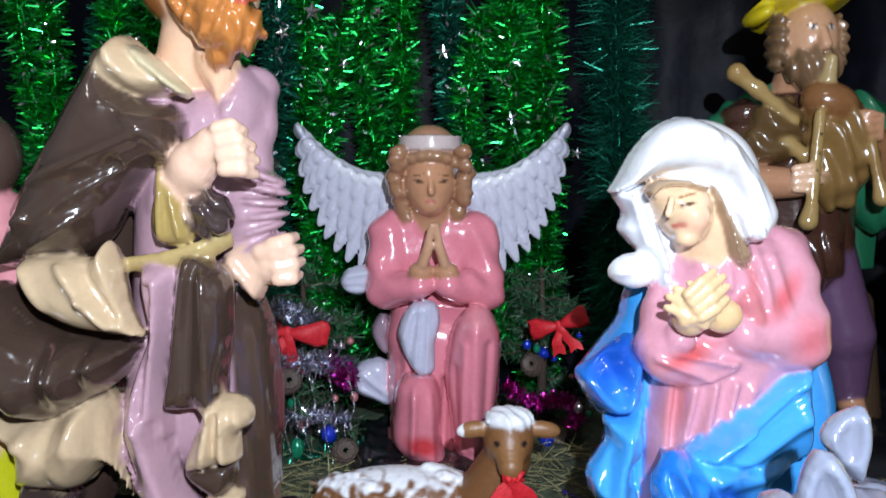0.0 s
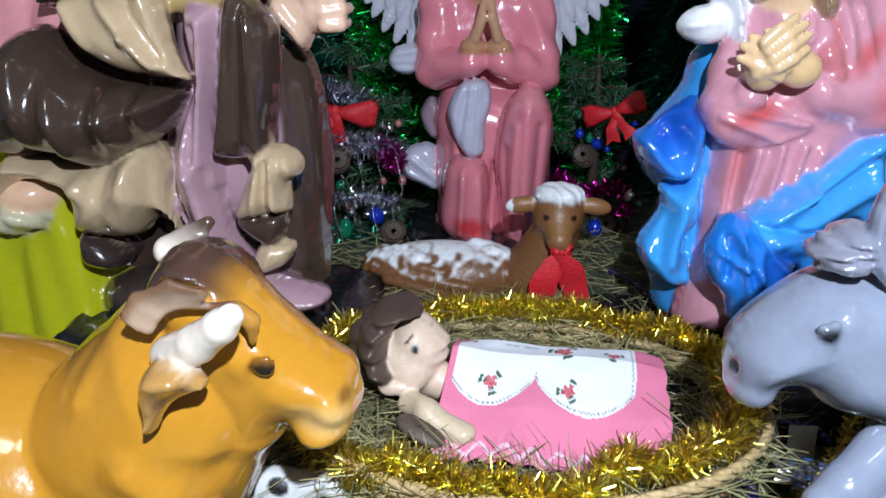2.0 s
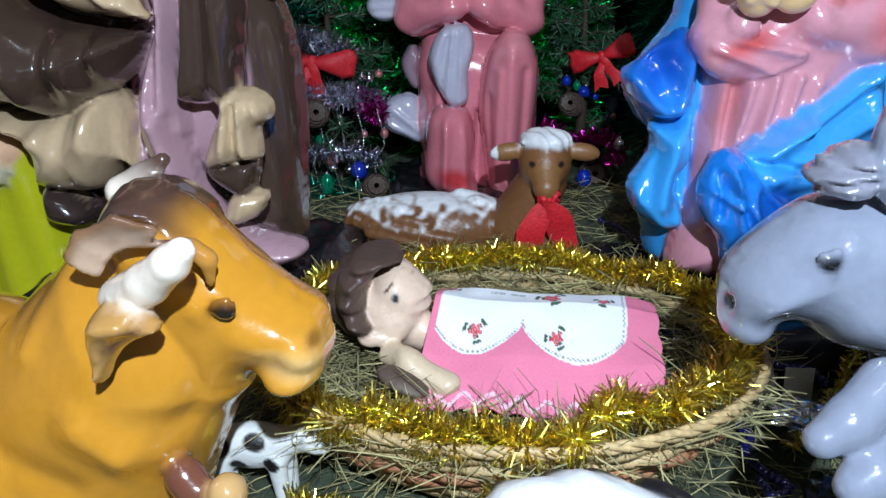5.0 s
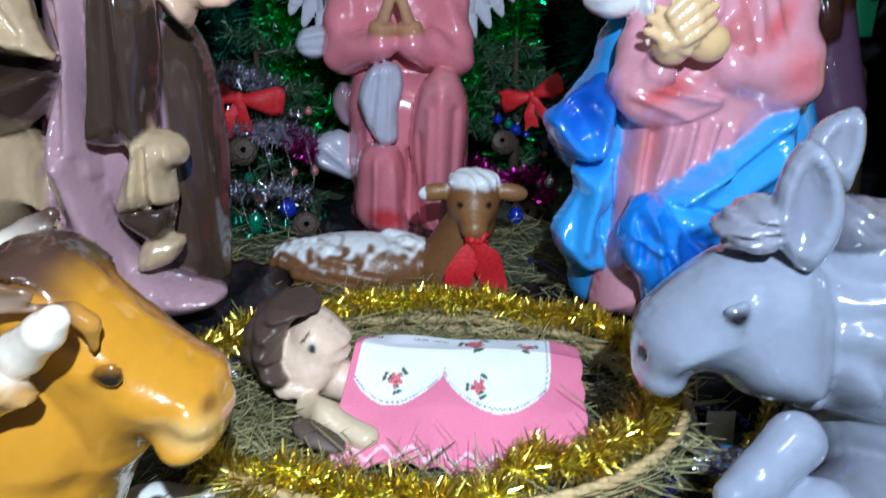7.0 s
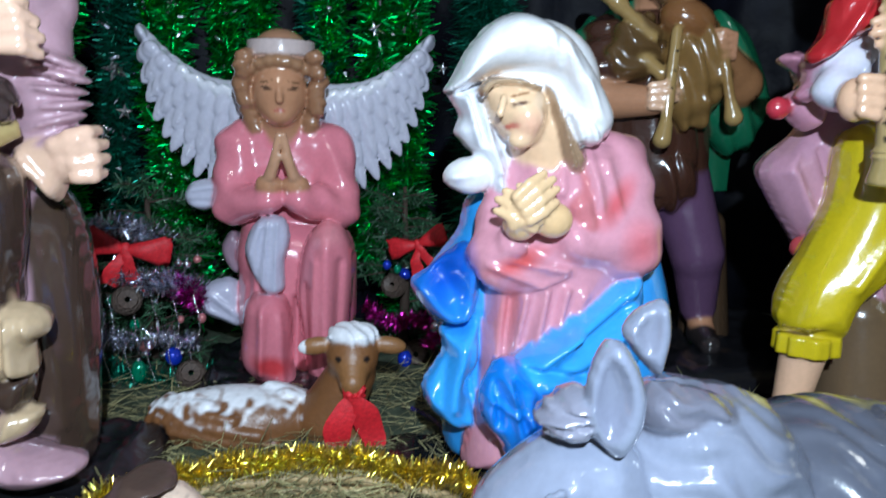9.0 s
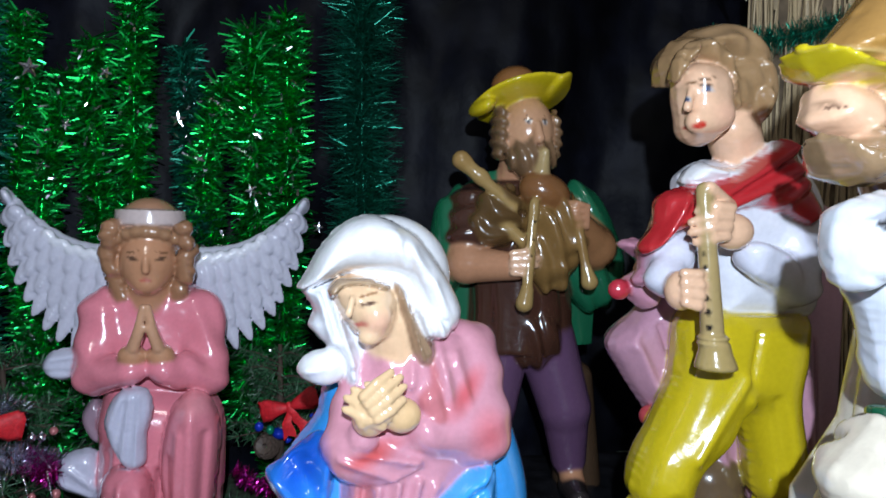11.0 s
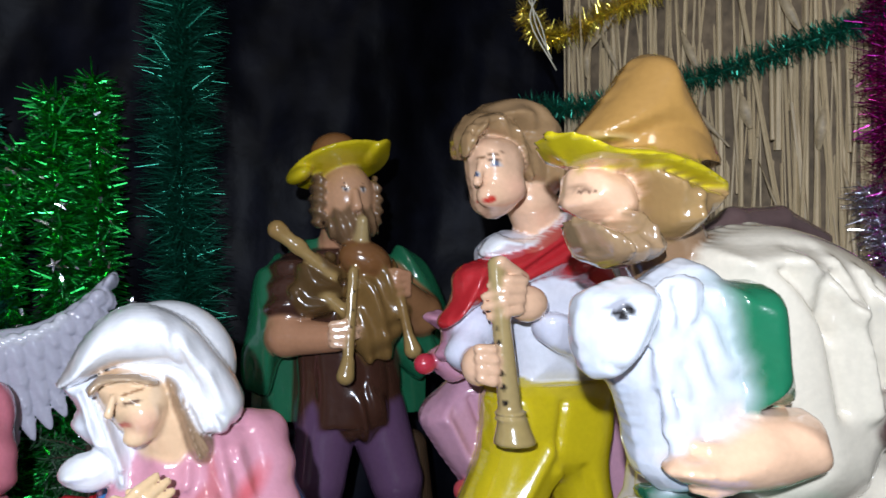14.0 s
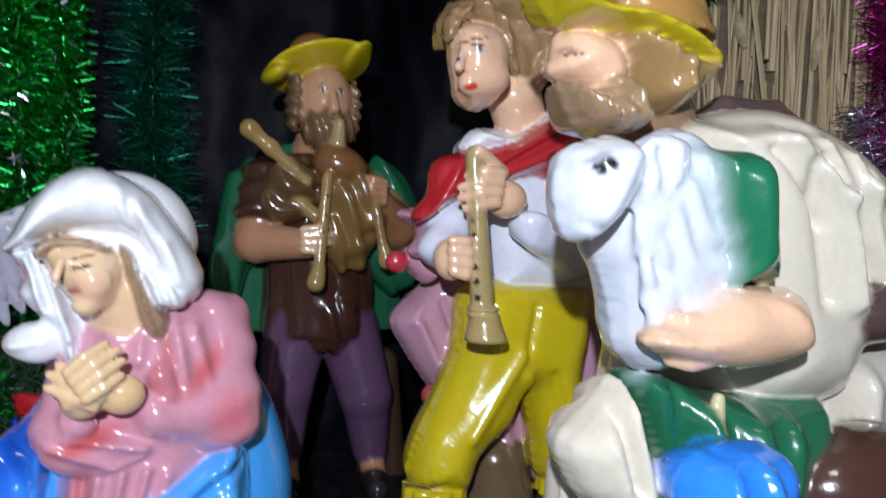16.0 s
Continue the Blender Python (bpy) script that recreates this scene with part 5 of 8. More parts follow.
for c in ((0.702, 0.965, 0.2524), (0.9126, 0.975, 0.2443)):
    s.robe([(c[2] - 0.017, c[0], c[1], 0.043, 0.043, 0.06), (c[2] + 0.010, c[0], c[1], 0.042, 0.042, 0.05)], YELLOW, 9, k=0.004)
    s.limb(c, (c[0] - 0.012, c[1] + 0.005, 0.155), 0.032, 0.023, SKIN)
    s.limb((c[0] - 0.012, c[1], 0.14), (c[0] - 0.045, c[1] - 0.05, 0.128), 0.023, 0.014, SKIN)
s.chain([(0.6405, 0.926, 0.2827), (0.6732, 0.918, 0.2764), (0.7203, 0.93, 0.2782)], [0.0025, 0.003, 0.0025], (0.20, 0.14, 0.01), 0.002)
s.limb((0.84, 1.03, 0.10), (0.83, 1.04, 0.26), 0.07, 0.05, (0.14, 0.09, 0.05))
# shirt
s.puff([(0.7234, 0.6973), (0.7338, 0.7288), (0.7672, 0.7412), (0.8168, 0.734), (0.8638, 0.7702), (0.9071, 0.748), (0.9464, 0.6724), (0.9355, 0.529), (0.8671, 0.5124), (0.793, 0.5147), (0.7663, 0.5227), (0.7578, 0.6023)], 0.985, 0.064, 0.055, (0.72, 0.72, 0.78), fold=0.002, pitch=70)
s.robe([(0.508, 0.832, 0.985, 0.080, 0.068, 0.0), (0.526, 0.832, 0.985, 0.080, 0.068, 0.0)], (0.50, 0.38, 0.02), 6)
s.puff([(0.7065, 0.7078), (0.7264, 0.7328), (0.7533, 0.7287), (0.7904, 0.7315), (0.8414, 0.7677), (0.8559, 0.7586), (0.8035, 0.7185), (0.7601, 0.7082), (0.7263, 0.7027)], 0.945, 0.030, 0.014, WHITE, [(0.725, 0.7229, 0.7543, 0.7195, 0.004, 0.005)])
# red scarf over the breast
s.puff([(0.6669, 0.6834), (0.6955, 0.6979), (0.7364, 0.7085), (0.7829, 0.7255), (0.8269, 0.7539), (0.8567, 0.771), (0.8729, 0.7283), (0.909, 0.6731), (0.8854, 0.6496), (0.8398, 0.6673), (0.8044, 0.6738), (0.7741, 0.6679), (0.7361, 0.6534), (0.6953, 0.6379), (0.6518, 0.6086), (0.6433, 0.6211), (0.662, 0.6458)], 0.935, 0.036, 0.024, RED, [(0.8517, 0.7589, 0.6937, 0.6526, 0.007, 0.007), (0.8606, 0.7279, 0.7595, 0.6741, 0.008, 0.007), (0.8561, 0.7434, 0.7428, 0.6816, 0.005, -0.006), (0.6938, 0.6891, 0.6581, 0.6208, 0.006, 0.005), (0.6779, 0.6746, 0.6504, 0.6175, 0.004, -0.005), (0.8742, 0.7125, 0.8287, 0.6736, 0.007, 0.006)])
s.puff([(0.6583, 0.6186), (0.6866, 0.6215), (0.703, 0.6059), (0.6865, 0.5763), (0.6661, 0.5623), (0.6502, 0.5705), (0.6622, 0.5923)], 0.965, 0.026, 0.015, (0.50, 0.22, 0.30), [(0.6612, 0.6149, 0.6732, 0.5697, 0.004, 0.005)])
# sleeves
s.chain([(0.8856, 0.965, 0.6728), (0.8771, 0.93, 0.5776), (0.7893, 0.895, 0.6068)], [0.038, 0.036, 0.026], (0.68, 0.68, 0.78), fold=0.003, pitch=100)
s.chain([(0.7185, 0.965, 0.6353), (0.6777, 0.925, 0.579), (0.6805, 0.895, 0.5639)], [0.030, 0.026, 0.020], (0.68, 0.68, 0.78), fold=0.002, pitch=100)
# pipe and fingers
s.limb((0.692, 0.868, 0.6924), (0.7116, 0.862, 0.489), 0.0105, 0.0155, (0.36, 0.26, 0.11), 0.003)
s.ell((0.7101, 0.862, 0.508), (0.0205, 0.0205, 0.005), (0.40, 0.29, 0.12), k=0.002)
s.ell((0.7101, 0.862, 0.501), (0.0205, 0.0205, 0.005), (0.40, 0.29, 0.12), k=0.002)
bell = (0.714, 0.862, 0.4888)
s.robe([(bell[2] - 0.021, bell[0] + 0.002, 0.862, 0.0275, 0.0275, 0), (bell[2] - 0.016, bell[0] + 0.002, 0.862, 0.0270, 0.0270, 0), (bell[2], bell[0], 0.862, 0.0215, 0.0215, 0), (bell[2] + 0.012, bell[0] - 0.001, 0.862, 0.0190, 0.0190, 0)], (0.36, 0.26, 0.10), 4, k=0.002)
for p in ((0.6883, 0.851, 0.6131), (0.6905, 0.851, 0.5958), (0.6937, 0.85, 0.5579), (0.6959, 0.85, 0.5406), (0.6976, 0.849, 0.5221)):
    s.paint(p, (0.0035, 0.010, 0.0042), INK)
s.ell((0.7448, 0.882, 0.6417), (0.028, 0.022, 0.024), SKIN)
s.limb((0.7348, 0.878, 0.6745), (0.6969, 0.862, 0.6958), 0.010, 0.008, SKIN, 0.005)
fingers(s, (0.7249, 0.862, 0.6535), (-0.15, 0, -1), (-0.95, -0.15, -0.02), (-0.1, 0.7, -0.3), SKIN, 0.0120, 0.048, 0.0074)
s.ell((0.6747, 0.882, 0.5657), (0.022, 0.020, 0.026), SKIN)
fingers(s, (0.6682, 0.862, 0.5703), (0.10, 0, -1), (0.80, -0.25, -0.12), (0.3, 0.7, 0), SKIN, 0.0120, 0.040, 0.0074)
# neck, face and hair
s.limb((0.8221, 0.985, 0.7427), (0.7933, 0.965, 0.785), 0.036, 0.038, SKIN)
s.ell((0.7891, 0.972, 0.8497), (0.050, 0.058, 0.056), HAIR_FAIR, fold=0.003, pitch=190)
s.puff([(0.6798, 0.8479), (0.6782, 0.8247), (0.6813, 0.8046), (0.6859, 0.7889), (0.689, 0.7716), (0.7002, 0.7589), (0.7211, 0.7536), (0.7458, 0.766), (0.761, 0.7919), (0.7629, 0.8345), (0.7413, 0.8607), (0.7029, 0.8625)], 0.932, 0.050, 0.036, SKIN, slant=0.30)
s.ell((0.697, 0.895, 0.7814), (0.018, 0.016, 0.016), SKIN, k=0.012)
s.limb((0.6858, 0.896, 0.8243), (0.6754, 0.887, 0.7969), 0.0045, 0.0064, SKIN, 0.007)
s.ell((0.7276, 0.895, 0.7913), (0.020, 0.014, 0.018), SKIN, k=0.014)
s.puff([(0.682, 0.8494), (0.6804, 0.8737), (0.6954, 0.8963), (0.7275, 0.9159), (0.7604, 0.925), (0.7958, 0.9201), (0.8211, 0.8981), (0.8393, 0.859), (0.841, 0.8186), (0.8242, 0.7889), (0.8006, 0.788), (0.7881, 0.8114), (0.7865, 0.8478), (0.7601, 0.8659), (0.7299, 0.8741), (0.7103, 0.8604), (0.6968, 0.838), (0.6852, 0.8358)], 0.97, 0.066, 0.040, HAIR_FAIR, fold=0.003, pitch=170)
s.puff([(0.6631, 0.8562), (0.6789, 0.8776), (0.7093, 0.8932), (0.7421, 0.8862), (0.7672, 0.858), (0.7798, 0.8135), (0.7712, 0.8093), (0.7519, 0.8346), (0.7296, 0.8555), (0.7028, 0.8662), (0.6835, 0.8532), (0.674, 0.8338), (0.663, 0.8317)], 0.92, 0.022, 0.020, HAIR_FAIR, [(0.6685, 0.8692, 0.6605, 0.8327, 0.004, 0.006), (0.6922, 0.8783, 0.6762, 0.8481, 0.004, 0.006), (0.7164, 0.8838, 0.7326, 0.8554, 0.004, 0.006), (0.741, 0.8745, 0.7617, 0.8273, 0.004, 0.006), (0.6842, 0.8813, 0.6684, 0.8548, 0.003, -0.005)], fold=0.002, pitch=240, slant=0.25)
s.ell((0.8032, 0.945, 0.8073), (0.010, 0.012, 0.016), SKIN)
s.paint((0.6996, 0.89, 0.8199), (0.0080, 0.03, 0.0038), (0.46, 0.42, 0.40), (0, 4, 0))
s.paint((0.6744, 0.89, 0.8072), (0.0045, 0.03, 0.0036), (0.46, 0.42, 0.40))
s.paint((0.6988, 0.89, 0.8199), (0.0038, 0.03, 0.0038), (0.06, 0.08, 0.14))
s.paint((0.6737, 0.89, 0.8071), (0.0026, 0.03, 0.0036), (0.06, 0.08, 0.14))
s.paint((0.6996, 0.89, 0.825), (0.0100, 0.03, 0.0016), (0.10, 0.05, 0.03), (0, 6, 0))
s.paint((0.6949, 0.89, 0.8326), (0.0160, 0.03, 0.0016), (0.14, 0.07, 0.03), (0, -14, 0))
s.paint((0.6915, 0.89, 0.775), (0.0085, 0.03, 0.0040), (0.50, 0.03, 0.02), (0, -8, 0))
s.paint((0.7292, 0.89, 0.7909), (0.018, 0.03, 0.015), (0.73, 0.41, 0.27), (0, 0, 0), 1.2)
s.done("piping_boy_statue", (0.83, 1.0, 0.12), LACQUER, "glossy painted boy statue playing a pipe in yellow breeches", "statue", "crib statues")

# old shepherd with a lamb in his arms
s = Sculpt((0.56, 0.38, 0.02), (1.18, 0.86, 0.93), 0.004)
# cloak
s.robe([(0.05, 0.88, 0.68, 0.17, 0.12, 0.06), (0.36, 0.885, 0.68, 0.165, 0.11, 0.06), (0.44, 0.90, 0.68, 0.13, 0.10, 0.03), (0.56, 0.92, 0.68, 0.13, 0.10, 0.03)], CREAM, 9)
s.puff([(0.7817, 0.6929), (0.8173, 0.7206), (0.8694, 0.7356), (0.9161, 0.733), (0.9732, 0.715), (1.0246, 0.6839), (1.0692, 0.6482), (1.1108, 0.6112), (1.1246, 0.5677), (1.107, 0.5411), (1.0585, 0.5327), (1.0137, 0.5171), (0.9873, 0.4695), (0.9534, 0.4365), (0.8516, 0.4487), (0.8158, 0.5443)], 0.64, 0.105, 0.075, CREAM, [(0.7612, 0.6973, 0.85, 0.6978, 0.010, 0.008), (0.85, 0.6978, 0.9086, 0.6476, 0.010, 0.010), (0.9086, 0.6476, 0.9305, 0.5508, 0.010, 0.012), (0.8938, 0.6813, 0.9624, 0.5658, 0.008, -0.010), (0.9397, 0.6583, 1.0124, 0.5981, 0.010, 0.009), (0.9713, 0.6231, 1.0035, 0.5632, 0.010, 0.009), (0.8715, 0.6759, 0.8999, 0.553, 0.008, -0.010), (0.8013, 0.7161, 0.8866, 0.7091, 0.008, -0.006), (0.9244, 0.6868, 0.9705, 0.5653, 0.006, 0.008), (0.9517, 0.6696, 0.9952, 0.5696, 0.006, -0.009), (0.9878, 0.6342, 1.0249, 0.5738, 0.007, 0.008), (0.894, 0.698, 0.939, 0.6014, 0.006, 0.007), (0.8356, 0.6869, 0.8857, 0.6259, 0.006, -0.007)])
s.chain([(0.8336, 0.675, 0.709), (0.8971, 0.68, 0.7396), (0.9691, 0.685, 0.7456), (1.0461, 0.69, 0.7231)], [0.014, 0.018, 0.016, 0.010], (0.10, 0.06, 0.055), 0.006)
s.puff([(0.9696, 0.4819), (1.0173, 0.5046), (1.0874, 0.5034), (1.1115, 0.4398), (1.0604, 0.4051), (1.0021, 0.3847), (0.9696, 0.3813), (0.9613, 0.4351)], 0.62, 0.070, 0.040, CREAM, [(0.9406, 0.4786, 0.9389, 0.4063, 0.008, 0.008), (0.9864, 0.494, 0.9842, 0.4258, 0.010, 0.008)])
s.puff([(0.7131, 0.4797), (0.7432, 0.4861), (0.7956, 0.4662), (0.8576, 0.458), (0.9232, 0.4605), (0.9339, 0.4207), (0.9231, 0.3654), (0.9124, 0.3104), (0.7661, 0.3285), (0.7417, 0.4129)], 0.59, 0.060, 0.045, GREEN, [(0.7115, 0.4769, 0.7466, 0.3929, 0.008, 0.010), (0.7414, 0.4708, 0.7658, 0.3813, 0.007, -0.010), (0.7662, 0.4647, 0.7759, 0.3703, 0.007, 0.009), (0.8244, 0.4568, 0.8231, 0.3857, 0.010, 0.010), (0.865, 0.4598, 0.8606, 0.3822, 0.008, 0.008), (0.7982, 0.4581, 0.804, 0.3774, 0.006, -0.008)])
s.limb((0.7747, 0.536, 0.4695), (0.7777, 0.536, 0.3744), 0.006, 0.007, (0.60, 0.52, 0.30), 0.004)
s.puff([(0.6365, 0.4333), (0.6529, 0.4526), (0.6735, 0.4721), (0.6876, 0.4868), (0.6981, 0.4639), (0.7126, 0.4348), (0.7415, 0.3989), (0.7622, 0.3627), (0.7175, 0.3581), (0.6652, 0.3828), (0.6449, 0.4077)], 0.57, 0.040, 0.024, CREAM, [(0.6787, 0.4751, 0.7009, 0.3898, 0.008, 0.009), (0.6585, 0.4488, 0.6842, 0.3868, 0.010, 0.008), (0.6713, 0.4617, 0.6889, 0.4003, 0.005, -0.008)])
s.ell((0.9878, 0.56, 0.5463), (0.062, 0.050, 0.034), (0.075, 0.04, 0.035), (0, -18, 0))
s.ell((0.9573, 0.54, 0.3757), (0.090, 0.06, 0.060), (0.07, 0.03, 0.02))
s.puff([(0.7026, 0.4126), (0.7129, 0.4337), (0.7388, 0.441), (0.7701, 0.4429), (0.7974, 0.4363), (0.8066, 0.4121), (0.7957, 0.3816), (0.7152, 0.3866)], 0.5, 0.045, 0.034, (0.018, 0.20, 0.70), [(0.7291, 0.4379, 0.7206, 0.4047, 0.006, 0.006), (0.757, 0.44, 0.76, 0.4005, 0.006, 0.007)])
# green sleeve, bare forearm and hand
s.puff([(0.7336, 0.6716), (0.7518, 0.678), (0.781, 0.6779), (0.7981, 0.6572), (0.8042, 0.6179), (0.8089, 0.5686), (0.7799, 0.5697), (0.7531, 0.5593), (0.7546, 0.5914), (0.7404, 0.63)], 0.535, 0.046, 0.032, (0.008, 0.13, 0.06), [(0.7671, 0.6722, 0.7723, 0.5719, 0.012, 0.006), (0.7395, 0.6631, 0.7569, 0.573, 0.006, 0.005)])
s.puff([(0.7109, 0.653), (0.7322, 0.6721), (0.759, 0.6743), (0.7694, 0.6318), (0.7819, 0.5912), (0.772, 0.5618), (0.7468, 0.5735), (0.7226, 0.6139)], 0.56, 0.040, 0.026, (0.25, 0.36, 0.33))
s.puff([(0.7223, 0.5459), (0.7509, 0.5628), (0.788, 0.5675), (0.8241, 0.5629), (0.8344, 0.5372), (0.8275, 0.5121), (0.7936, 0.5014), (0.7503, 0.4999), (0.7065, 0.5082), (0.6759, 0.5228), (0.6842, 0.533), (0.7067, 0.5374)], 0.515, 0.036, 0.034, SKIN, [(0.7874, 0.561, 0.8157, 0.5228, 0.012, 0.005)])
fingers(s, (0.7283, 0.505, 0.5235), (0.1, 0, -1), (-0.95, 0.25, -0.05), (-0.2, 0.8, 0.1), SKIN, 0.0105, 0.030, 0.0068)
# lamb
LAMBS_WOOL = (0.60, 0.62, 0.67)
s.puff([(0.6741, 0.6624), (0.7041, 0.682), (0.7352, 0.6972), (0.7607, 0.6869), (0.7769, 0.6608), (0.7879, 0.6291), (0.7996, 0.5865), (0.8115, 0.5434), (0.7922, 0.5161), (0.7591, 0.4987), (0.7211, 0.4877), (0.6938, 0.5082), (0.6863, 0.541), (0.6764, 0.5689), (0.6649, 0.5941), (0.6623, 0.6333)], 0.575, 0.060, 0.050, LAMBS_WOOL, fold=0.0016, pitch=170, kc=0.016)
s.puff([(0.615, 0.6655), (0.6308, 0.6751), (0.6551, 0.6813), (0.6744, 0.6729), (0.6754, 0.6499), (0.6629, 0.6228), (0.6464, 0.6054), (0.633, 0.5972), (0.6199, 0.6024), (0.6127, 0.6205), (0.6108, 0.6426)], 0.545, 0.044, 0.034, LAMBS_WOOL, [(0.6145, 0.6142, 0.6327, 0.6076, 0.003, -0.006), (0.6278, 0.6645, 0.6546, 0.6686, 0.008, 0.004), (0.6463, 0.6508, 0.6355, 0.6199, 0.008, 0.003)], slant=-0.1)
s.puff([(0.6749, 0.6775), (0.6978, 0.6844), (0.7182, 0.6772), (0.715, 0.6536), (0.6974, 0.6353), (0.6831, 0.6358), (0.6759, 0.6544)], 0.524, 0.008, 0.008, (0.62, 0.63, 0.68), [(0.6856, 0.6728, 0.691, 0.6402, 0.004, -0.005), (0.7028, 0.675, 0.7026, 0.6492, 0.004, 0.003)])
rng = random.Random(31)
for i in range(46):
    u, v = rng.random(), rng.random()
    c = Vector((0.6656, 0.526, 0.622)).lerp(Vector((0.7531, 0.532, 0.6178)), u) + Vector((0, rng.uniform(-0.004, 0.006), 0.03 - 0.125 * v))
    s.ell(c + Vector((0.05 * v * (0.5 - u), 0, 0)), (0.006, 0.007, 0.015), LAMBS_WOOL, (0, -25 + 50 * rng.random(), 0), k=0.006)
s.paint((0.6284, 0.505, 0.656), (0.0085, 0.02, 0.0072), INK, (0, -20, 0), 0.2)
s.paint((0.6232, 0.505, 0.6596), (0.012, 0.02, 0.003), (0.30, 0.30, 0.33), (0, -30, 0), 0.6)
# head: face in profile, hair and beard
s.limb((0.7884, 0.66, 0.7052), (0.76, 0.65, 0.7507), 0.045, 0.045, (0.26, 0.15, 0.08))
s.ell((0.7567, 0.65, 0.7678), (0.044, 0.052, 0.046), (0.30, 0.18, 0.07))
s.puff([(0.6612, 0.7824), (0.6834, 0.7889), (0.7118, 0.7813), (0.7245, 0.763), (0.7264, 0.7441), (0.7082, 0.7291), (0.6843, 0.7338), (0.6695, 0.7398), (0.6622, 0.7427), (0.6544, 0.7497), (0.6581, 0.7655)], 0.64, 0.042, 0.030, SKIN)
s.limb((0.6779, 0.64, 0.7745), (0.6715, 0.64, 0.7536), 0.008, 0.010, SKIN, 0.008)
s.puff([(0.707, 0.789), (0.7396, 0.7836), (0.7803, 0.7716), (0.8121, 0.7729), (0.8026, 0.7498), (0.78, 0.7311), (0.7593, 0.7151), (0.7359, 0.7257), (0.7249, 0.7528), (0.712, 0.7713)], 0.632, 0.068, 0.026, (0.30, 0.18, 0.07), [(0.6998, 0.7743, 0.7119, 0.7284, 0.004, 0.006), (0.7153, 0.7725, 0.7244, 0.7183, 0.004, 0.006), (0.7343, 0.7682, 0.7404, 0.7238, 0.004, 0.006), (0.7537, 0.7664, 0.7534, 0.7346, 0.004, 0.005)], fold=0.002, pitch=200)
s.puff([(0.6489, 0.736), (0.6641, 0.7314), (0.685, 0.7268), (0.7004, 0.7462), (0.7159, 0.7338), (0.7303, 0.7132), (0.7251, 0.6975), (0.7001, 0.6897), (0.6758, 0.6922), (0.6639, 0.7047), (0.6558, 0.7197)], 0.618, 0.054, 0.022, (0.27, 0.17, 0.09), [(0.6547, 0.7293, 0.6722, 0.6971, 0.003, 0.005), (0.6694, 0.7262, 0.6841, 0.6931, 0.003, 0.005), (0.6843, 0.7275, 0.6962, 0.6947, 0.003, 0.005), (0.6996, 0.733, 0.7117, 0.6973, 0.003, 0.005), (0.6771, 0.7263, 0.6889, 0.6932, 0.002, -0.005)], fold=0.002, pitch=230)
s.paint((0.6612, 0.59, 0.7605), (0.009, 0.05, 0.0022), (0.12, 0.06, 0.04), (0, 4, 0))
s.paint((0.6565, 0.59, 0.7668), (0.013, 0.05, 0.0018), (0.20, 0.11, 0.06), (0, -4, 0))
# hat
s.robe([(0.792, 0.760, 0.64, 0.066, 0.064, 0), (0.815, 0.757, 0.64, 0.058, 0.056, 0), (0.85, 0.755, 0.64, 0.038, 0.038, 0), (0.885, 0.757, 0.64, 0.022, 0.022, 0), (0.900, 0.757, 0.64, 0.013, 0.013, 0)], (0.36, 0.19, 0.05), 4)
s.puff([(0.6639, 0.8114), (0.6878, 0.8418), (0.7138, 0.8731), (0.7311, 0.896), (0.7472, 0.9022), (0.7622, 0.8983), (0.7814, 0.8684), (0.8059, 0.8285), (0.8179, 0.7962), (0.7878, 0.7946), (0.7398, 0.8042), (0.694, 0.8058)], 0.64, 0.060, 0.052, (0.36, 0.19, 0.05))
s.puff([(0.671, 0.8186), (0.7255, 0.8186), (0.7728, 0.8128), (0.8116, 0.8038), (0.8152, 0.7924), (0.7727, 0.8015), (0.7254, 0.8076), (0.6772, 0.8077)], 0.64, 0.070, 0.030, (0.44, 0.29, 0.11))
s.puff([(0.6177, 0.8113), (0.6382, 0.8097), (0.6713, 0.8019), (0.7153, 0.8026), (0.7615, 0.7944), (0.7959, 0.7817), (0.8142, 0.7723), (0.7999, 0.7593), (0.7613, 0.7673), (0.7216, 0.778), (0.6835, 0.7836), (0.653, 0.7851), (0.6352, 0.7955)], 0.625, 0.066, 0.020, (0.50, 0.39, 0.01), [(0.609, 0.8006, 0.6542, 0.7863, 0.006, 0.003)], lean=-0.5)
s.done("shepherd_statue", (0.88, 0.66, 0.05), LACQUER, "glossy painted old shepherd statue carrying a white lamb", "statue", "crib statues")

# ox
s = Sculpt((-0.62, 0.34, 0.0), (-0.05, 0.68, 0.40), 0.003)
OX_DARK, OX_HORN = (0.06, 0.03, 0.025), (0.75, 0.64, 0.54)
s.ell((-0.42, 0.52, 0.10), (0.19, 0.13, 0.14), OCHRE)
s.puff([(-0.255, 0.2885), (-0.2828, 0.2671), (-0.3174, 0.236), (-0.3505, 0.1988), (-0.3877, 0.1495), (-0.4169, 0.0635), (-0.3452, -0.001), (-0.2321, 0.0271), (-0.1904, 0.1152), (-0.168, 0.1655), (-0.1487, 0.1944), (-0.1642, 0.2478), (-0.1994, 0.2894)], 0.52, 0.090, 0.080, OCHRE, [(-0.2393, 0.1938, -0.2188, 0.1745, 0.014, 0.008), (-0.2646, 0.2874, -0.2831, 0.2393, 0.010, 0.006), (-0.269, 0.2834, -0.2896, 0.2351, 0.005, -0.005), (-0.2079, 0.1681, -0.1786, 0.1508, 0.016, 0.006), (-0.3127, 0.1785, -0.2585, 0.1482, 0.012, -0.004), (-0.1557, 0.2216, -0.1823, 0.1867, 0.012, -0.006)])
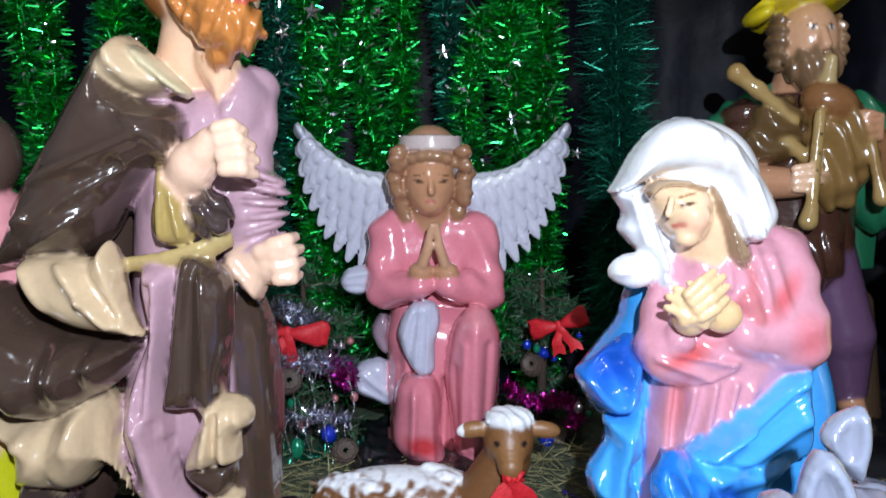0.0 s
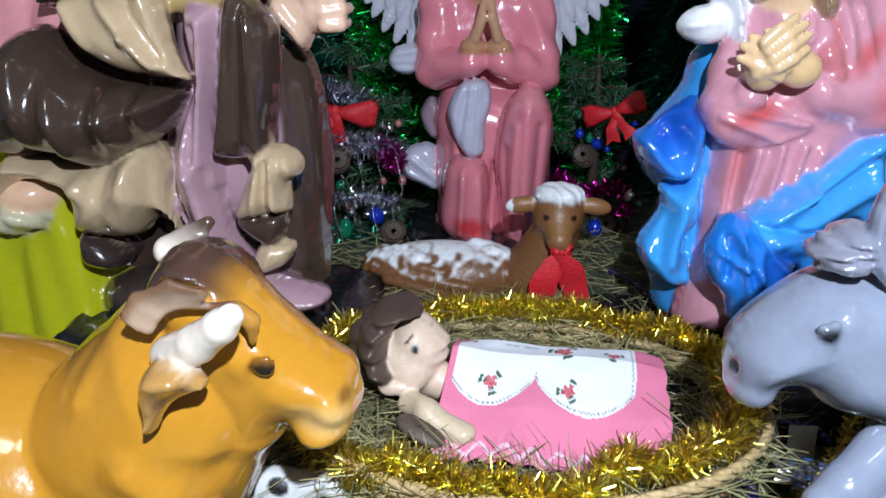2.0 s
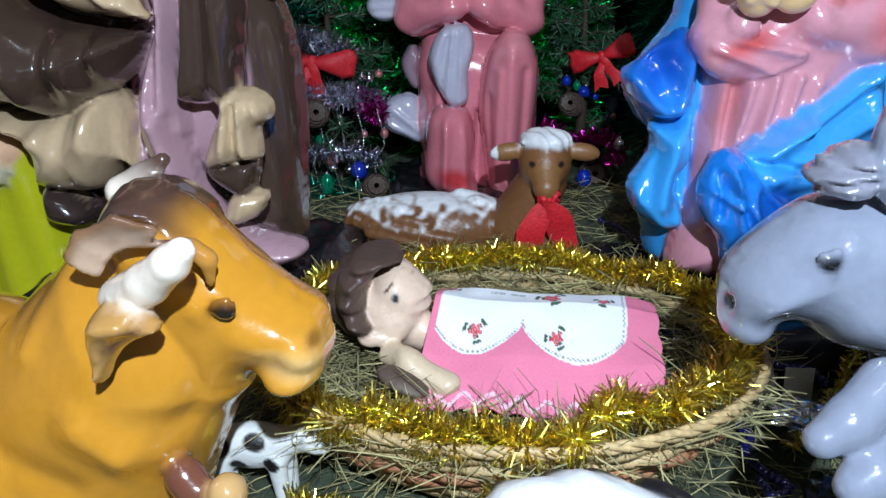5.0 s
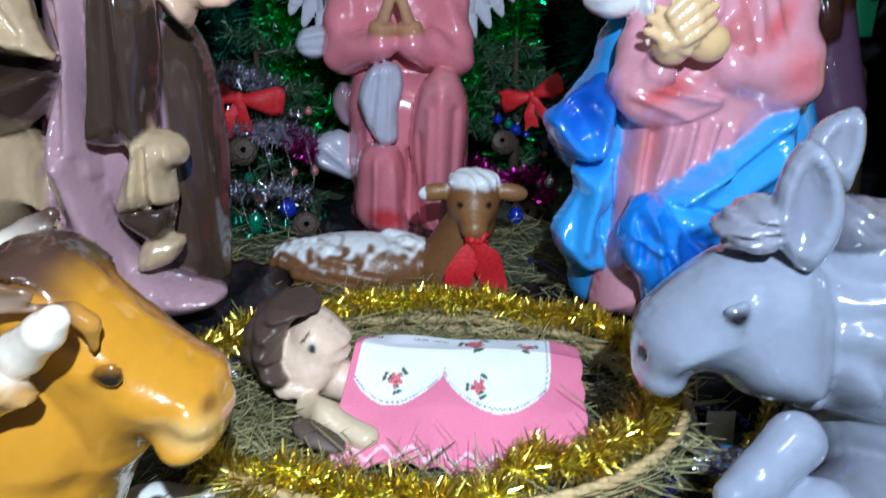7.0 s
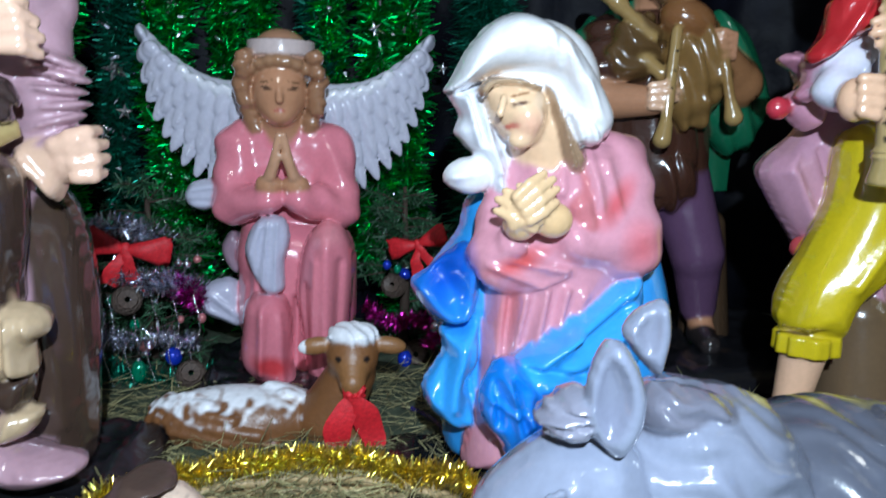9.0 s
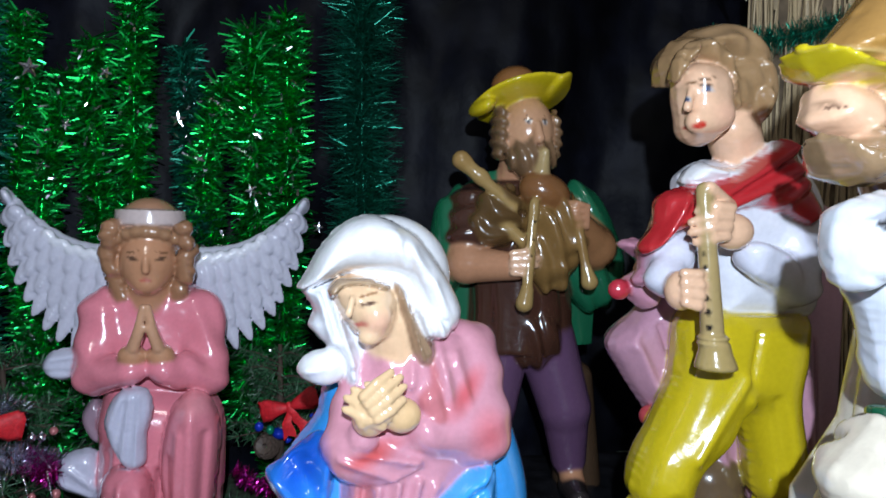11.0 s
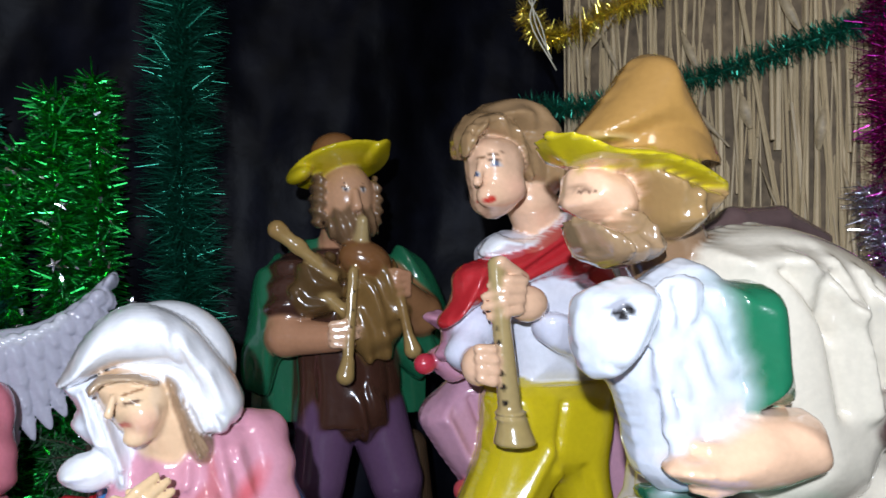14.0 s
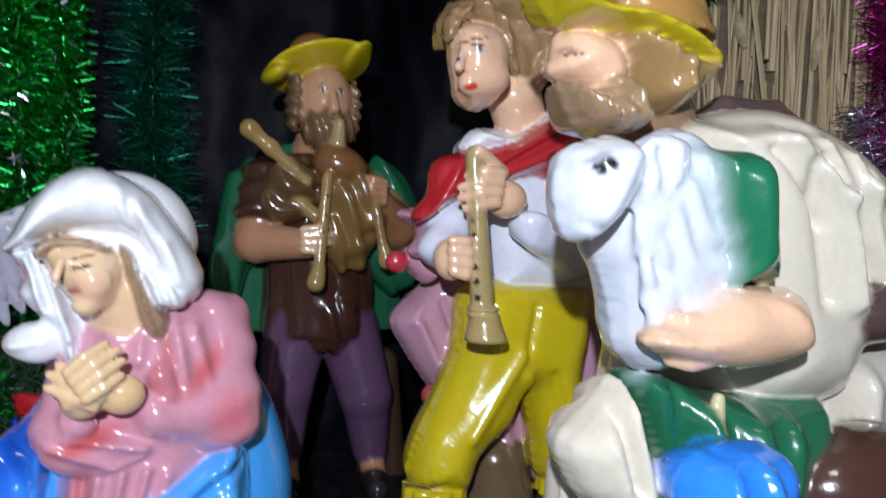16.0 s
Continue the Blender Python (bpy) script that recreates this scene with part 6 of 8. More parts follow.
s.puff([(-0.2344, 0.2969), (-0.2203, 0.3161), (-0.1969, 0.3276), (-0.1763, 0.3186), (-0.16, 0.3018), (-0.1452, 0.2846), (-0.1263, 0.268), (-0.1105, 0.2562), (-0.0997, 0.2491), (-0.0954, 0.2384), (-0.0978, 0.2233), (-0.1069, 0.2115), (-0.1197, 0.2047), (-0.1335, 0.2026), (-0.145, 0.204), (-0.156, 0.1905), (-0.1733, 0.1765), (-0.1969, 0.2114), (-0.2196, 0.2449)], 0.5, 0.044, 0.040, OCHRE, [(-0.1416, 0.2066, -0.1211, 0.2242, 0.010, -0.004), (-0.1644, 0.2644, -0.1432, 0.2727, 0.012, 0.004), (-0.138, 0.2488, -0.1049, 0.2413, 0.016, 0.003), (-0.1802, 0.3031, -0.1499, 0.2805, 0.012, 0.004)])
s.ell((-0.1182, 0.485, 0.207), (0.020, 0.030, 0.011), (0.54, 0.25, 0.03), (0, -10, 0), k=0.020)
s.ell((-0.1089, 0.485, 0.229), (0.016, 0.030, 0.013), (0.54, 0.26, 0.035), (0, 30, 0), k=0.014)
# poll, curls and horns
s.puff([(-0.2402, 0.3057), (-0.2278, 0.325), (-0.2101, 0.3327), (-0.1923, 0.3291), (-0.179, 0.318), (-0.1643, 0.301), (-0.1778, 0.2969), (-0.1915, 0.3064), (-0.2096, 0.31), (-0.2282, 0.2981), (-0.2389, 0.2901)], 0.505, 0.040, 0.022, OX_DARK, [(-0.2203, 0.3263, -0.1788, 0.308, 0.006, 0.005), (-0.2088, 0.3301, -0.1684, 0.3024, 0.005, 0.004)], kc=0.008)
for i in range(5):
    a = [np.array((-0.2004, 0.446, 0.2854)) + (r * math.cos(radians(q)), -0.002 * i, r * math.sin(radians(q))) for r, q in ((0.020 + 0.0042 * i, 165 - 4 * i), (0.022 + 0.0042 * i, 125), (0.025 + 0.0042 * i, 90), (0.028 + 0.0038 * i, 58))]
    s.chain(a, [0.0026, 0.0032, 0.003, 0.002], (0.50, 0.34, 0.24) if i < 4 else (0.22, 0.11, 0.05), 0.004)
s.chain([(-0.2041, 0.44, 0.2785), (-0.1802, 0.425, 0.2946), (-0.1611, 0.415, 0.3111), (-0.1537, 0.412, 0.3191)], [0.0135, 0.0125, 0.0105, 0.008], OX_HORN, 0.003)
s.chain([(-0.1911, 0.424, 0.2858), (-0.1884, 0.424, 0.2812)], [0.006, 0.005], (0.66, 0.50, 0.38), 0.003)
s.chain([(-0.2442, 0.545, 0.3118), (-0.2281, 0.545, 0.3225), (-0.2129, 0.545, 0.3351)], [0.0125, 0.0095, 0.005], OX_HORN, 0.005)
s.chain([(-0.1805, 0.448, 0.3089), (-0.1671, 0.445, 0.3102), (-0.1605, 0.446, 0.3045)], [0.003, 0.0035, 0.002], (0.16, 0.07, 0.04), 0.004)
s.chain([(-0.1624, 0.45, 0.3066), (-0.1545, 0.45, 0.2994), (-0.155, 0.452, 0.2837)], [0.006, 0.005, 0.003], (0.40, 0.18, 0.03), 0.006)
# ear hanging below the horn
s.puff([(-0.2148, 0.2736), (-0.2056, 0.2835), (-0.1889, 0.2845), (-0.1817, 0.2776), (-0.1735, 0.2698), (-0.1862, 0.2645), (-0.198, 0.2569), (-0.2057, 0.2463), (-0.2108, 0.2355), (-0.2148, 0.2404), (-0.2161, 0.2535), (-0.2172, 0.2627)], 0.42, 0.016, 0.012, (0.38, 0.20, 0.06), [(-0.2076, 0.2764, -0.1858, 0.2786, 0.006, 0.005), (-0.2038, 0.2472, -0.2132, 0.2413, 0.004, 0.004)])
s.puff([(-0.2026, 0.2637), (-0.1917, 0.2711), (-0.1782, 0.2756), (-0.1695, 0.2758), (-0.1812, 0.2699), (-0.1913, 0.2629), (-0.1982, 0.2519), (-0.2032, 0.2456), (-0.2039, 0.2536)], 0.402, 0.008, 0.007, (0.09, 0.035, 0.02), cut="dig")
# eye, nostril and mouth
s.ell((-0.1494, 0.452, 0.2654), (0.0082, 0.0050, 0.0058), (0.010, 0.007, 0.006), (0, 14, 0), k=0.002, kc=0.001)
s.chain([(-0.1614, 0.455, 0.2598), (-0.1547, 0.451, 0.2704), (-0.1458, 0.451, 0.2736), (-0.1419, 0.455, 0.2673)], [0.0012, 0.0016, 0.0016, 0.001], (0.30, 0.12, 0.015), 0.003)
s.ell((-0.0958, 0.466, 0.2398), (0.0052, 0.010, 0.0045), (0.10, 0.03, 0.01), (0, -30, 0), k=0.003, cut="dig")
# forelegs
s.limb((-0.24, 0.47, 0.045), (-0.20, 0.455, 0.03), 0.040, 0.026, OCHRE)
s.limb((-0.1884, 0.45, 0.1464), (-0.1766, 0.445, 0.132), 0.013, 0.013, (0.14, 0.05, 0.03), kc=0.010)
s.ell((-0.1566, 0.44, 0.1412), (0.013, 0.014, 0.013), (0.50, 0.30, 0.12), (0, 0, 0))
s.paint((-0.205, 0.50, 0.338), (0.045, 0.085, 0.025), (0.07, 0.035, 0.025), (0, 10, 0), 0.9)
s.paint((-0.1094, 0.45, 0.2226), (0.030, 0.04, 0.010), (0.66, 0.40, 0.14), (0, 8, 0), 1.0)
s.done("ox_statue", (-0.36, 0.52, 0.0), LACQUER, "glossy ochre ox statue with pale horns lying on straw", "statue", "crib animals")

# donkey
s = Sculpt((0.14, 0.40, 0.0), (0.76, 0.82, 0.44), 0.0033)
s.ell((0.53, 0.64, 0.14), (0.18, 0.13, 0.155), (0.13, 0.14, 0.18), fold=0.0016, pitch=190)
s.puff([(0.2876, 0.2846), (0.3161, 0.2985), (0.3417, 0.3279), (0.3843, 0.3261), (0.4475, 0.2997), (0.4956, 0.1887), (0.5027, 0.0523), (0.3946, 0.0466), (0.3692, 0.081), (0.3563, 0.1306), (0.352, 0.1571), (0.3024, 0.1777)], 0.61, 0.080, 0.070, GREY, [(0.3225, 0.2348, 0.3469, 0.2395, 0.010, 0.004), (0.3391, 0.2117, 0.3724, 0.1929, 0.012, 0.005), (0.3251, 0.1928, 0.3603, 0.1638, 0.010, -0.004)], fold=0.0026, pitch=170)
s.puff([(0.2666, 0.3041), (0.2472, 0.3019), (0.2287, 0.2913), (0.2105, 0.2763), (0.1942, 0.2589), (0.1849, 0.2426), (0.1842, 0.2234), (0.1919, 0.2102), (0.2058, 0.2038), (0.2219, 0.2085), (0.2428, 0.2076), (0.2657, 0.1914), (0.3004, 0.1844), (0.3277, 0.1986), (0.3253, 0.262), (0.2982, 0.3044)], 0.575, 0.052, 0.048, GREY, [(0.2191, 0.2195, 0.2585, 0.1991, 0.008, -0.003), (0.2312, 0.255, 0.209, 0.2374, 0.012, 0.003), (0.2519, 0.2809, 0.2336, 0.268, 0.010, 0.004), (0.2722, 0.2197, 0.3024, 0.2108, 0.018, 0.004)])
s.ell((0.2056, 0.572, 0.2087), (0.020, 0.030, 0.020), (0.27, 0.29, 0.37), (0, -25, 0), k=0.012)
s.ell((0.1854, 0.558, 0.2266), (0.005, 0.007, 0.006), INK, k=0.003, cut="dig")
s.paint((0.1834, 0.55, 0.2306), (0.004, 0.012, 0.005), INK)
s.limb((0.1981, 0.534, 0.212), (0.2319, 0.528, 0.2182), 0.0016, 0.0012, (0.12, 0.12, 0.16), 0.002, cut="dig")
s.ell((0.2369, 0.5215, 0.2714), (0.0066, 0.0044, 0.0050), (0.008, 0.008, 0.012), (0, 14, 0), k=0.002, kc=0.001)
s.chain([(0.2329, 0.534, 0.2606), (0.2319, 0.523, 0.2757), (0.2404, 0.523, 0.2782), (0.2512, 0.532, 0.2668)], [0.0022, 0.0026, 0.0026, 0.002], GREY, 0.004)
s.chain([(0.2345, 0.533, 0.2611), (0.2389, 0.524, 0.2627), (0.2507, 0.532, 0.2647)], [0.0025, 0.003, 0.0022], GREY, 0.004)
# ears
s.puff([(0.2589, 0.3336), (0.2603, 0.3549), (0.2657, 0.3738), (0.2748, 0.3861), (0.286, 0.3804), (0.2971, 0.3629), (0.3029, 0.3418), (0.3, 0.3182), (0.2859, 0.2987), (0.2745, 0.3051), (0.265, 0.3179)], 0.54, 0.020, 0.014, GREY)
s.puff([(0.2597, 0.3424), (0.2629, 0.3647), (0.2699, 0.3775), (0.2803, 0.3686), (0.2872, 0.3483), (0.284, 0.3274), (0.2749, 0.3149), (0.2662, 0.3234)], 0.52, 0.013, 0.012, (0.17, 0.18, 0.24), cut="dig", k=0.006)
s.puff([(0.3101, 0.3684), (0.3168, 0.3844), (0.3291, 0.3929), (0.3433, 0.3956), (0.3489, 0.3731), (0.3468, 0.3517), (0.3412, 0.3342), (0.3262, 0.3472)], 0.61, 0.018, 0.014, GREY)
s.puff([(0.3158, 0.3713), (0.3225, 0.3857), (0.333, 0.3911), (0.3369, 0.3736), (0.3331, 0.3548), (0.3248, 0.3547)], 0.592, 0.010, 0.010, (0.20, 0.21, 0.27), cut="dig", k=0.006)
# tuft of the mane
s.puff([(0.2268, 0.3192), (0.2311, 0.3258), (0.2354, 0.3282), (0.2332, 0.3339), (0.2431, 0.3348), (0.2463, 0.3404), (0.2631, 0.3445), (0.2703, 0.3245), (0.2664, 0.3072), (0.251, 0.3046), (0.2435, 0.3079), (0.2354, 0.3095), (0.2356, 0.3144)], 0.56, 0.026, 0.014, (0.20, 0.20, 0.25), [(0.2655, 0.3334, 0.2345, 0.3339, 0.003, 0.004), (0.2664, 0.3273, 0.2281, 0.3229, 0.003, 0.005), (0.2653, 0.3213, 0.2339, 0.3145, 0.003, 0.005), (0.2642, 0.3151, 0.2416, 0.3088, 0.003, 0.004), (0.2652, 0.3301, 0.2322, 0.3282, 0.002, -0.004), (0.2649, 0.3241, 0.231, 0.3185, 0.002, -0.004)])
s.puff([(0.3147, 0.3103), (0.3243, 0.3378), (0.3467, 0.3367), (0.3769, 0.3278), (0.3967, 0.3111), (0.3646, 0.3065), (0.3332, 0.2976)], 0.58, 0.028, 0.020, (0.15, 0.15, 0.19), fold=0.003, pitch=260)
s.chain([(0.2717, 0.49, 0.1967), (0.2442, 0.475, 0.1789), (0.2272, 0.47, 0.1693)], [0.020, 0.016, 0.013], GREY)
s.chain([(0.2865, 0.47, 0.157), (0.2576, 0.46, 0.1498), (0.2455, 0.455, 0.1442)], [0.022, 0.017, 0.014], GREY)
s.ell((0.42, 0.54, 0.07), (0.10, 0.09, 0.08), (0.2, 0.21, 0.27), fold=0.002, pitch=150)
s.paint((0.58, 0.62, 0.28), (0.17, 0.20, 0.11), (0.08, 0.085, 0.11), (0, 0, 0), 0.9)
s.done("donkey_statue", (0.46, 0.60, 0.0), LACQUER, "glossy grey donkey statue lying with its ears up", "statue", "crib animals")

# lying lamb with a frosted back and a red bow
s = Sculpt((-0.23, 1.02, 0.02), (0.20, 1.22, 0.26), 0.003)
LAMB = (0.17, 0.07, 0.025)
s.ell((-0.07, 1.13, 0.085), (0.125, 0.055, 0.052), LAMB, k=0.01)
for i in range(90):
    a, b = i * 2.399, (i % 10) / 10
    x = -0.185 + 0.24 * ((i * 0.618) % 1)
    th = radians(-75 + 190 * ((i * 0.377) % 1))
    prof = math.sqrt(max(1 - ((x + 0.07) / 0.125) ** 2, 0.05))
    y, z = 1.13 - 0.054 * prof * math.cos(th), 0.085 + 0.051 * prof * math.sin(th)
    s.ell((x, y, z), (0.013, 0.010, 0.010), LAMB, k=0.004)
s.limb((0.06, 1.12, 0.09), (0.095, 1.11, 0.16), 0.045, 0.036, LAMB)
s.limb((0.10, 1.10, 0.05), (0.12, 1.08, 0.03), 0.04, 0.03, LAMB)
s.ell((0.097, 1.10, 0.19), (0.037, 0.036, 0.04), (0.19, 0.08, 0.028))
s.limb((0.097, 1.085, 0.185), (0.097, 1.062, 0.165), 0.026, 0.019, (0.22, 0.10, 0.035))
for e in (-1, 1):
    s.ell((0.097 + e * 0.052, 1.105, 0.205), (0.026, 0.011, 0.013), (0.24, 0.11, 0.04), (0, 8 * e, 0), k=0.006)
    s.paint((0.097 + e * 0.020, 1.068, 0.196), (0.0045, 0.012, 0.004), INK)
s.ell((0.097, 1.105, 0.222), (0.036, 0.034, 0.016), FROST, rip=(1, 0.7, 0.2, 300, 0.002), k=0.006)


def frosted(v, col):
    grain = np.array([noise.noise((p[0] * 85, p[1] * 85, p[2] * 85)) for p in v])
    top = np.clip((v[:, 2] - 0.109) / 0.02 + grain * 1.6, 0, 1) * (v[:, 0] < 0.03)
    return col + (np.array(FROST) - col) * top[:, None]


s.done("lamb_statue", (-0.03, 1.13, 0.05), SATIN, "brown plaster lamb statue with a frosted white back", "statue", "crib animals", finish=frosted)

# statue in yellow and pink
s = Sculpt((-0.86, 0.86, 0.02), (-0.50, 1.16, 0.68), 0.005)
s.robe([(0.04, -0.64, 1.0, 0.12, 0.10, 0.07), (0.2, -0.65, 1.0, 0.105, 0.09, 0.07), (0.36, -0.66, 1.0, 0.085, 0.08, 0.04), (0.42, -0.66, 1.0, 0.08, 0.07, 0.02)], (0.42, 0.42, 0.01), 8)
s.robe([(0.38, -0.66, 1.01, 0.085, 0.075, 0.02), (0.52, -0.66, 1.01, 0.08, 0.07, 0.01), (0.56, -0.66, 1.01, 0.04, 0.04, 0)], (0.62, 0.25, 0.27), 8)
s.ell((-0.645, 0.93, 0.26), (0.045, 0.04, 0.03), SKIN)
s.ell((-0.66, 0.925, 0.235), (0.05, 0.045, 0.022), (0.5, 0.45, 0.3), rip=(1, 0, 1, 200, 0.003))
s.limb((-0.59, 0.99, 0.50), (-0.585, 0.95, 0.42), 0.04, 0.035, (0.62, 0.25, 0.27))
s.ell((-0.60, 0.93, 0.385), (0.03, 0.03, 0.03), SKIN)
s.ell((-0.66, 1.0, 0.605), (0.055, 0.055, 0.06), HAIR_BROWN)
s.ell((-0.53, 0.96, 0.12), (0.045, 0.05, 0.035), (0.04, 0.025, 0.022))
s.done("yellow_statue", (-0.65, 1.0, 0.05), LACQUER, "glossy painted statue in yellow-green robe and pink top", "statue", "crib statues").location = (-0.575, 0.965, 0.05)

# baby doll
s = Sculpt((-0.19, 0.64, 0.04), (0.20, 0.86, 0.20), 0.0025)
DOLL = (0.68, 0.50, 0.38)
s.ell((0.06, 0.745, 0.08), (0.13, 0.035, 0.022), DOLL)
s.chain([(-0.0821, 0.7, 0.1014), (-0.0605, 0.68, 0.1003), (-0.024, 0.66, 0.091)], [0.012, 0.015, 0.012], (0.62, 0.48, 0.33), fold=0.002)
s.limb((-0.0505, 0.735, 0.1097), (-0.0777, 0.745, 0.1173), 0.020, 0.024, DOLL)
s.ell((-0.1179, 0.768, 0.1321), (0.036, 0.044, 0.046), HAIR_BROWN, rip=(1, 0.8, 0.8, 190, 0.002), fold=0.002, pitch=220)
s.ell((-0.0874, 0.745, 0.1313), (0.036, 0.038, 0.036), DOLL, (0, -15, 0))
s.puff([(-0.1011, 0.1646), (-0.0883, 0.1782), (-0.0713, 0.1809), (-0.0591, 0.1727), (-0.0502, 0.1631), (-0.0418, 0.1534), (-0.0459, 0.1459), (-0.0425, 0.1378), (-0.0483, 0.1308), (-0.0507, 0.1193), (-0.0642, 0.1088), (-0.0846, 0.1019), (-0.1007, 0.1112), (-0.1067, 0.1365)], 0.745, 0.036, 0.026, DOLL)
s.puff([(-0.1361, 0.1454), (-0.1337, 0.1698), (-0.1193, 0.1927), (-0.098, 0.2036), (-0.0794, 0.2004), (-0.0687, 0.1901), (-0.0809, 0.1863), (-0.0899, 0.1814), (-0.0991, 0.1705), (-0.103, 0.1552), (-0.1002, 0.1399), (-0.0927, 0.1264), (-0.0988, 0.1149), (-0.1126, 0.1108), (-0.1269, 0.1238)], 0.735, 0.042, 0.022, HAIR_BROWN, [(-0.1133, 0.1898, -0.0802, 0.1951, 0.004, 0.004), (-0.1223, 0.1718, -0.0944, 0.1783, 0.004, 0.005), (-0.126, 0.1537, -0.1023, 0.1602, 0.004, 0.004), (-0.1213, 0.1322, -0.096, 0.1296, 0.004, 0.005), (-0.1136, 0.1809, -0.0858, 0.1891, 0.003, -0.004), (-0.1254, 0.1426, -0.104, 0.1431, 0.003, -0.004)], fold=0.0012, pitch=260)
s.puff([(-0.1131, 0.1167), (-0.1044, 0.1232), (-0.0904, 0.121), (-0.082, 0.1174), (-0.0879, 0.1085), (-0.1022, 0.1056), (-0.1106, 0.1092)], 0.708, 0.008, 0.006, DOLL)
s.ell((-0.0803, 0.715, 0.1222), (0.016, 0.010, 0.013), DOLL, k=0.010)
s.paint((-0.0756, 0.71, 0.1569), (0.0045, 0.03, 0.0055), (0.40, 0.36, 0.32))
s.paint((-0.0756, 0.71, 0.1563), (0.0032, 0.03, 0.0042), (0.03, 0.025, 0.025))
s.paint((-0.0591, 0.71, 0.1741), (0.0045, 0.03, 0.0032), (0.03, 0.025, 0.025), (0, 25, 0))
s.paint((-0.082, 0.71, 0.1659), (0.0070, 0.03, 0.0012), HAIR_BROWN, (0, -50, 0))
s.paint((-0.0628, 0.71, 0.1836), (0.0060, 0.03, 0.0012), HAIR_BROWN, (0, 30, 0))
s.paint((-0.0456, 0.71, 0.1471), (0.0050, 0.03, 0.0022), (0.55, 0.25, 0.20), (0, 30, 0))
s.done("baby_doll", (0.0, 0.75, 0.05), SATIN, "painted baby doll with brown hair lying in hay", "doll")

# ---- basket, blanket and garlands ----
BX, BY = 0.035, 0.745


def oval(z, ax, ay, n=160, wob=0.0, turns=0, shift=0.0, dz=0.0):
    return [(ax * math.cos(a) * (1 + wob * math.sin(turns * a + shift)), ay * math.sin(a) * (1 + wob * math.sin(turns * a + shift)), z + dz * math.cos(turns * a + shift)) for a in (2 * math.pi * i / n for i in range(n))]


basket = empty("wicker_basket", (BX, BY, 0.012), "oval woven wicker basket filled with hay", "basket")
for i in range(6):
    z, g = 0.008 + i * 0.0135, 0.74 + 0.24 * math.sin(math.pi / 2 * (i + 0.5) / 6)
    tube("weaver", oval(z, 0.245 * g, 0.195 * g, 240, 0.014, 22, math.pi * (i % 2)), 0.0065, WICKER_RED if i in (2, 3) else WICKER, basket, 6, True)
for i in range(44):
    a = 2 * math.pi * i / 44
    tube("stake", [(0.245 * g * math.cos(a), 0.195 * g * math.sin(a), z) for z, g in ((0.0, 0.75), (0.03, 0.88), (0.06, 0.96), (0.088, 1.0))], 0.003, WICKER, basket, 5)
for k in range(3):
    tube("rim_rod", oval(0.088, 0.25, 0.20, 200, 0.008, 26, k * 2.1, 0.003), 0.0036, WICKER, basket, 6, True)
bm = bmesh.new()
bmesh.ops.create_cone(bm, segments=48, radius1=1, radius2=1, depth=1, cap_ends=True)
bmesh.ops.transform(bm, matrix=Matrix.Translation((0, 0, 0.002)) @ Matrix.Diagonal((0.19, 0.15, 0.006, 1)), verts=bm.verts)
part("bottom", bm, WICKER, basket)


def in_basket(rng):
    a, r = rng.uniform(0, 2 * math.pi), math.sqrt(rng.uniform(0, 1))
    x, y = BX + 0.225 * r * math.cos(a), BY + 0.178 * r * math.sin(a)
    under = -0.05 < x < 0.20 and 0.62 < y < 0.83
    return (x, y, rng.uniform(0.02, 0.05) if under else rng.uniform(0.03, 0.09) + 0.012 * r)


hay("basket_hay", 5200, in_basket, "dry greenish hay filling the wicker basket", 8, 0.06)
bm = bmesh.new()
bmesh.ops.create_circle(bm, cap_ends=True, segments=40, radius=1)
bmesh.ops.transform(bm, matrix=Matrix.Translation((BX, BY, 0.062)) @ Matrix.Diagonal((0.215, 0.17, 1, 1)), verts=bm.verts)
tagged(part("hay_bed", bm, GROUND), "packed dark hay under the doll", "hay", kind="stuff")


def on_rim(rng):
    a = rng.uniform(0, 2 * math.pi)
    f = rng.uniform(0.93, 1.06)
    return (BX + 0.245 * f * math.cos(a), BY + 0.195 * f * math.sin(a), rng.uniform(0.07, 0.105))


hay("basket_hay", 800, on_rim, "loose hay straggling over the basket rim", 9, 0.06)


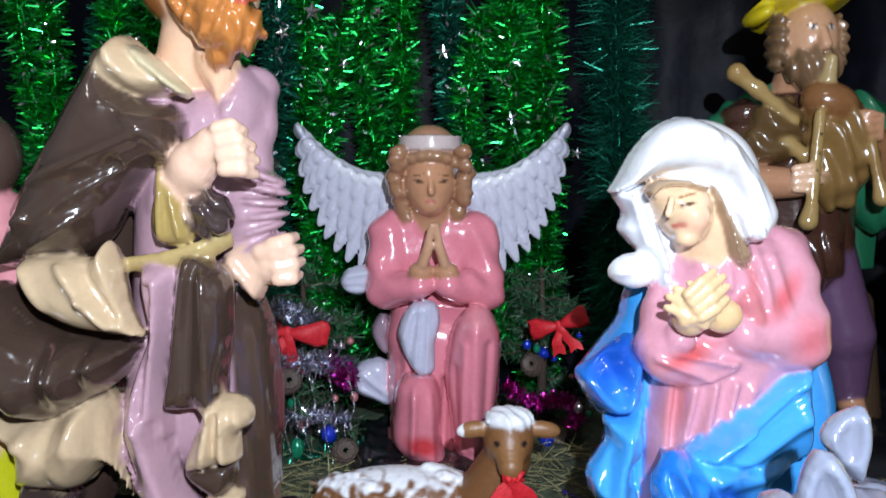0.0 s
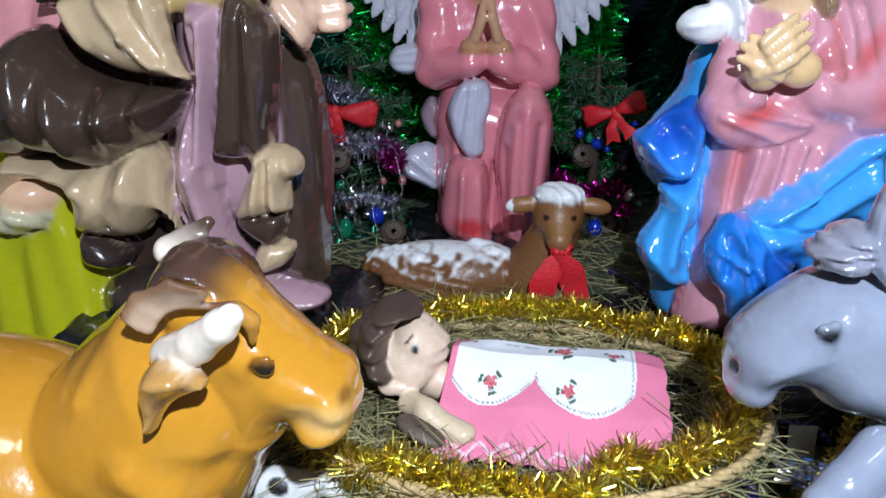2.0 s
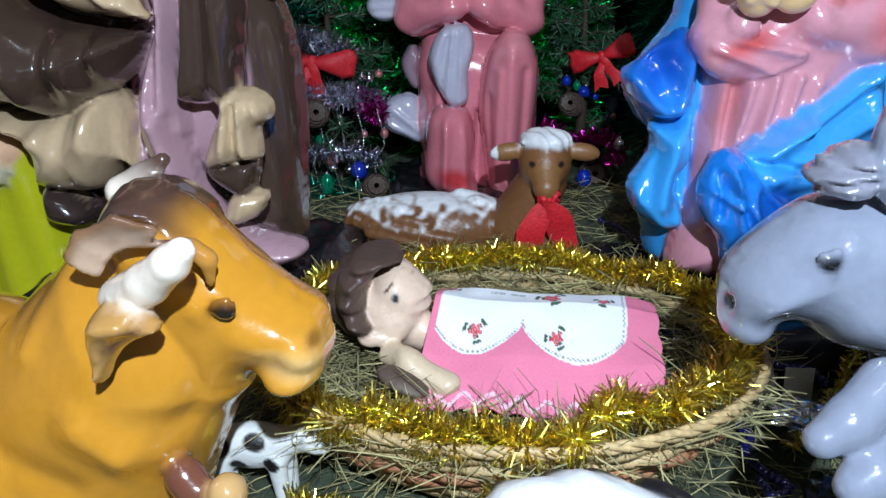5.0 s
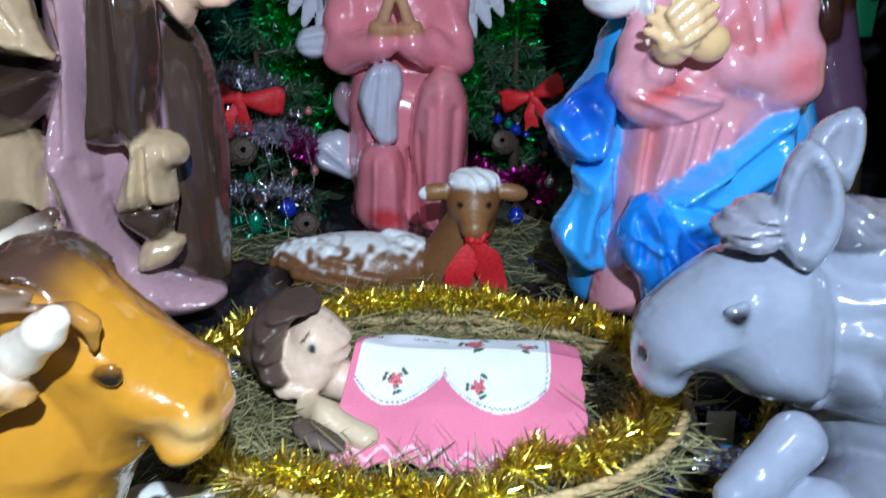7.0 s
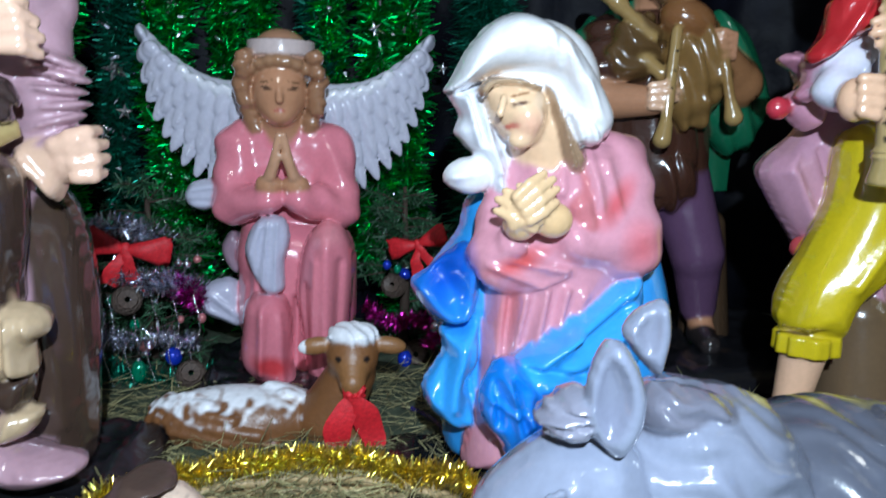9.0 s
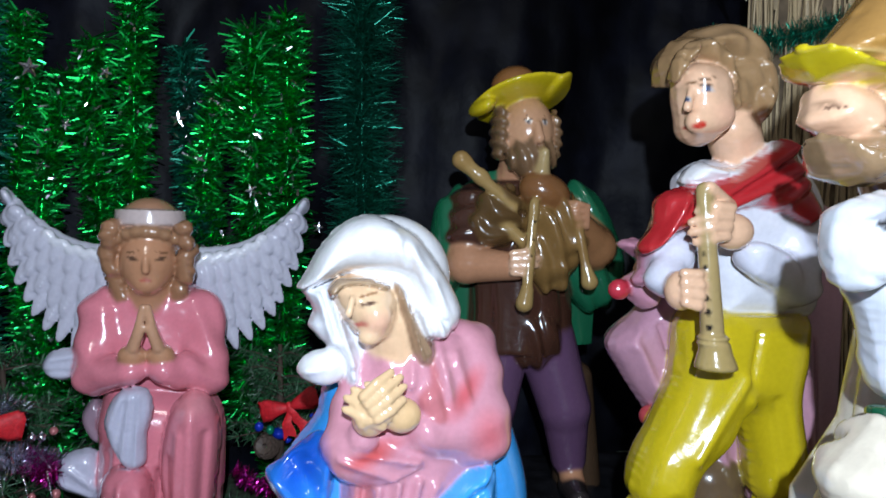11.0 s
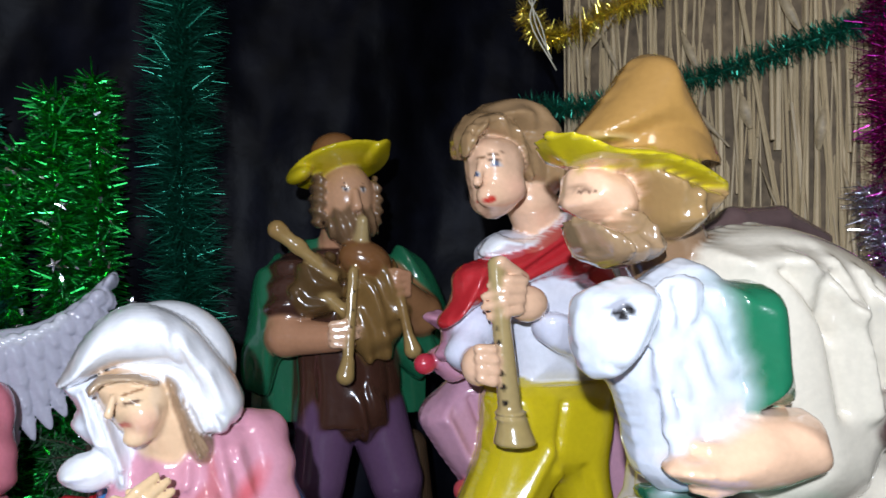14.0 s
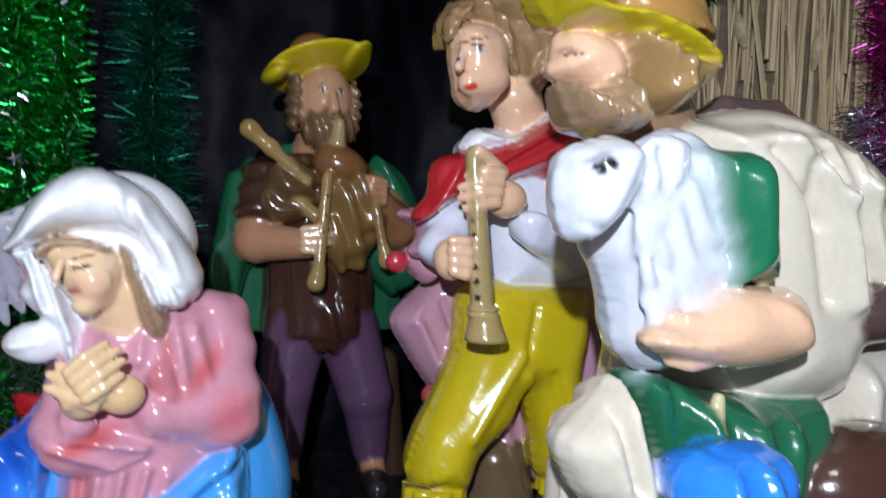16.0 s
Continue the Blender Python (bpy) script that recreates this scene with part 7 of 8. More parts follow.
# blanket: pink with a white scalloped panel and small roses
def blanket():
    nu, nv = 190, 130
    VS = (0.0, 0.16, 0.36, 0.72, 1.0)
    verts, cols, faces = [], [], []
    pink, white, red, leaf, grey = (0.75, 0.20, 0.32), (0.82, 0.83, 0.88), (0.55, 0.03, 0.06), (0.05, 0.10, 0.05), (0.25, 0.25, 0.28)
    roses = [(0.52, 0.27, 1.6), (0.76, 0.30, 1.1), (0.20, 0.56, 1.1), (0.55, 0.60, 1.1), (0.05, 0.20, 1.0)]
    for layer in (0, 1):
        for j in range(nv + 1):
            for i in range(nu + 1):
                u, v = i / nu, j / nv
                # scalloped ends
                uu = u + (0.012 * abs(math.sin(math.pi * 6 * v)) if u > 0.97 else 0)
                x = -0.030 - 0.026 * v + (0.226 + 0.008 * v) * uu
                wave = 0.0025 * math.sin(9 * u + 5 * v) + 0.003 * noise.noise((u * 5, v * 5, 2))
                edge = 0.004 * math.sin(2 * math.pi * 9 * u) * max(0, v - 0.85) / 0.15
                y = float(np.interp(v, VS, (0.815, 0.79, 0.755, 0.685, 0.632))) + 0.02 * u - edge
                z = float(np.interp(v, VS, (0.104, 0.131, 0.138, 0.112, 0.084))) - 0.022 * u * u + wave - 0.010 * (1 - abs(2 * u - 1)) * v
                verts.append((x, y, z - 0.0016 * layer))
                # print
                lobe = 0.50 + 0.20 * math.sin(math.pi * u / 0.40) ** 0.7 if u < 0.40 else 0.50 + 0.24 * math.sin(math.pi * min((u - 0.40) / 0.47, 1)) ** 0.6
                right = 0.865 - 0.5 * max(v - 0.42, 0) ** 2
                inside = u < right and v < lobe and not (u < 0.03)
                c = pink
                if inside:
                    c = white
                    if 0.012 < lobe - v < 0.026 or 0.010 < right - u < 0.019:
                        c = grey if (i // 2 + j // 2) % 2 else white
                    for ru, rv, s in roses:
                        du, dv = (u - ru) * 0.222, (v - rv) * 0.15
                        q = math.hypot(du, dv) / s
                        a = math.atan2(dv, du)
                        if q < 0.0052 + 0.0013 * math.sin(5 * a):
                            c = red if math.sin(q * 2600 + a * 2) > -0.3 else (0.7, 0.3, 0.33)
                        elif q < 0.0115 and math.sin(3 * a + ru * 20) > 0.45 and math.sin(q * 1500) > -0.5:
                            c = leaf
                    for ru in (0.27, 0.36):
                        if abs(v - 0.22) < 0.018 and abs(u - ru) < 0.035 and math.sin(u * 330) * math.cos(v * 260) > 0.1:
                            c = leaf
                elif v > 0.93 + 0.02 * math.sin(2 * math.pi * 9 * u) and v < 0.955 + 0.02 * math.sin(2 * math.pi * 9 * u):
                    c = (0.82, 0.5, 0.58)
                cols.append(c)
    n1 = (nu + 1) * (nv + 1)
    for j in range(nv):
        for i in range(nu):
            a = j * (nu + 1) + i
            q = (a, a + nu + 1, a + nu + 2, a + 1)
            faces.append(q)
            faces.append(tuple(k + n1 for k in q[::-1]))
    ring = [i for i in range(nu)] + [nu + j * (nu + 1) for j in range(nv)] + [nv * (nu + 1) + i for i in range(nu, 0, -1)] + [j * (nu + 1) for j in range(nv, 0, -1)]
    for k in range(len(ring)):
        a, b = ring[k], ring[(k + 1) % len(ring)]
        faces.append((a, b, b + n1, a + n1))
    ob = mesh_object("baby_blanket", verts, faces, CLOTH_PRINT, None, True, np.array(cols))
    return tagged(ob, "pink cotton baby cloth with white rose-printed panel over doll", "blanket")


blanket()


def ring_garland(name, z, ax, ay, a0, a1, n, mat, label, seed, r=0.02, wob=0.006):
    ctrl = []
    rng = random.Random(seed)
    for i in range(25):
        a = radians(a0 + (a1 - a0) * i / 24)
        ctrl.append((BX + ax * math.cos(a) + rng.uniform(-wob, wob), BY + ay * math.sin(a) + rng.uniform(-wob, wob), z + rng.uniform(-wob, wob)))
    return garland(name, ctrl, r, n, mat, label, seed)


ring_garland("gold_garland", 0.113, 0.243, 0.19, 8, 175, 6500, GOLD_TINSEL, "gold tinsel garland laid along the basket rim", 11)
ring_garland("gold_garland", 0.106, 0.246, 0.190, 178, 285, 5200, GOLD_TINSEL, "gold tinsel garland laid inside the basket rim", 12, 0.022, 0.012)
ring_garland("gold_garland", 0.110, 0.226, 0.168, 282, 372, 3600, GOLD_TINSEL, "gold tinsel garland laid inside the basket rim", 20, 0.022, 0.012)
garland("gold_garland", [(0.03, 0.565, 0.09), (0.02, 0.545, 0.05), (-0.02, 0.535, 0.025), (-0.09, 0.56, 0.02), (-0.16, 0.58, 0.02)], 0.018, 1700, GOLD_TINSEL, "gold tinsel garland hanging to the ground", 13)
garland("gold_garland", [(0.30, 0.66, 0.03), (0.36, 0.72, 0.05), (0.42, 0.80, 0.07)], 0.012, 500, GOLD_TINSEL, "gold tinsel garland lying on hay", 14)
garland("gold_garland", [(0.98, 1.34, 1.20), (1.06, 1.38, 1.16), (1.12, 1.32, 1.18), (1.22, 1.15, 1.24)], 0.035, 1800, GOLD_TINSEL, "gold tinsel garland hung over the reed screen", 15)
garland("green_garland", [(1.03, 1.42, 1.02), (1.10, 1.32, 1.01), (1.21, 1.17, 1.03), (1.33, 1.0, 1.07), (1.44, 0.83, 1.12)], 0.032, 3200, TEAL_TINSEL, "green tinsel garland strung across the reed screen", 16)
garland("purple_garland", [(1.39, 0.88, 1.25), (1.395, 0.875, 0.98), (1.40, 0.87, 0.8), (1.41, 0.86, 0.6), (1.41, 0.86, 0.3)], 0.05, 3200, PINK_TINSEL, "magenta tinsel garland hanging beside the reed screen", 17)
garland("silver_garland", [(1.38, 0.90, 0.82), (1.39, 0.87, 0.7), (1.41, 0.85, 0.5)], 0.045, 1400, SILVER_TINSEL, "silver tinsel garland hanging beside the reed screen", 18)
garland("green_garland", [(0.37, 1.66, 1.35), (0.36, 1.65, 1.1), (0.365, 1.65, 0.8), (0.38, 1.64, 0.5), (0.37, 1.64, 0.1)], 0.085, 9000, TEAL_TINSEL, "thick dark green tinsel garland hanging on the backdrop", 19, 0.0016)
rng = random.Random(21)
for i in range(17):
    x = -0.95 + i * 0.073 + rng.uniform(-0.022, 0.022)
    top = 0.98 + 0.08 * math.sin(i * 1.7)
    ctrl = [(x + rng.uniform(-0.02, 0.02), 1.62 + rng.uniform(-0.03, 0.03), top - k * 0.2) for k in range(6)]
    ctrl = [c for c in ctrl if c[2] > 0.04]
    # darker teal on every fifth strand stands in for shaded gaps between strands
    garland("green_garland", ctrl, rng.uniform(0.036, 0.056), 3300, TEAL_TINSEL if i % 5 == 3 else GREEN_TINSEL, "shiny green tinsel garland hanging as a curtain", 30 + i, 0.0042, group="green tinsel curtain", glints=420)

# ---- small things ----
def star(place, r, turn, mat=SILVER):
    bm = bmesh.new()
    tip = []
    for i in range(10):
        a = math.pi / 2 + math.pi * i / 5
        q = r if i % 2 == 0 else r * 0.42
        tip.append(bm.verts.new((q * math.cos(a), 0, q * math.sin(a))))
    f, b = bm.verts.new((0, -r * 0.16, 0)), bm.verts.new((0, r * 0.16, 0))
    for i in range(10):
        bm.faces.new((tip[i], tip[(i + 1) % 10], f))
        bm.faces.new((tip[(i + 1) % 10], tip[i], b))
    ob = part("star_ornament", bm, mat)
    ob.matrix_world = Matrix.Translation(place) @ Euler([radians(a) for a in turn]).to_matrix().to_4x4()
    return tagged(ob, "small faceted silver star hanging in green tinsel", "star ornament", "silver stars")


rng = random.Random(77)
for x, z, r in ((-0.345, 0.60, 0.026), (-0.33, 0.52, 0.016), (-0.26, 0.90, 0.02), (-0.62, 0.84, 0.02), (-0.72, 0.62, 0.018), (0.0, 0.82, 0.017), (0.04, 0.75, 0.014), (-0.32, 0.86, 0.016),
                (-0.24, 0.72, 0.014), (0.14, 0.69, 0.015), (0.15, 0.80, 0.012), (-0.2, 0.80, 0.013), (-0.45, 0.74, 0.016), (-0.55, 0.66, 0.013), (0.16, 0.29, 0.016), (-0.37, 0.48, 0.014), (-0.13, 0.9, 0.012), (0.27, 0.62, 0.012)):
    star((x, 1.575 + rng.uniform(-0.006, 0.006), z), r, (rng.uniform(-20, 20), rng.uniform(-30, 30), rng.uniform(-30, 30)))


# artificial fir boughs with ornaments on both sides of the angel
def fir(name, place, reach, height, n, seed, label):
    rng = np.random.default_rng(seed)
    thing = empty(name, place, label, "fir tree")
    tube("trunk", [(0, 0, -0.02), (0.004, 0, height * 0.5), (0, 0.004, height)], [0.012, 0.009, 0.004], TRUNK, thing, 7)
    roots, ways = [], []
    for i in range(n):
        t = rng.uniform(0.02, 1)
        a = rng.uniform(0, 2 * math.pi)
        ln = reach * (1.05 - 0.6 * t) * rng.uniform(0.6, 1.1)
        p0 = np.array((0, 0, height * t))
        d = np.array((math.cos(a), math.sin(a), rng.uniform(-0.1, 0.45)))
        p1 = p0 + d * ln
        tube("branch", [p0, (p0 + p1) / 2 + (0, 0, 0.006), p1], [0.0022, 0.0018, 0.001], TRUNK, thing, 4)
        k = 90
        s = rng.uniform(0.12, 1, (k, 1))
        roots.append(p0 + (p1 - p0) * s)
        ways.append(d * 0.55 + rng.normal(size=(k, 3)) * 0.75)
    ob = strips("needles", np.concatenate(roots), np.concatenate(ways), 0.026, 0.0016, NEEDLE, thing, 0.1, seed)
    ob["kind"] = "stuff"
    return thing


fir("fir_tree", (-0.27, 1.46, 0.05), 0.17, 0.34, 46, 5, "small artificial fir tree hung with bows and baubles")
fir("fir_tree", (0.20, 1.54, 0.05), 0.15, 0.34, 40, 6, "small artificial fir tree with bows beside an angel statue")


def bow(place, size, turn, label, wide=0.13, tail=0.85, loop=1.0):
    thing = empty("red_bow", place, label, "bow", "red bows")
    thing.rotation_euler = [radians(a) for a in turn]
    for e in (-1, 1):
        bm = bmesh.new()
        n, rings = 10, []
        for i in range(n + 1):
            q = i / n
            high = size * (0.4 + 0.6 * loop) * (0.07 + 0.36 * q ** 0.8) * (1 if q < 0.9 else 0.8)
            deep = size * 0.16 * math.sin(math.pi * min(q + 0.08, 1)) + 0.002
            c = Vector((e * size * q * loop, 0, size * (0.16 * q - 0.05 * q * q)))
            rings.append([bm.verts.new(c + Vector((0.05 * size * math.cos(3 * k), deep * math.cos(2 * math.pi * k / 10), high * (1 + 0.08 * math.sin(5 * k + 4 * q)) * math.sin(2 * math.pi * k / 10)))) for k in range(10)])
        for r0, r1 in zip(rings, rings[1:]):
            for k in range(10):
                bm.faces.new((r0[k], r0[(k + 1) % 10], r1[(k + 1) % 10], r1[k]))
        bm.faces.new(rings[-1])
        bm.faces.new(rings[0][::-1])
        bmesh.ops.recalc_face_normals(bm, faces=bm.faces)
        part("loop", bm, RED_CLOTH, thing, smooth=True)
        bm = bmesh.new()
        rows = []
        for i in range(9):
            t = i / 8
            c = Vector((e * size * (0.32 if wide < 0.25 else 0.60) * t ** (1 if wide < 0.25 else 0.5) + 0.002 * math.sin(9 * t), -0.004 - 0.004 * math.sin(5 * t + e), -size * tail * t))
            w = size * (0.10 + wide * t) if wide < 0.25 else size * (0.12 + wide * math.sin(math.pi * (0.12 + 0.72 * t)))
            dz = size * 0.12 if i == 8 else 0
            rows.append((bm.verts.new(c + Vector((-w, 0, -dz))), bm.verts.new(c + Vector((0, -0.003, 0))), bm.verts.new(c + Vector((w, 0, -dz)))))
        for r0, r1 in zip(rows, rows[1:]):
            for k in range(2):
                bm.faces.new((r0[k], r0[k + 1], r1[k + 1], r1[k]))
        part("tail", bm, RED_CLOTH, thing, smooth=True)
    bm = bmesh.new()
    bmesh.ops.create_uvsphere(bm, u_segments=10, v_segments=7, radius=size * 0.16)
    bmesh.ops.scale(bm, vec=(0.9, 0.8, 1.2), verts=bm.verts)
    part("knot", bm, RED_CLOTH, thing, smooth=True)
    return thing


bow((-0.275, 1.335, 0.30), 0.07, (5, 10, 8), "red velvet bow tied to a fir branch")
bow((0.215, 1.40, 0.30), 0.056, (0, -20, -25), "red velvet bow tied to a fir branch")
bow((0.10, 1.052, 0.150), 0.048, (8, 0, 0), "red fabric bow round the neck of a lamb statue", 0.30, 1.8, 0.30)


def bauble(place, r, mat, label, squash=1.0, turn=(0, 0, 0)):
    thing = empty("bauble", place, label, "bauble", "baubles")
    thing.rotation_euler = [radians(a) for a in turn]
    bm = bmesh.new()
    bmesh.ops.create_uvsphere(bm, u_segments=20, v_segments=12, radius=r)
    bmesh.ops.scale(bm, vec=(1, 1, squash), verts=bm.verts)
    part("ball", bm, mat, thing, smooth=True)
    bm = bmesh.new()
    bmesh.ops.create_cone(bm, segments=10, radius1=r * 0.3, radius2=r * 0.24, depth=r * 0.35, cap_ends=True)
    bmesh.ops.translate(bm, vec=(0, 0, r * squash * 1.05), verts=bm.verts)
    cap = part("cap", bm, SILVER, thing, "silver cap")
    tube("hook", [(0, 0, r * squash * 1.2), (r * 0.2, 0, r * squash * 1.5), (0, 0, r * squash * 1.8)], r * 0.05, SILVER, cap, 5)
    return thing


bauble((-0.205, 1.34, 0.115), 0.017, BLUE_GLASS, "shiny blue barrel bauble on a fir branch", 0.85, (0, 70, 0))
bauble((-0.255, 1.36, 0.135), 0.017, PINK_GLASS, "dusty pink round bauble on a fir branch")
bauble((-0.262, 1.335, 0.09), 0.013, GREEN_GLASS, "shiny green drop bauble on a fir branch", 1.6)
bauble((-0.255, 1.29, 0.03), 0.016, GREEN_GLASS, "shiny green bauble lying on hay", 0.7, (0, 80, 0))
bauble((-0.215, 1.25, 0.05), 0.016, PINK_GLASS, "red-pink round bauble lying on hay")
bauble((0.20, 1.50, 0.225), 0.015, BLUE_GLASS, "shiny blue bauble on a fir branch", 0.75, (0, 20, 0))
bauble((0.195, 1.40, 0.085), 0.014, BLUE_GLASS, "shiny blue bauble hanging low on a fir branch", 1.2)
bauble((0.245, 1.35, 0.16), 0.011, SILVER, "small silver bauble on a fir branch")
bauble((-0.33, 1.37, 0.18), 0.013, SILVER, "small silver bauble on a fir branch")


rng = random.Random(91)
for k in range(26):
    left = k < 16
    x = rng.uniform(-0.36, -0.15) if left else rng.uniform(0.12, 0.28)
    z = rng.uniform(0.06, 0.32)
    y = (1.345 if left else 1.43) + rng.uniform(-0.015, 0.05)
    tone = rng.choice(((BLUE_GLASS, "blue"), (GREEN_GLASS, "green"), (PINK_GLASS, "pink"), (SILVER, "silver"), (SILVER, "silver")))
    bauble((x, y, z), rng.uniform(0.005, 0.010), tone[0], "tiny shiny " + tone[1] + " bauble on a fir branch", rng.uniform(0.8, 1.3))


def cone(place, r, turn):
    thing = empty("pine_cone", place, "dry dark brown open pine cone", "pine cone", "pine cones")
    thing.rotation_euler = [radians(a) for a in turn]
    rows, n = 8, 9
    for i in range(rows):
        t = i / (rows - 1)
        ring = r * math.sin(math.pi * (0.18 + 0.74 * t)) ** 0.8
        for j in range(n):
            a = 2 * math.pi * (j + 0.5 * (i % 2)) / n
            bm = bmesh.new()
            w, l = r * 0.30, r * 0.42
            v = [bm.verts.new(c) for c in ((0, -w * 0.3, 0), (0, w * 0.3, 0), (l, w, 0.1 * l), (l, -w, 0.1 * l), (l * 1.25, 0, 0.35 * l), (l * 0.6, 0, -0.3 * l))]
            for f in ((0, 3, 2, 1), (3, 4, 2), (0, 1, 5), (1, 2, 5), (2, 4, 5), (4, 3, 5), (3, 0, 5)):
                bm.faces.new([v[k] for k in f])
            ob = part("scale", bm, CONE, thing)
            ob.matrix_local = Euler((0, 0, a)).to_matrix().to_4x4() @ Matrix.Translation((ring * 0.55, 0, r * (1.6 * t - 0.8))) @ Euler((0, radians(-35 + 20 * t), 0)).to_matrix().to_4x4()
    return thing


cone((-0.275, 1.33, 0.215), 0.026, (70, 0, 20))
cone((-0.175, 1.33, 0.085), 0.026, (60, 20, 0))
cone((0.18, 1.50, 0.20), 0.026, (70, 0, -20))
cone((0.215, 1.43, 0.085), 0.028, (75, 10, 0))
tube_thing = tube("plant_stick", [(0.212, 1.42, 0.07), (0.22, 1.38, 0.05), (0.235, 1.33, 0.03)], 0.0018, WICKER, None, 5)
tagged(tube_thing, "thin pale stick holding a pine cone", "stick")

garland("silver_garland", [(-0.36, 1.37, 0.32), (-0.30, 1.36, 0.335), (-0.25, 1.38, 0.32), (-0.22, 1.40, 0.30)], 0.026, 1500, SILVER_TINSEL, "silver tinsel garland wound round a fir tree", 61)
garland("silver_garland", [(-0.30, 1.345, 0.26), (-0.25, 1.34, 0.245), (-0.20, 1.36, 0.24), (-0.17, 1.39, 0.22)], 0.026, 1600, SILVER_TINSEL, "silver tinsel garland wound round a fir tree", 62)
garland("purple_garland", [(-0.21, 1.37, 0.235), (-0.185, 1.36, 0.225), (-0.165, 1.38, 0.20)], 0.024, 800, PINK_TINSEL, "magenta tinsel garland wound round a fir tree", 63)
garland("purple_garland", [(0.12, 1.45, 0.175), (0.17, 1.42, 0.15), (0.22, 1.39, 0.165), (0.25, 1.37, 0.145), (0.235, 1.36, 0.12)], 0.020, 1300, PINK_TINSEL, "magenta tinsel garland wound round a fir tree", 64)


# strings of small gold beads on the left tree, dark blue beads on the ground
def beads(name, ctrl, r, mat, label, n):
    pts = curve_points(ctrl, 12)
    seg = np.linalg.norm(np.diff(np.array(pts), axis=0), axis=1)
    cum = np.concatenate([[0], np.cumsum(seg)])
    thing = empty(name, pts[0], label, "bead string")
    origin = np.array(pts[0])
    tube("thread", [p - origin for p in pts], r * 0.15, mat, thing, 4)
    bm = bmesh.new()
    bmesh.ops.create_icosphere(bm, subdivisions=2, radius=r)
    data = bpy.data.meshes.new("bead")
    bm.to_mesh(data), bm.free()
    data.materials.append(mat)
    data.polygons.foreach_set("use_smooth", [True] * len(data.polygons))
    for s in np.linspace(0, cum[-1], n):
        ob = new("bead", data)
        ob.parent = thing
        ob.location = [float(np.interp(s, cum, np.array(pts)[:, k])) - origin[k] for k in range(3)]
    return thing


beads("bead_string", [(0.262, 0.72, 0.02), (0.275, 0.70, 0.016), (0.262, 0.675, 0.015), (0.27, 0.645, 0.014), (0.285, 0.625, 0.013), (0.268, 0.61, 0.013), (0.262, 0.63, 0.014)], 0.0052, DARK_BEAD, "dark blue shiny bead string lying on hay", 26)
beads("bead_string", [(0.30, 0.80, 0.05), (0.33, 0.79, 0.045), (0.36, 0.78, 0.045), (0.37, 0.76, 0.04)], 0.005, DARK_BEAD, "dark blue shiny bead string lying on hay", 12)
beads("bead_string", [(0.19, 1.16, 0.085), (0.21, 1.13, 0.085), (0.225, 1.09, 0.085), (0.23, 1.05, 0.085)], 0.0042, DARK_BEAD, "dark blue shiny bead string lying on hay", 22)
for k in range(5):
    x = -0.31 + k * 0.035
    beads("bead_string", [(x, 1.345, 0.22), (x + 0.012, 1.33, 0.165), (x - 0.005, 1.325, 0.13), (x + 0.01, 1.32, 0.07)], 0.0017, SILVER_TINSEL, "thin silver bead string hanging on a fir tree", 34)

# toy cow on the ground
s = Sculpt((-0.26, 0.57, 0.0), (-0.11, 0.68, 0.11), 0.0022)
PIED = (0.70, 0.70, 0.68)
s.ell((-0.195, 0.625, 0.058), (0.038, 0.018, 0.022), PIED)
s.limb((-0.165, 0.622, 0.064), (-0.148, 0.618, 0.072), 0.015, 0.011, PIED)
s.ell((-0.138, 0.616, 0.068), (0.016, 0.010, 0.011), PIED, (0, 25, 0))
for x, y in ((-0.222, 0.615), (-0.225, 0.635), (-0.172, 0.612), (-0.168, 0.632)):
    s.limb((x, y, 0.05), (x + 0.003, y, 0.010), 0.009, 0.006, PIED)
for e in (-1, 1):
    s.ell((-0.150, 0.617 + e * 0.013, 0.080), (0.004, 0.008, 0.004), PIED)
    s.limb((-0.148, 0.617 + e * 0.006, 0.080), (-0.144, 0.617 + e * 0.010, 0.089), 0.003, 0.0015, CREAM)
s.limb((-0.233, 0.625, 0.065), (-0.242, 0.622, 0.035), 0.003, 0.003, PIED)
for c, r in (((-0.225, 0.61, 0.066), 0.014), ((-0.19, 0.605, 0.072), 0.012), ((-0.175, 0.607, 0.05), 0.008), ((-0.205, 0.607, 0.045), 0.009)):
    s.paint(c, (r, r, r * 0.8), INK, (0, 30, 0), 0.15)
s.done("toy_cow", (-0.195, 0.625, 0.0), SATIN, "small black and white toy cow standing on hay", "toy").location.y -= 0.015

# lying white sheep with dark wool, in front of the basket
s = Sculpt((-0.06, 0.36, 0.0), (0.24, 0.56, 0.16), 0.003)
s.ell((0.08, 0.468, 0.068), (0.105, 0.052, 0.062), INK, rip=(1, 0.8, 0.6, 170, 0.004))
s.ell((0.072, 0.452, 0.085), (0.082, 0.05, 0.058), WHITE, rip=(1, 0.7, 0.4, 110, 0.002))
s.ell((0.19, 0.45, 0.06), (0.03, 0.026, 0.026), INK)
s.done("sheep_statue", (0.085, 0.45, 0.0), SATIN, "white and black painted sheep statue lying on hay", "statue", "crib animals")


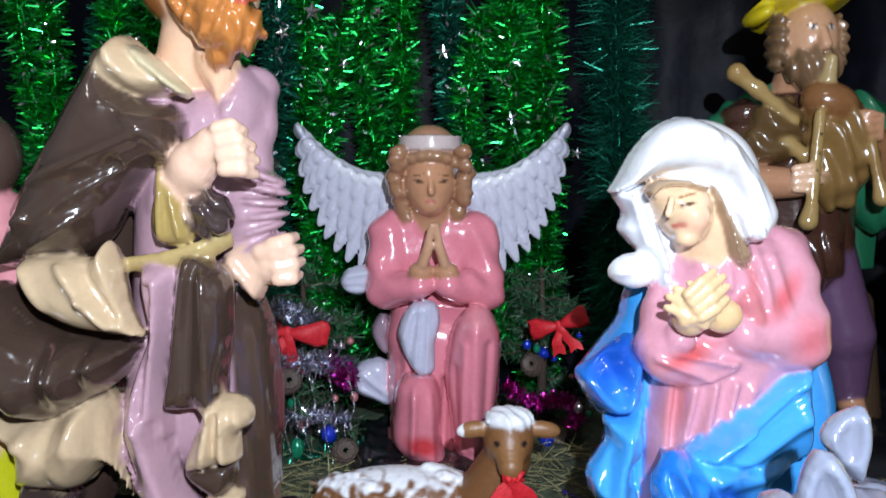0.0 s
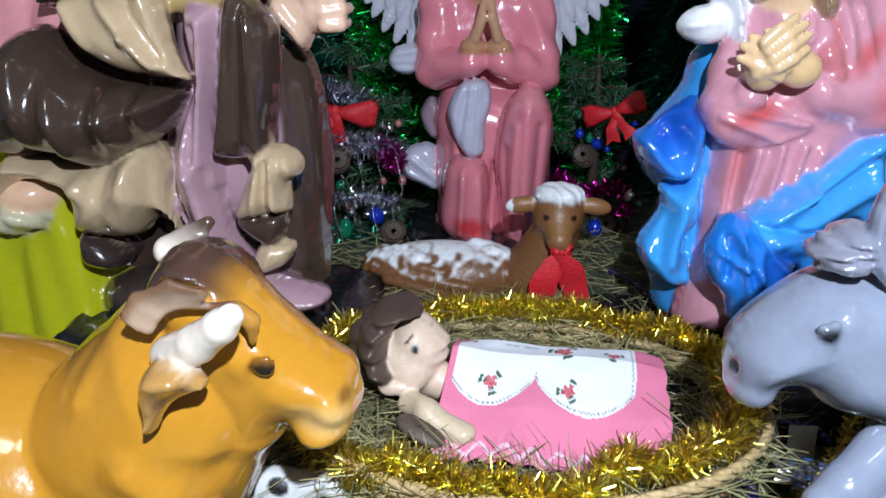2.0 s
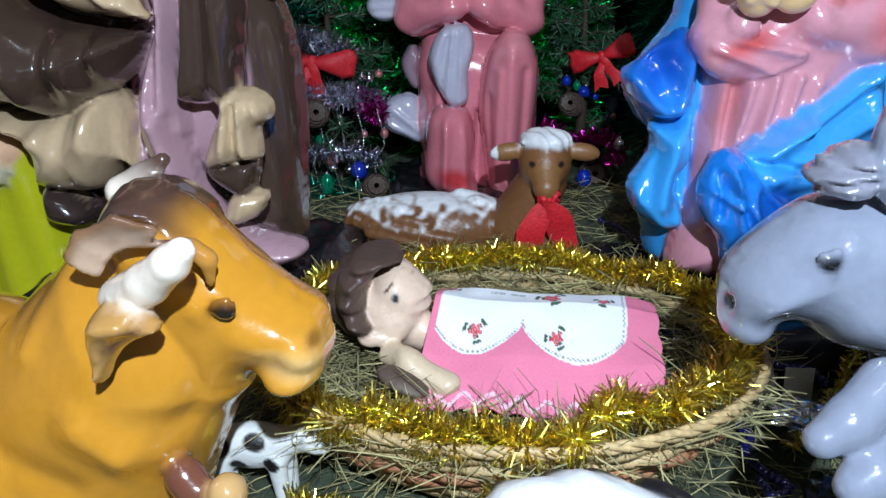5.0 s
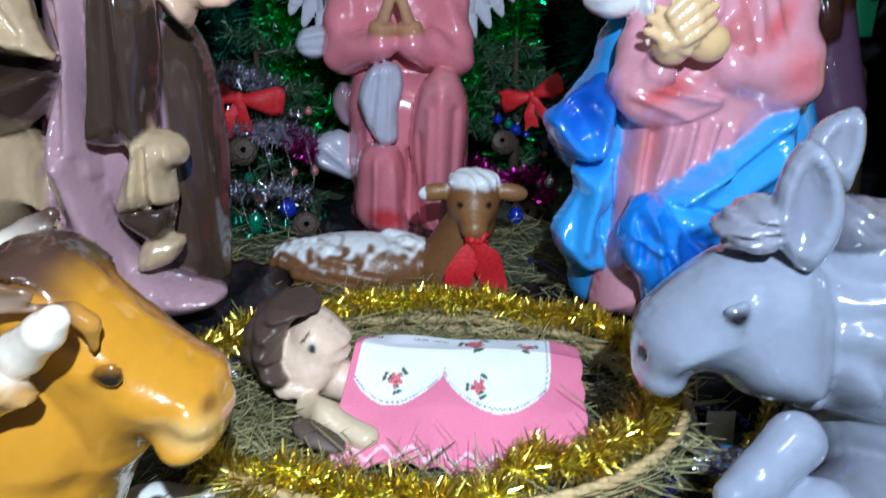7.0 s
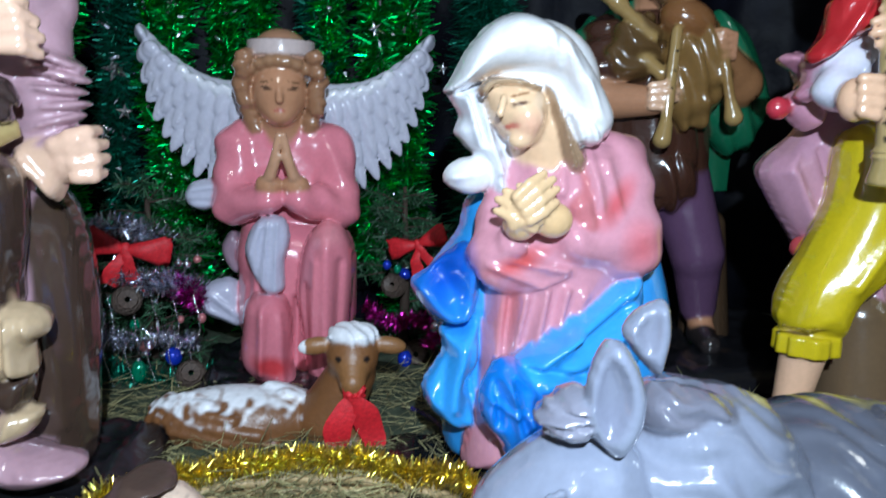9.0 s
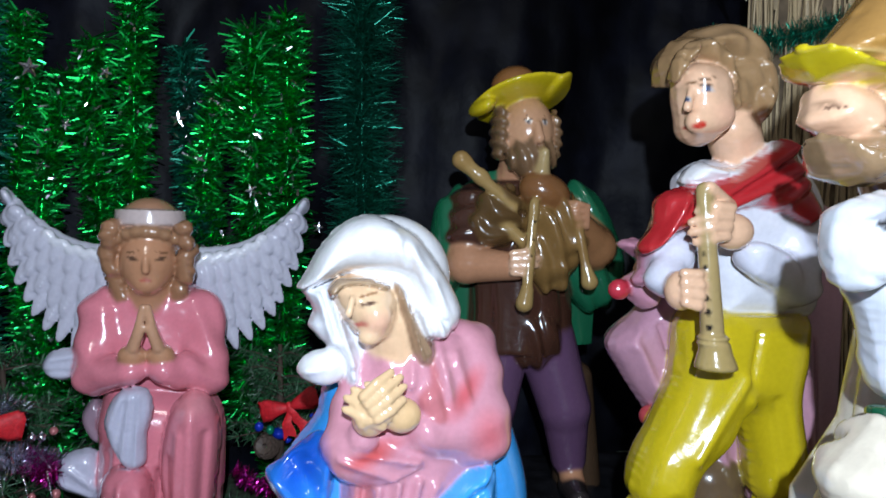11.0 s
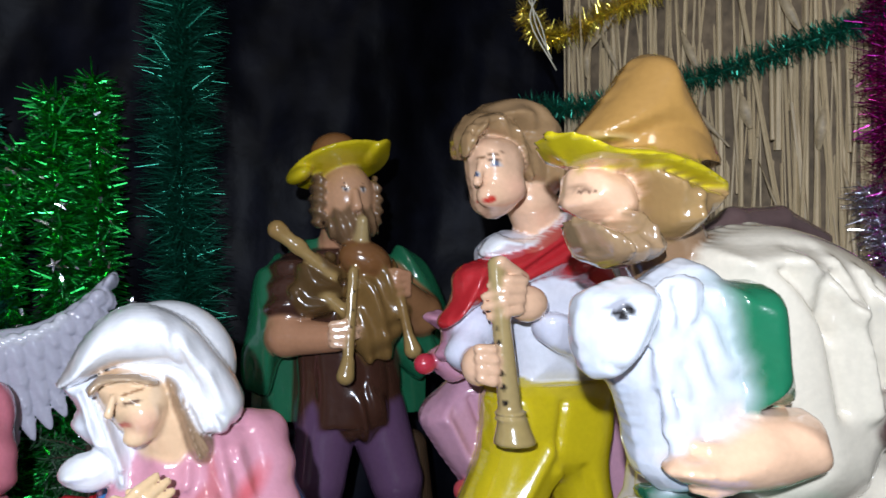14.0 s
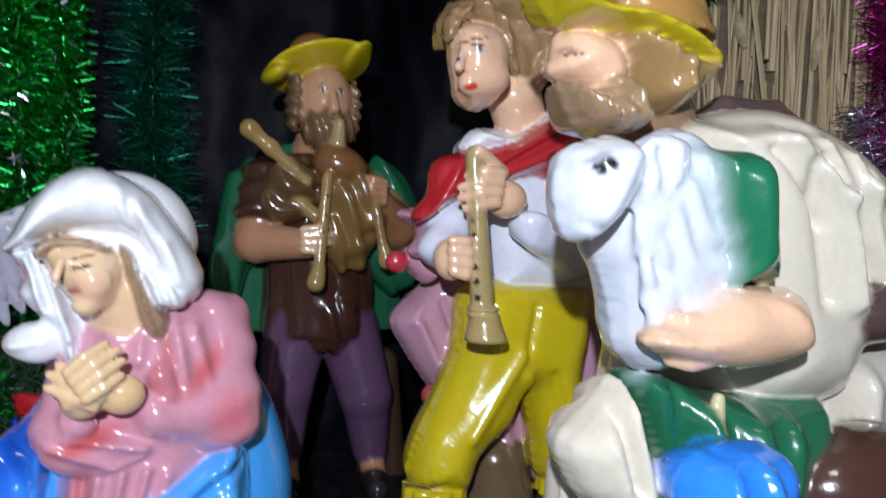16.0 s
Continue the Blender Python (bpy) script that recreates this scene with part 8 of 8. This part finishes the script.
# scraps on the ground
def crumpled(name, place, size, mat, label, seed, flat=0.35):
    bm = bmesh.new()
    bmesh.ops.create_icosphere(bm, subdivisions=4, radius=1)
    for v in bm.verts:
        n = 0.45 * noise.noise(v.co * 2.2 + Vector((seed, 0, 0))) + 0.35 * abs(noise.noise(v.co * 5 + Vector((0, seed, 0))))
        v.co *= 0.8 + n
        v.co = Vector((v.co.x * size[0], v.co.y * size[1], max(v.co.z, -0.6) * size[2]))
    ob = part(name, bm, mat)
    ob.location = place
    return tagged(ob, label, "wrapping foil")


crumpled("foil_wrap", (0.56, 1.14, 0.07), (0.12, 0.07, 0.035), SILVER, "crumpled silver foil wrap on the ground", 3)
crumpled("foil_wrap", (-0.72, 0.86, 0.02), (0.14, 0.07, 0.035), SILVER, "crumpled bluish silver foil on the ground", 7)
crumpled("foil_wrap", (0.335, 0.70, 0.035), (0.045, 0.03, 0.016), SILVER, "crumpled clear silver foil under the donkey statue", 5)
crumpled("foil_wrap", (0.315, 0.54, 0.03), (0.05, 0.06, 0.03), BLACK_SHEET, "crumpled black plastic beside the donkey statue", 9)
for place, size, turn in (((0.335, 0.745, 0.045), (0.034, 0.003, 0.04), (-15, 8, 12)), ((0.305, 0.76, 0.045), (0.022, 0.003, 0.05), (-10, -20, -20)), ((-0.178, 0.715, 0.135), (0.055, 0.014, 0.003), (15, 20, -25))):
    bm = bmesh.new()
    bmesh.ops.create_grid(bm, x_segments=6, y_segments=6, size=0.5)
    ext = bmesh.ops.solidify(bm, geom=bm.faces[:], thickness=0.03)
    for v in bm.verts:
        v.co = Vector((v.co.x * size[0], (v.co.z + 0.15 * v.co.x ** 2) * max(size[1], 0.004) * 4, v.co.y * size[2])) if size[2] > 0.01 else Vector((v.co.x * size[0], v.co.y * size[1], v.co.z * 0.04 + 0.004 * v.co.x))
    ob = part("paper_scrap", bm, PAPER)
    ob.location = place
    ob.rotation_euler = [radians(a) for a in turn]
    tagged(ob, "folded scrap of cream paper on hay", "paper")
bm = bmesh.new()
bmesh.ops.create_uvsphere(bm, u_segments=18, v_segments=10, radius=0.5)
bmesh.ops.scale(bm, vec=(0.055, 0.03, 0.014), verts=bm.verts)
leaf = part("brown_pebble", bm, CONE, smooth=True)
leaf.location, leaf.rotation_euler = (-0.065, 0.655, 0.098), (0.1, 0.3, -0.4)
tagged(leaf, "flat brown wooden piece lying in basket hay", "wood chip")

# curled white ribbon ends over the reed screen
for k in range(3):
    x = 0.93 + 0.02 * k
    ob = tube("ribbon_strand", curve_points([(x, 1.28, 1.30), (x + 0.01, 1.27, 1.22), (x + 0.05 - 0.03 * k, 1.27, 1.15), (x + 0.06 - 0.01 * k, 1.26, 1.10 - 0.02 * k)], 6), 0.0016, PAPER, None, 5)
    tagged(ob, "thin white curled ribbon hanging beside the reed screen", "ribbon", "white ribbons")

garland("silver_garland", [(-0.34, 1.35, 0.16), (-0.28, 1.335, 0.145), (-0.22, 1.345, 0.15), (-0.17, 1.37, 0.13)], 0.022, 900, SILVER_TINSEL, "silver tinsel garland wound round a fir tree", 65)
garland("green_garland", [(-0.35, 1.36, 0.10), (-0.29, 1.34, 0.08), (-0.22, 1.345, 0.07), (-0.15, 1.38, 0.06)], 0.03, 900, TEAL_TINSEL, "green tinsel garland wound round a fir tree", 66)
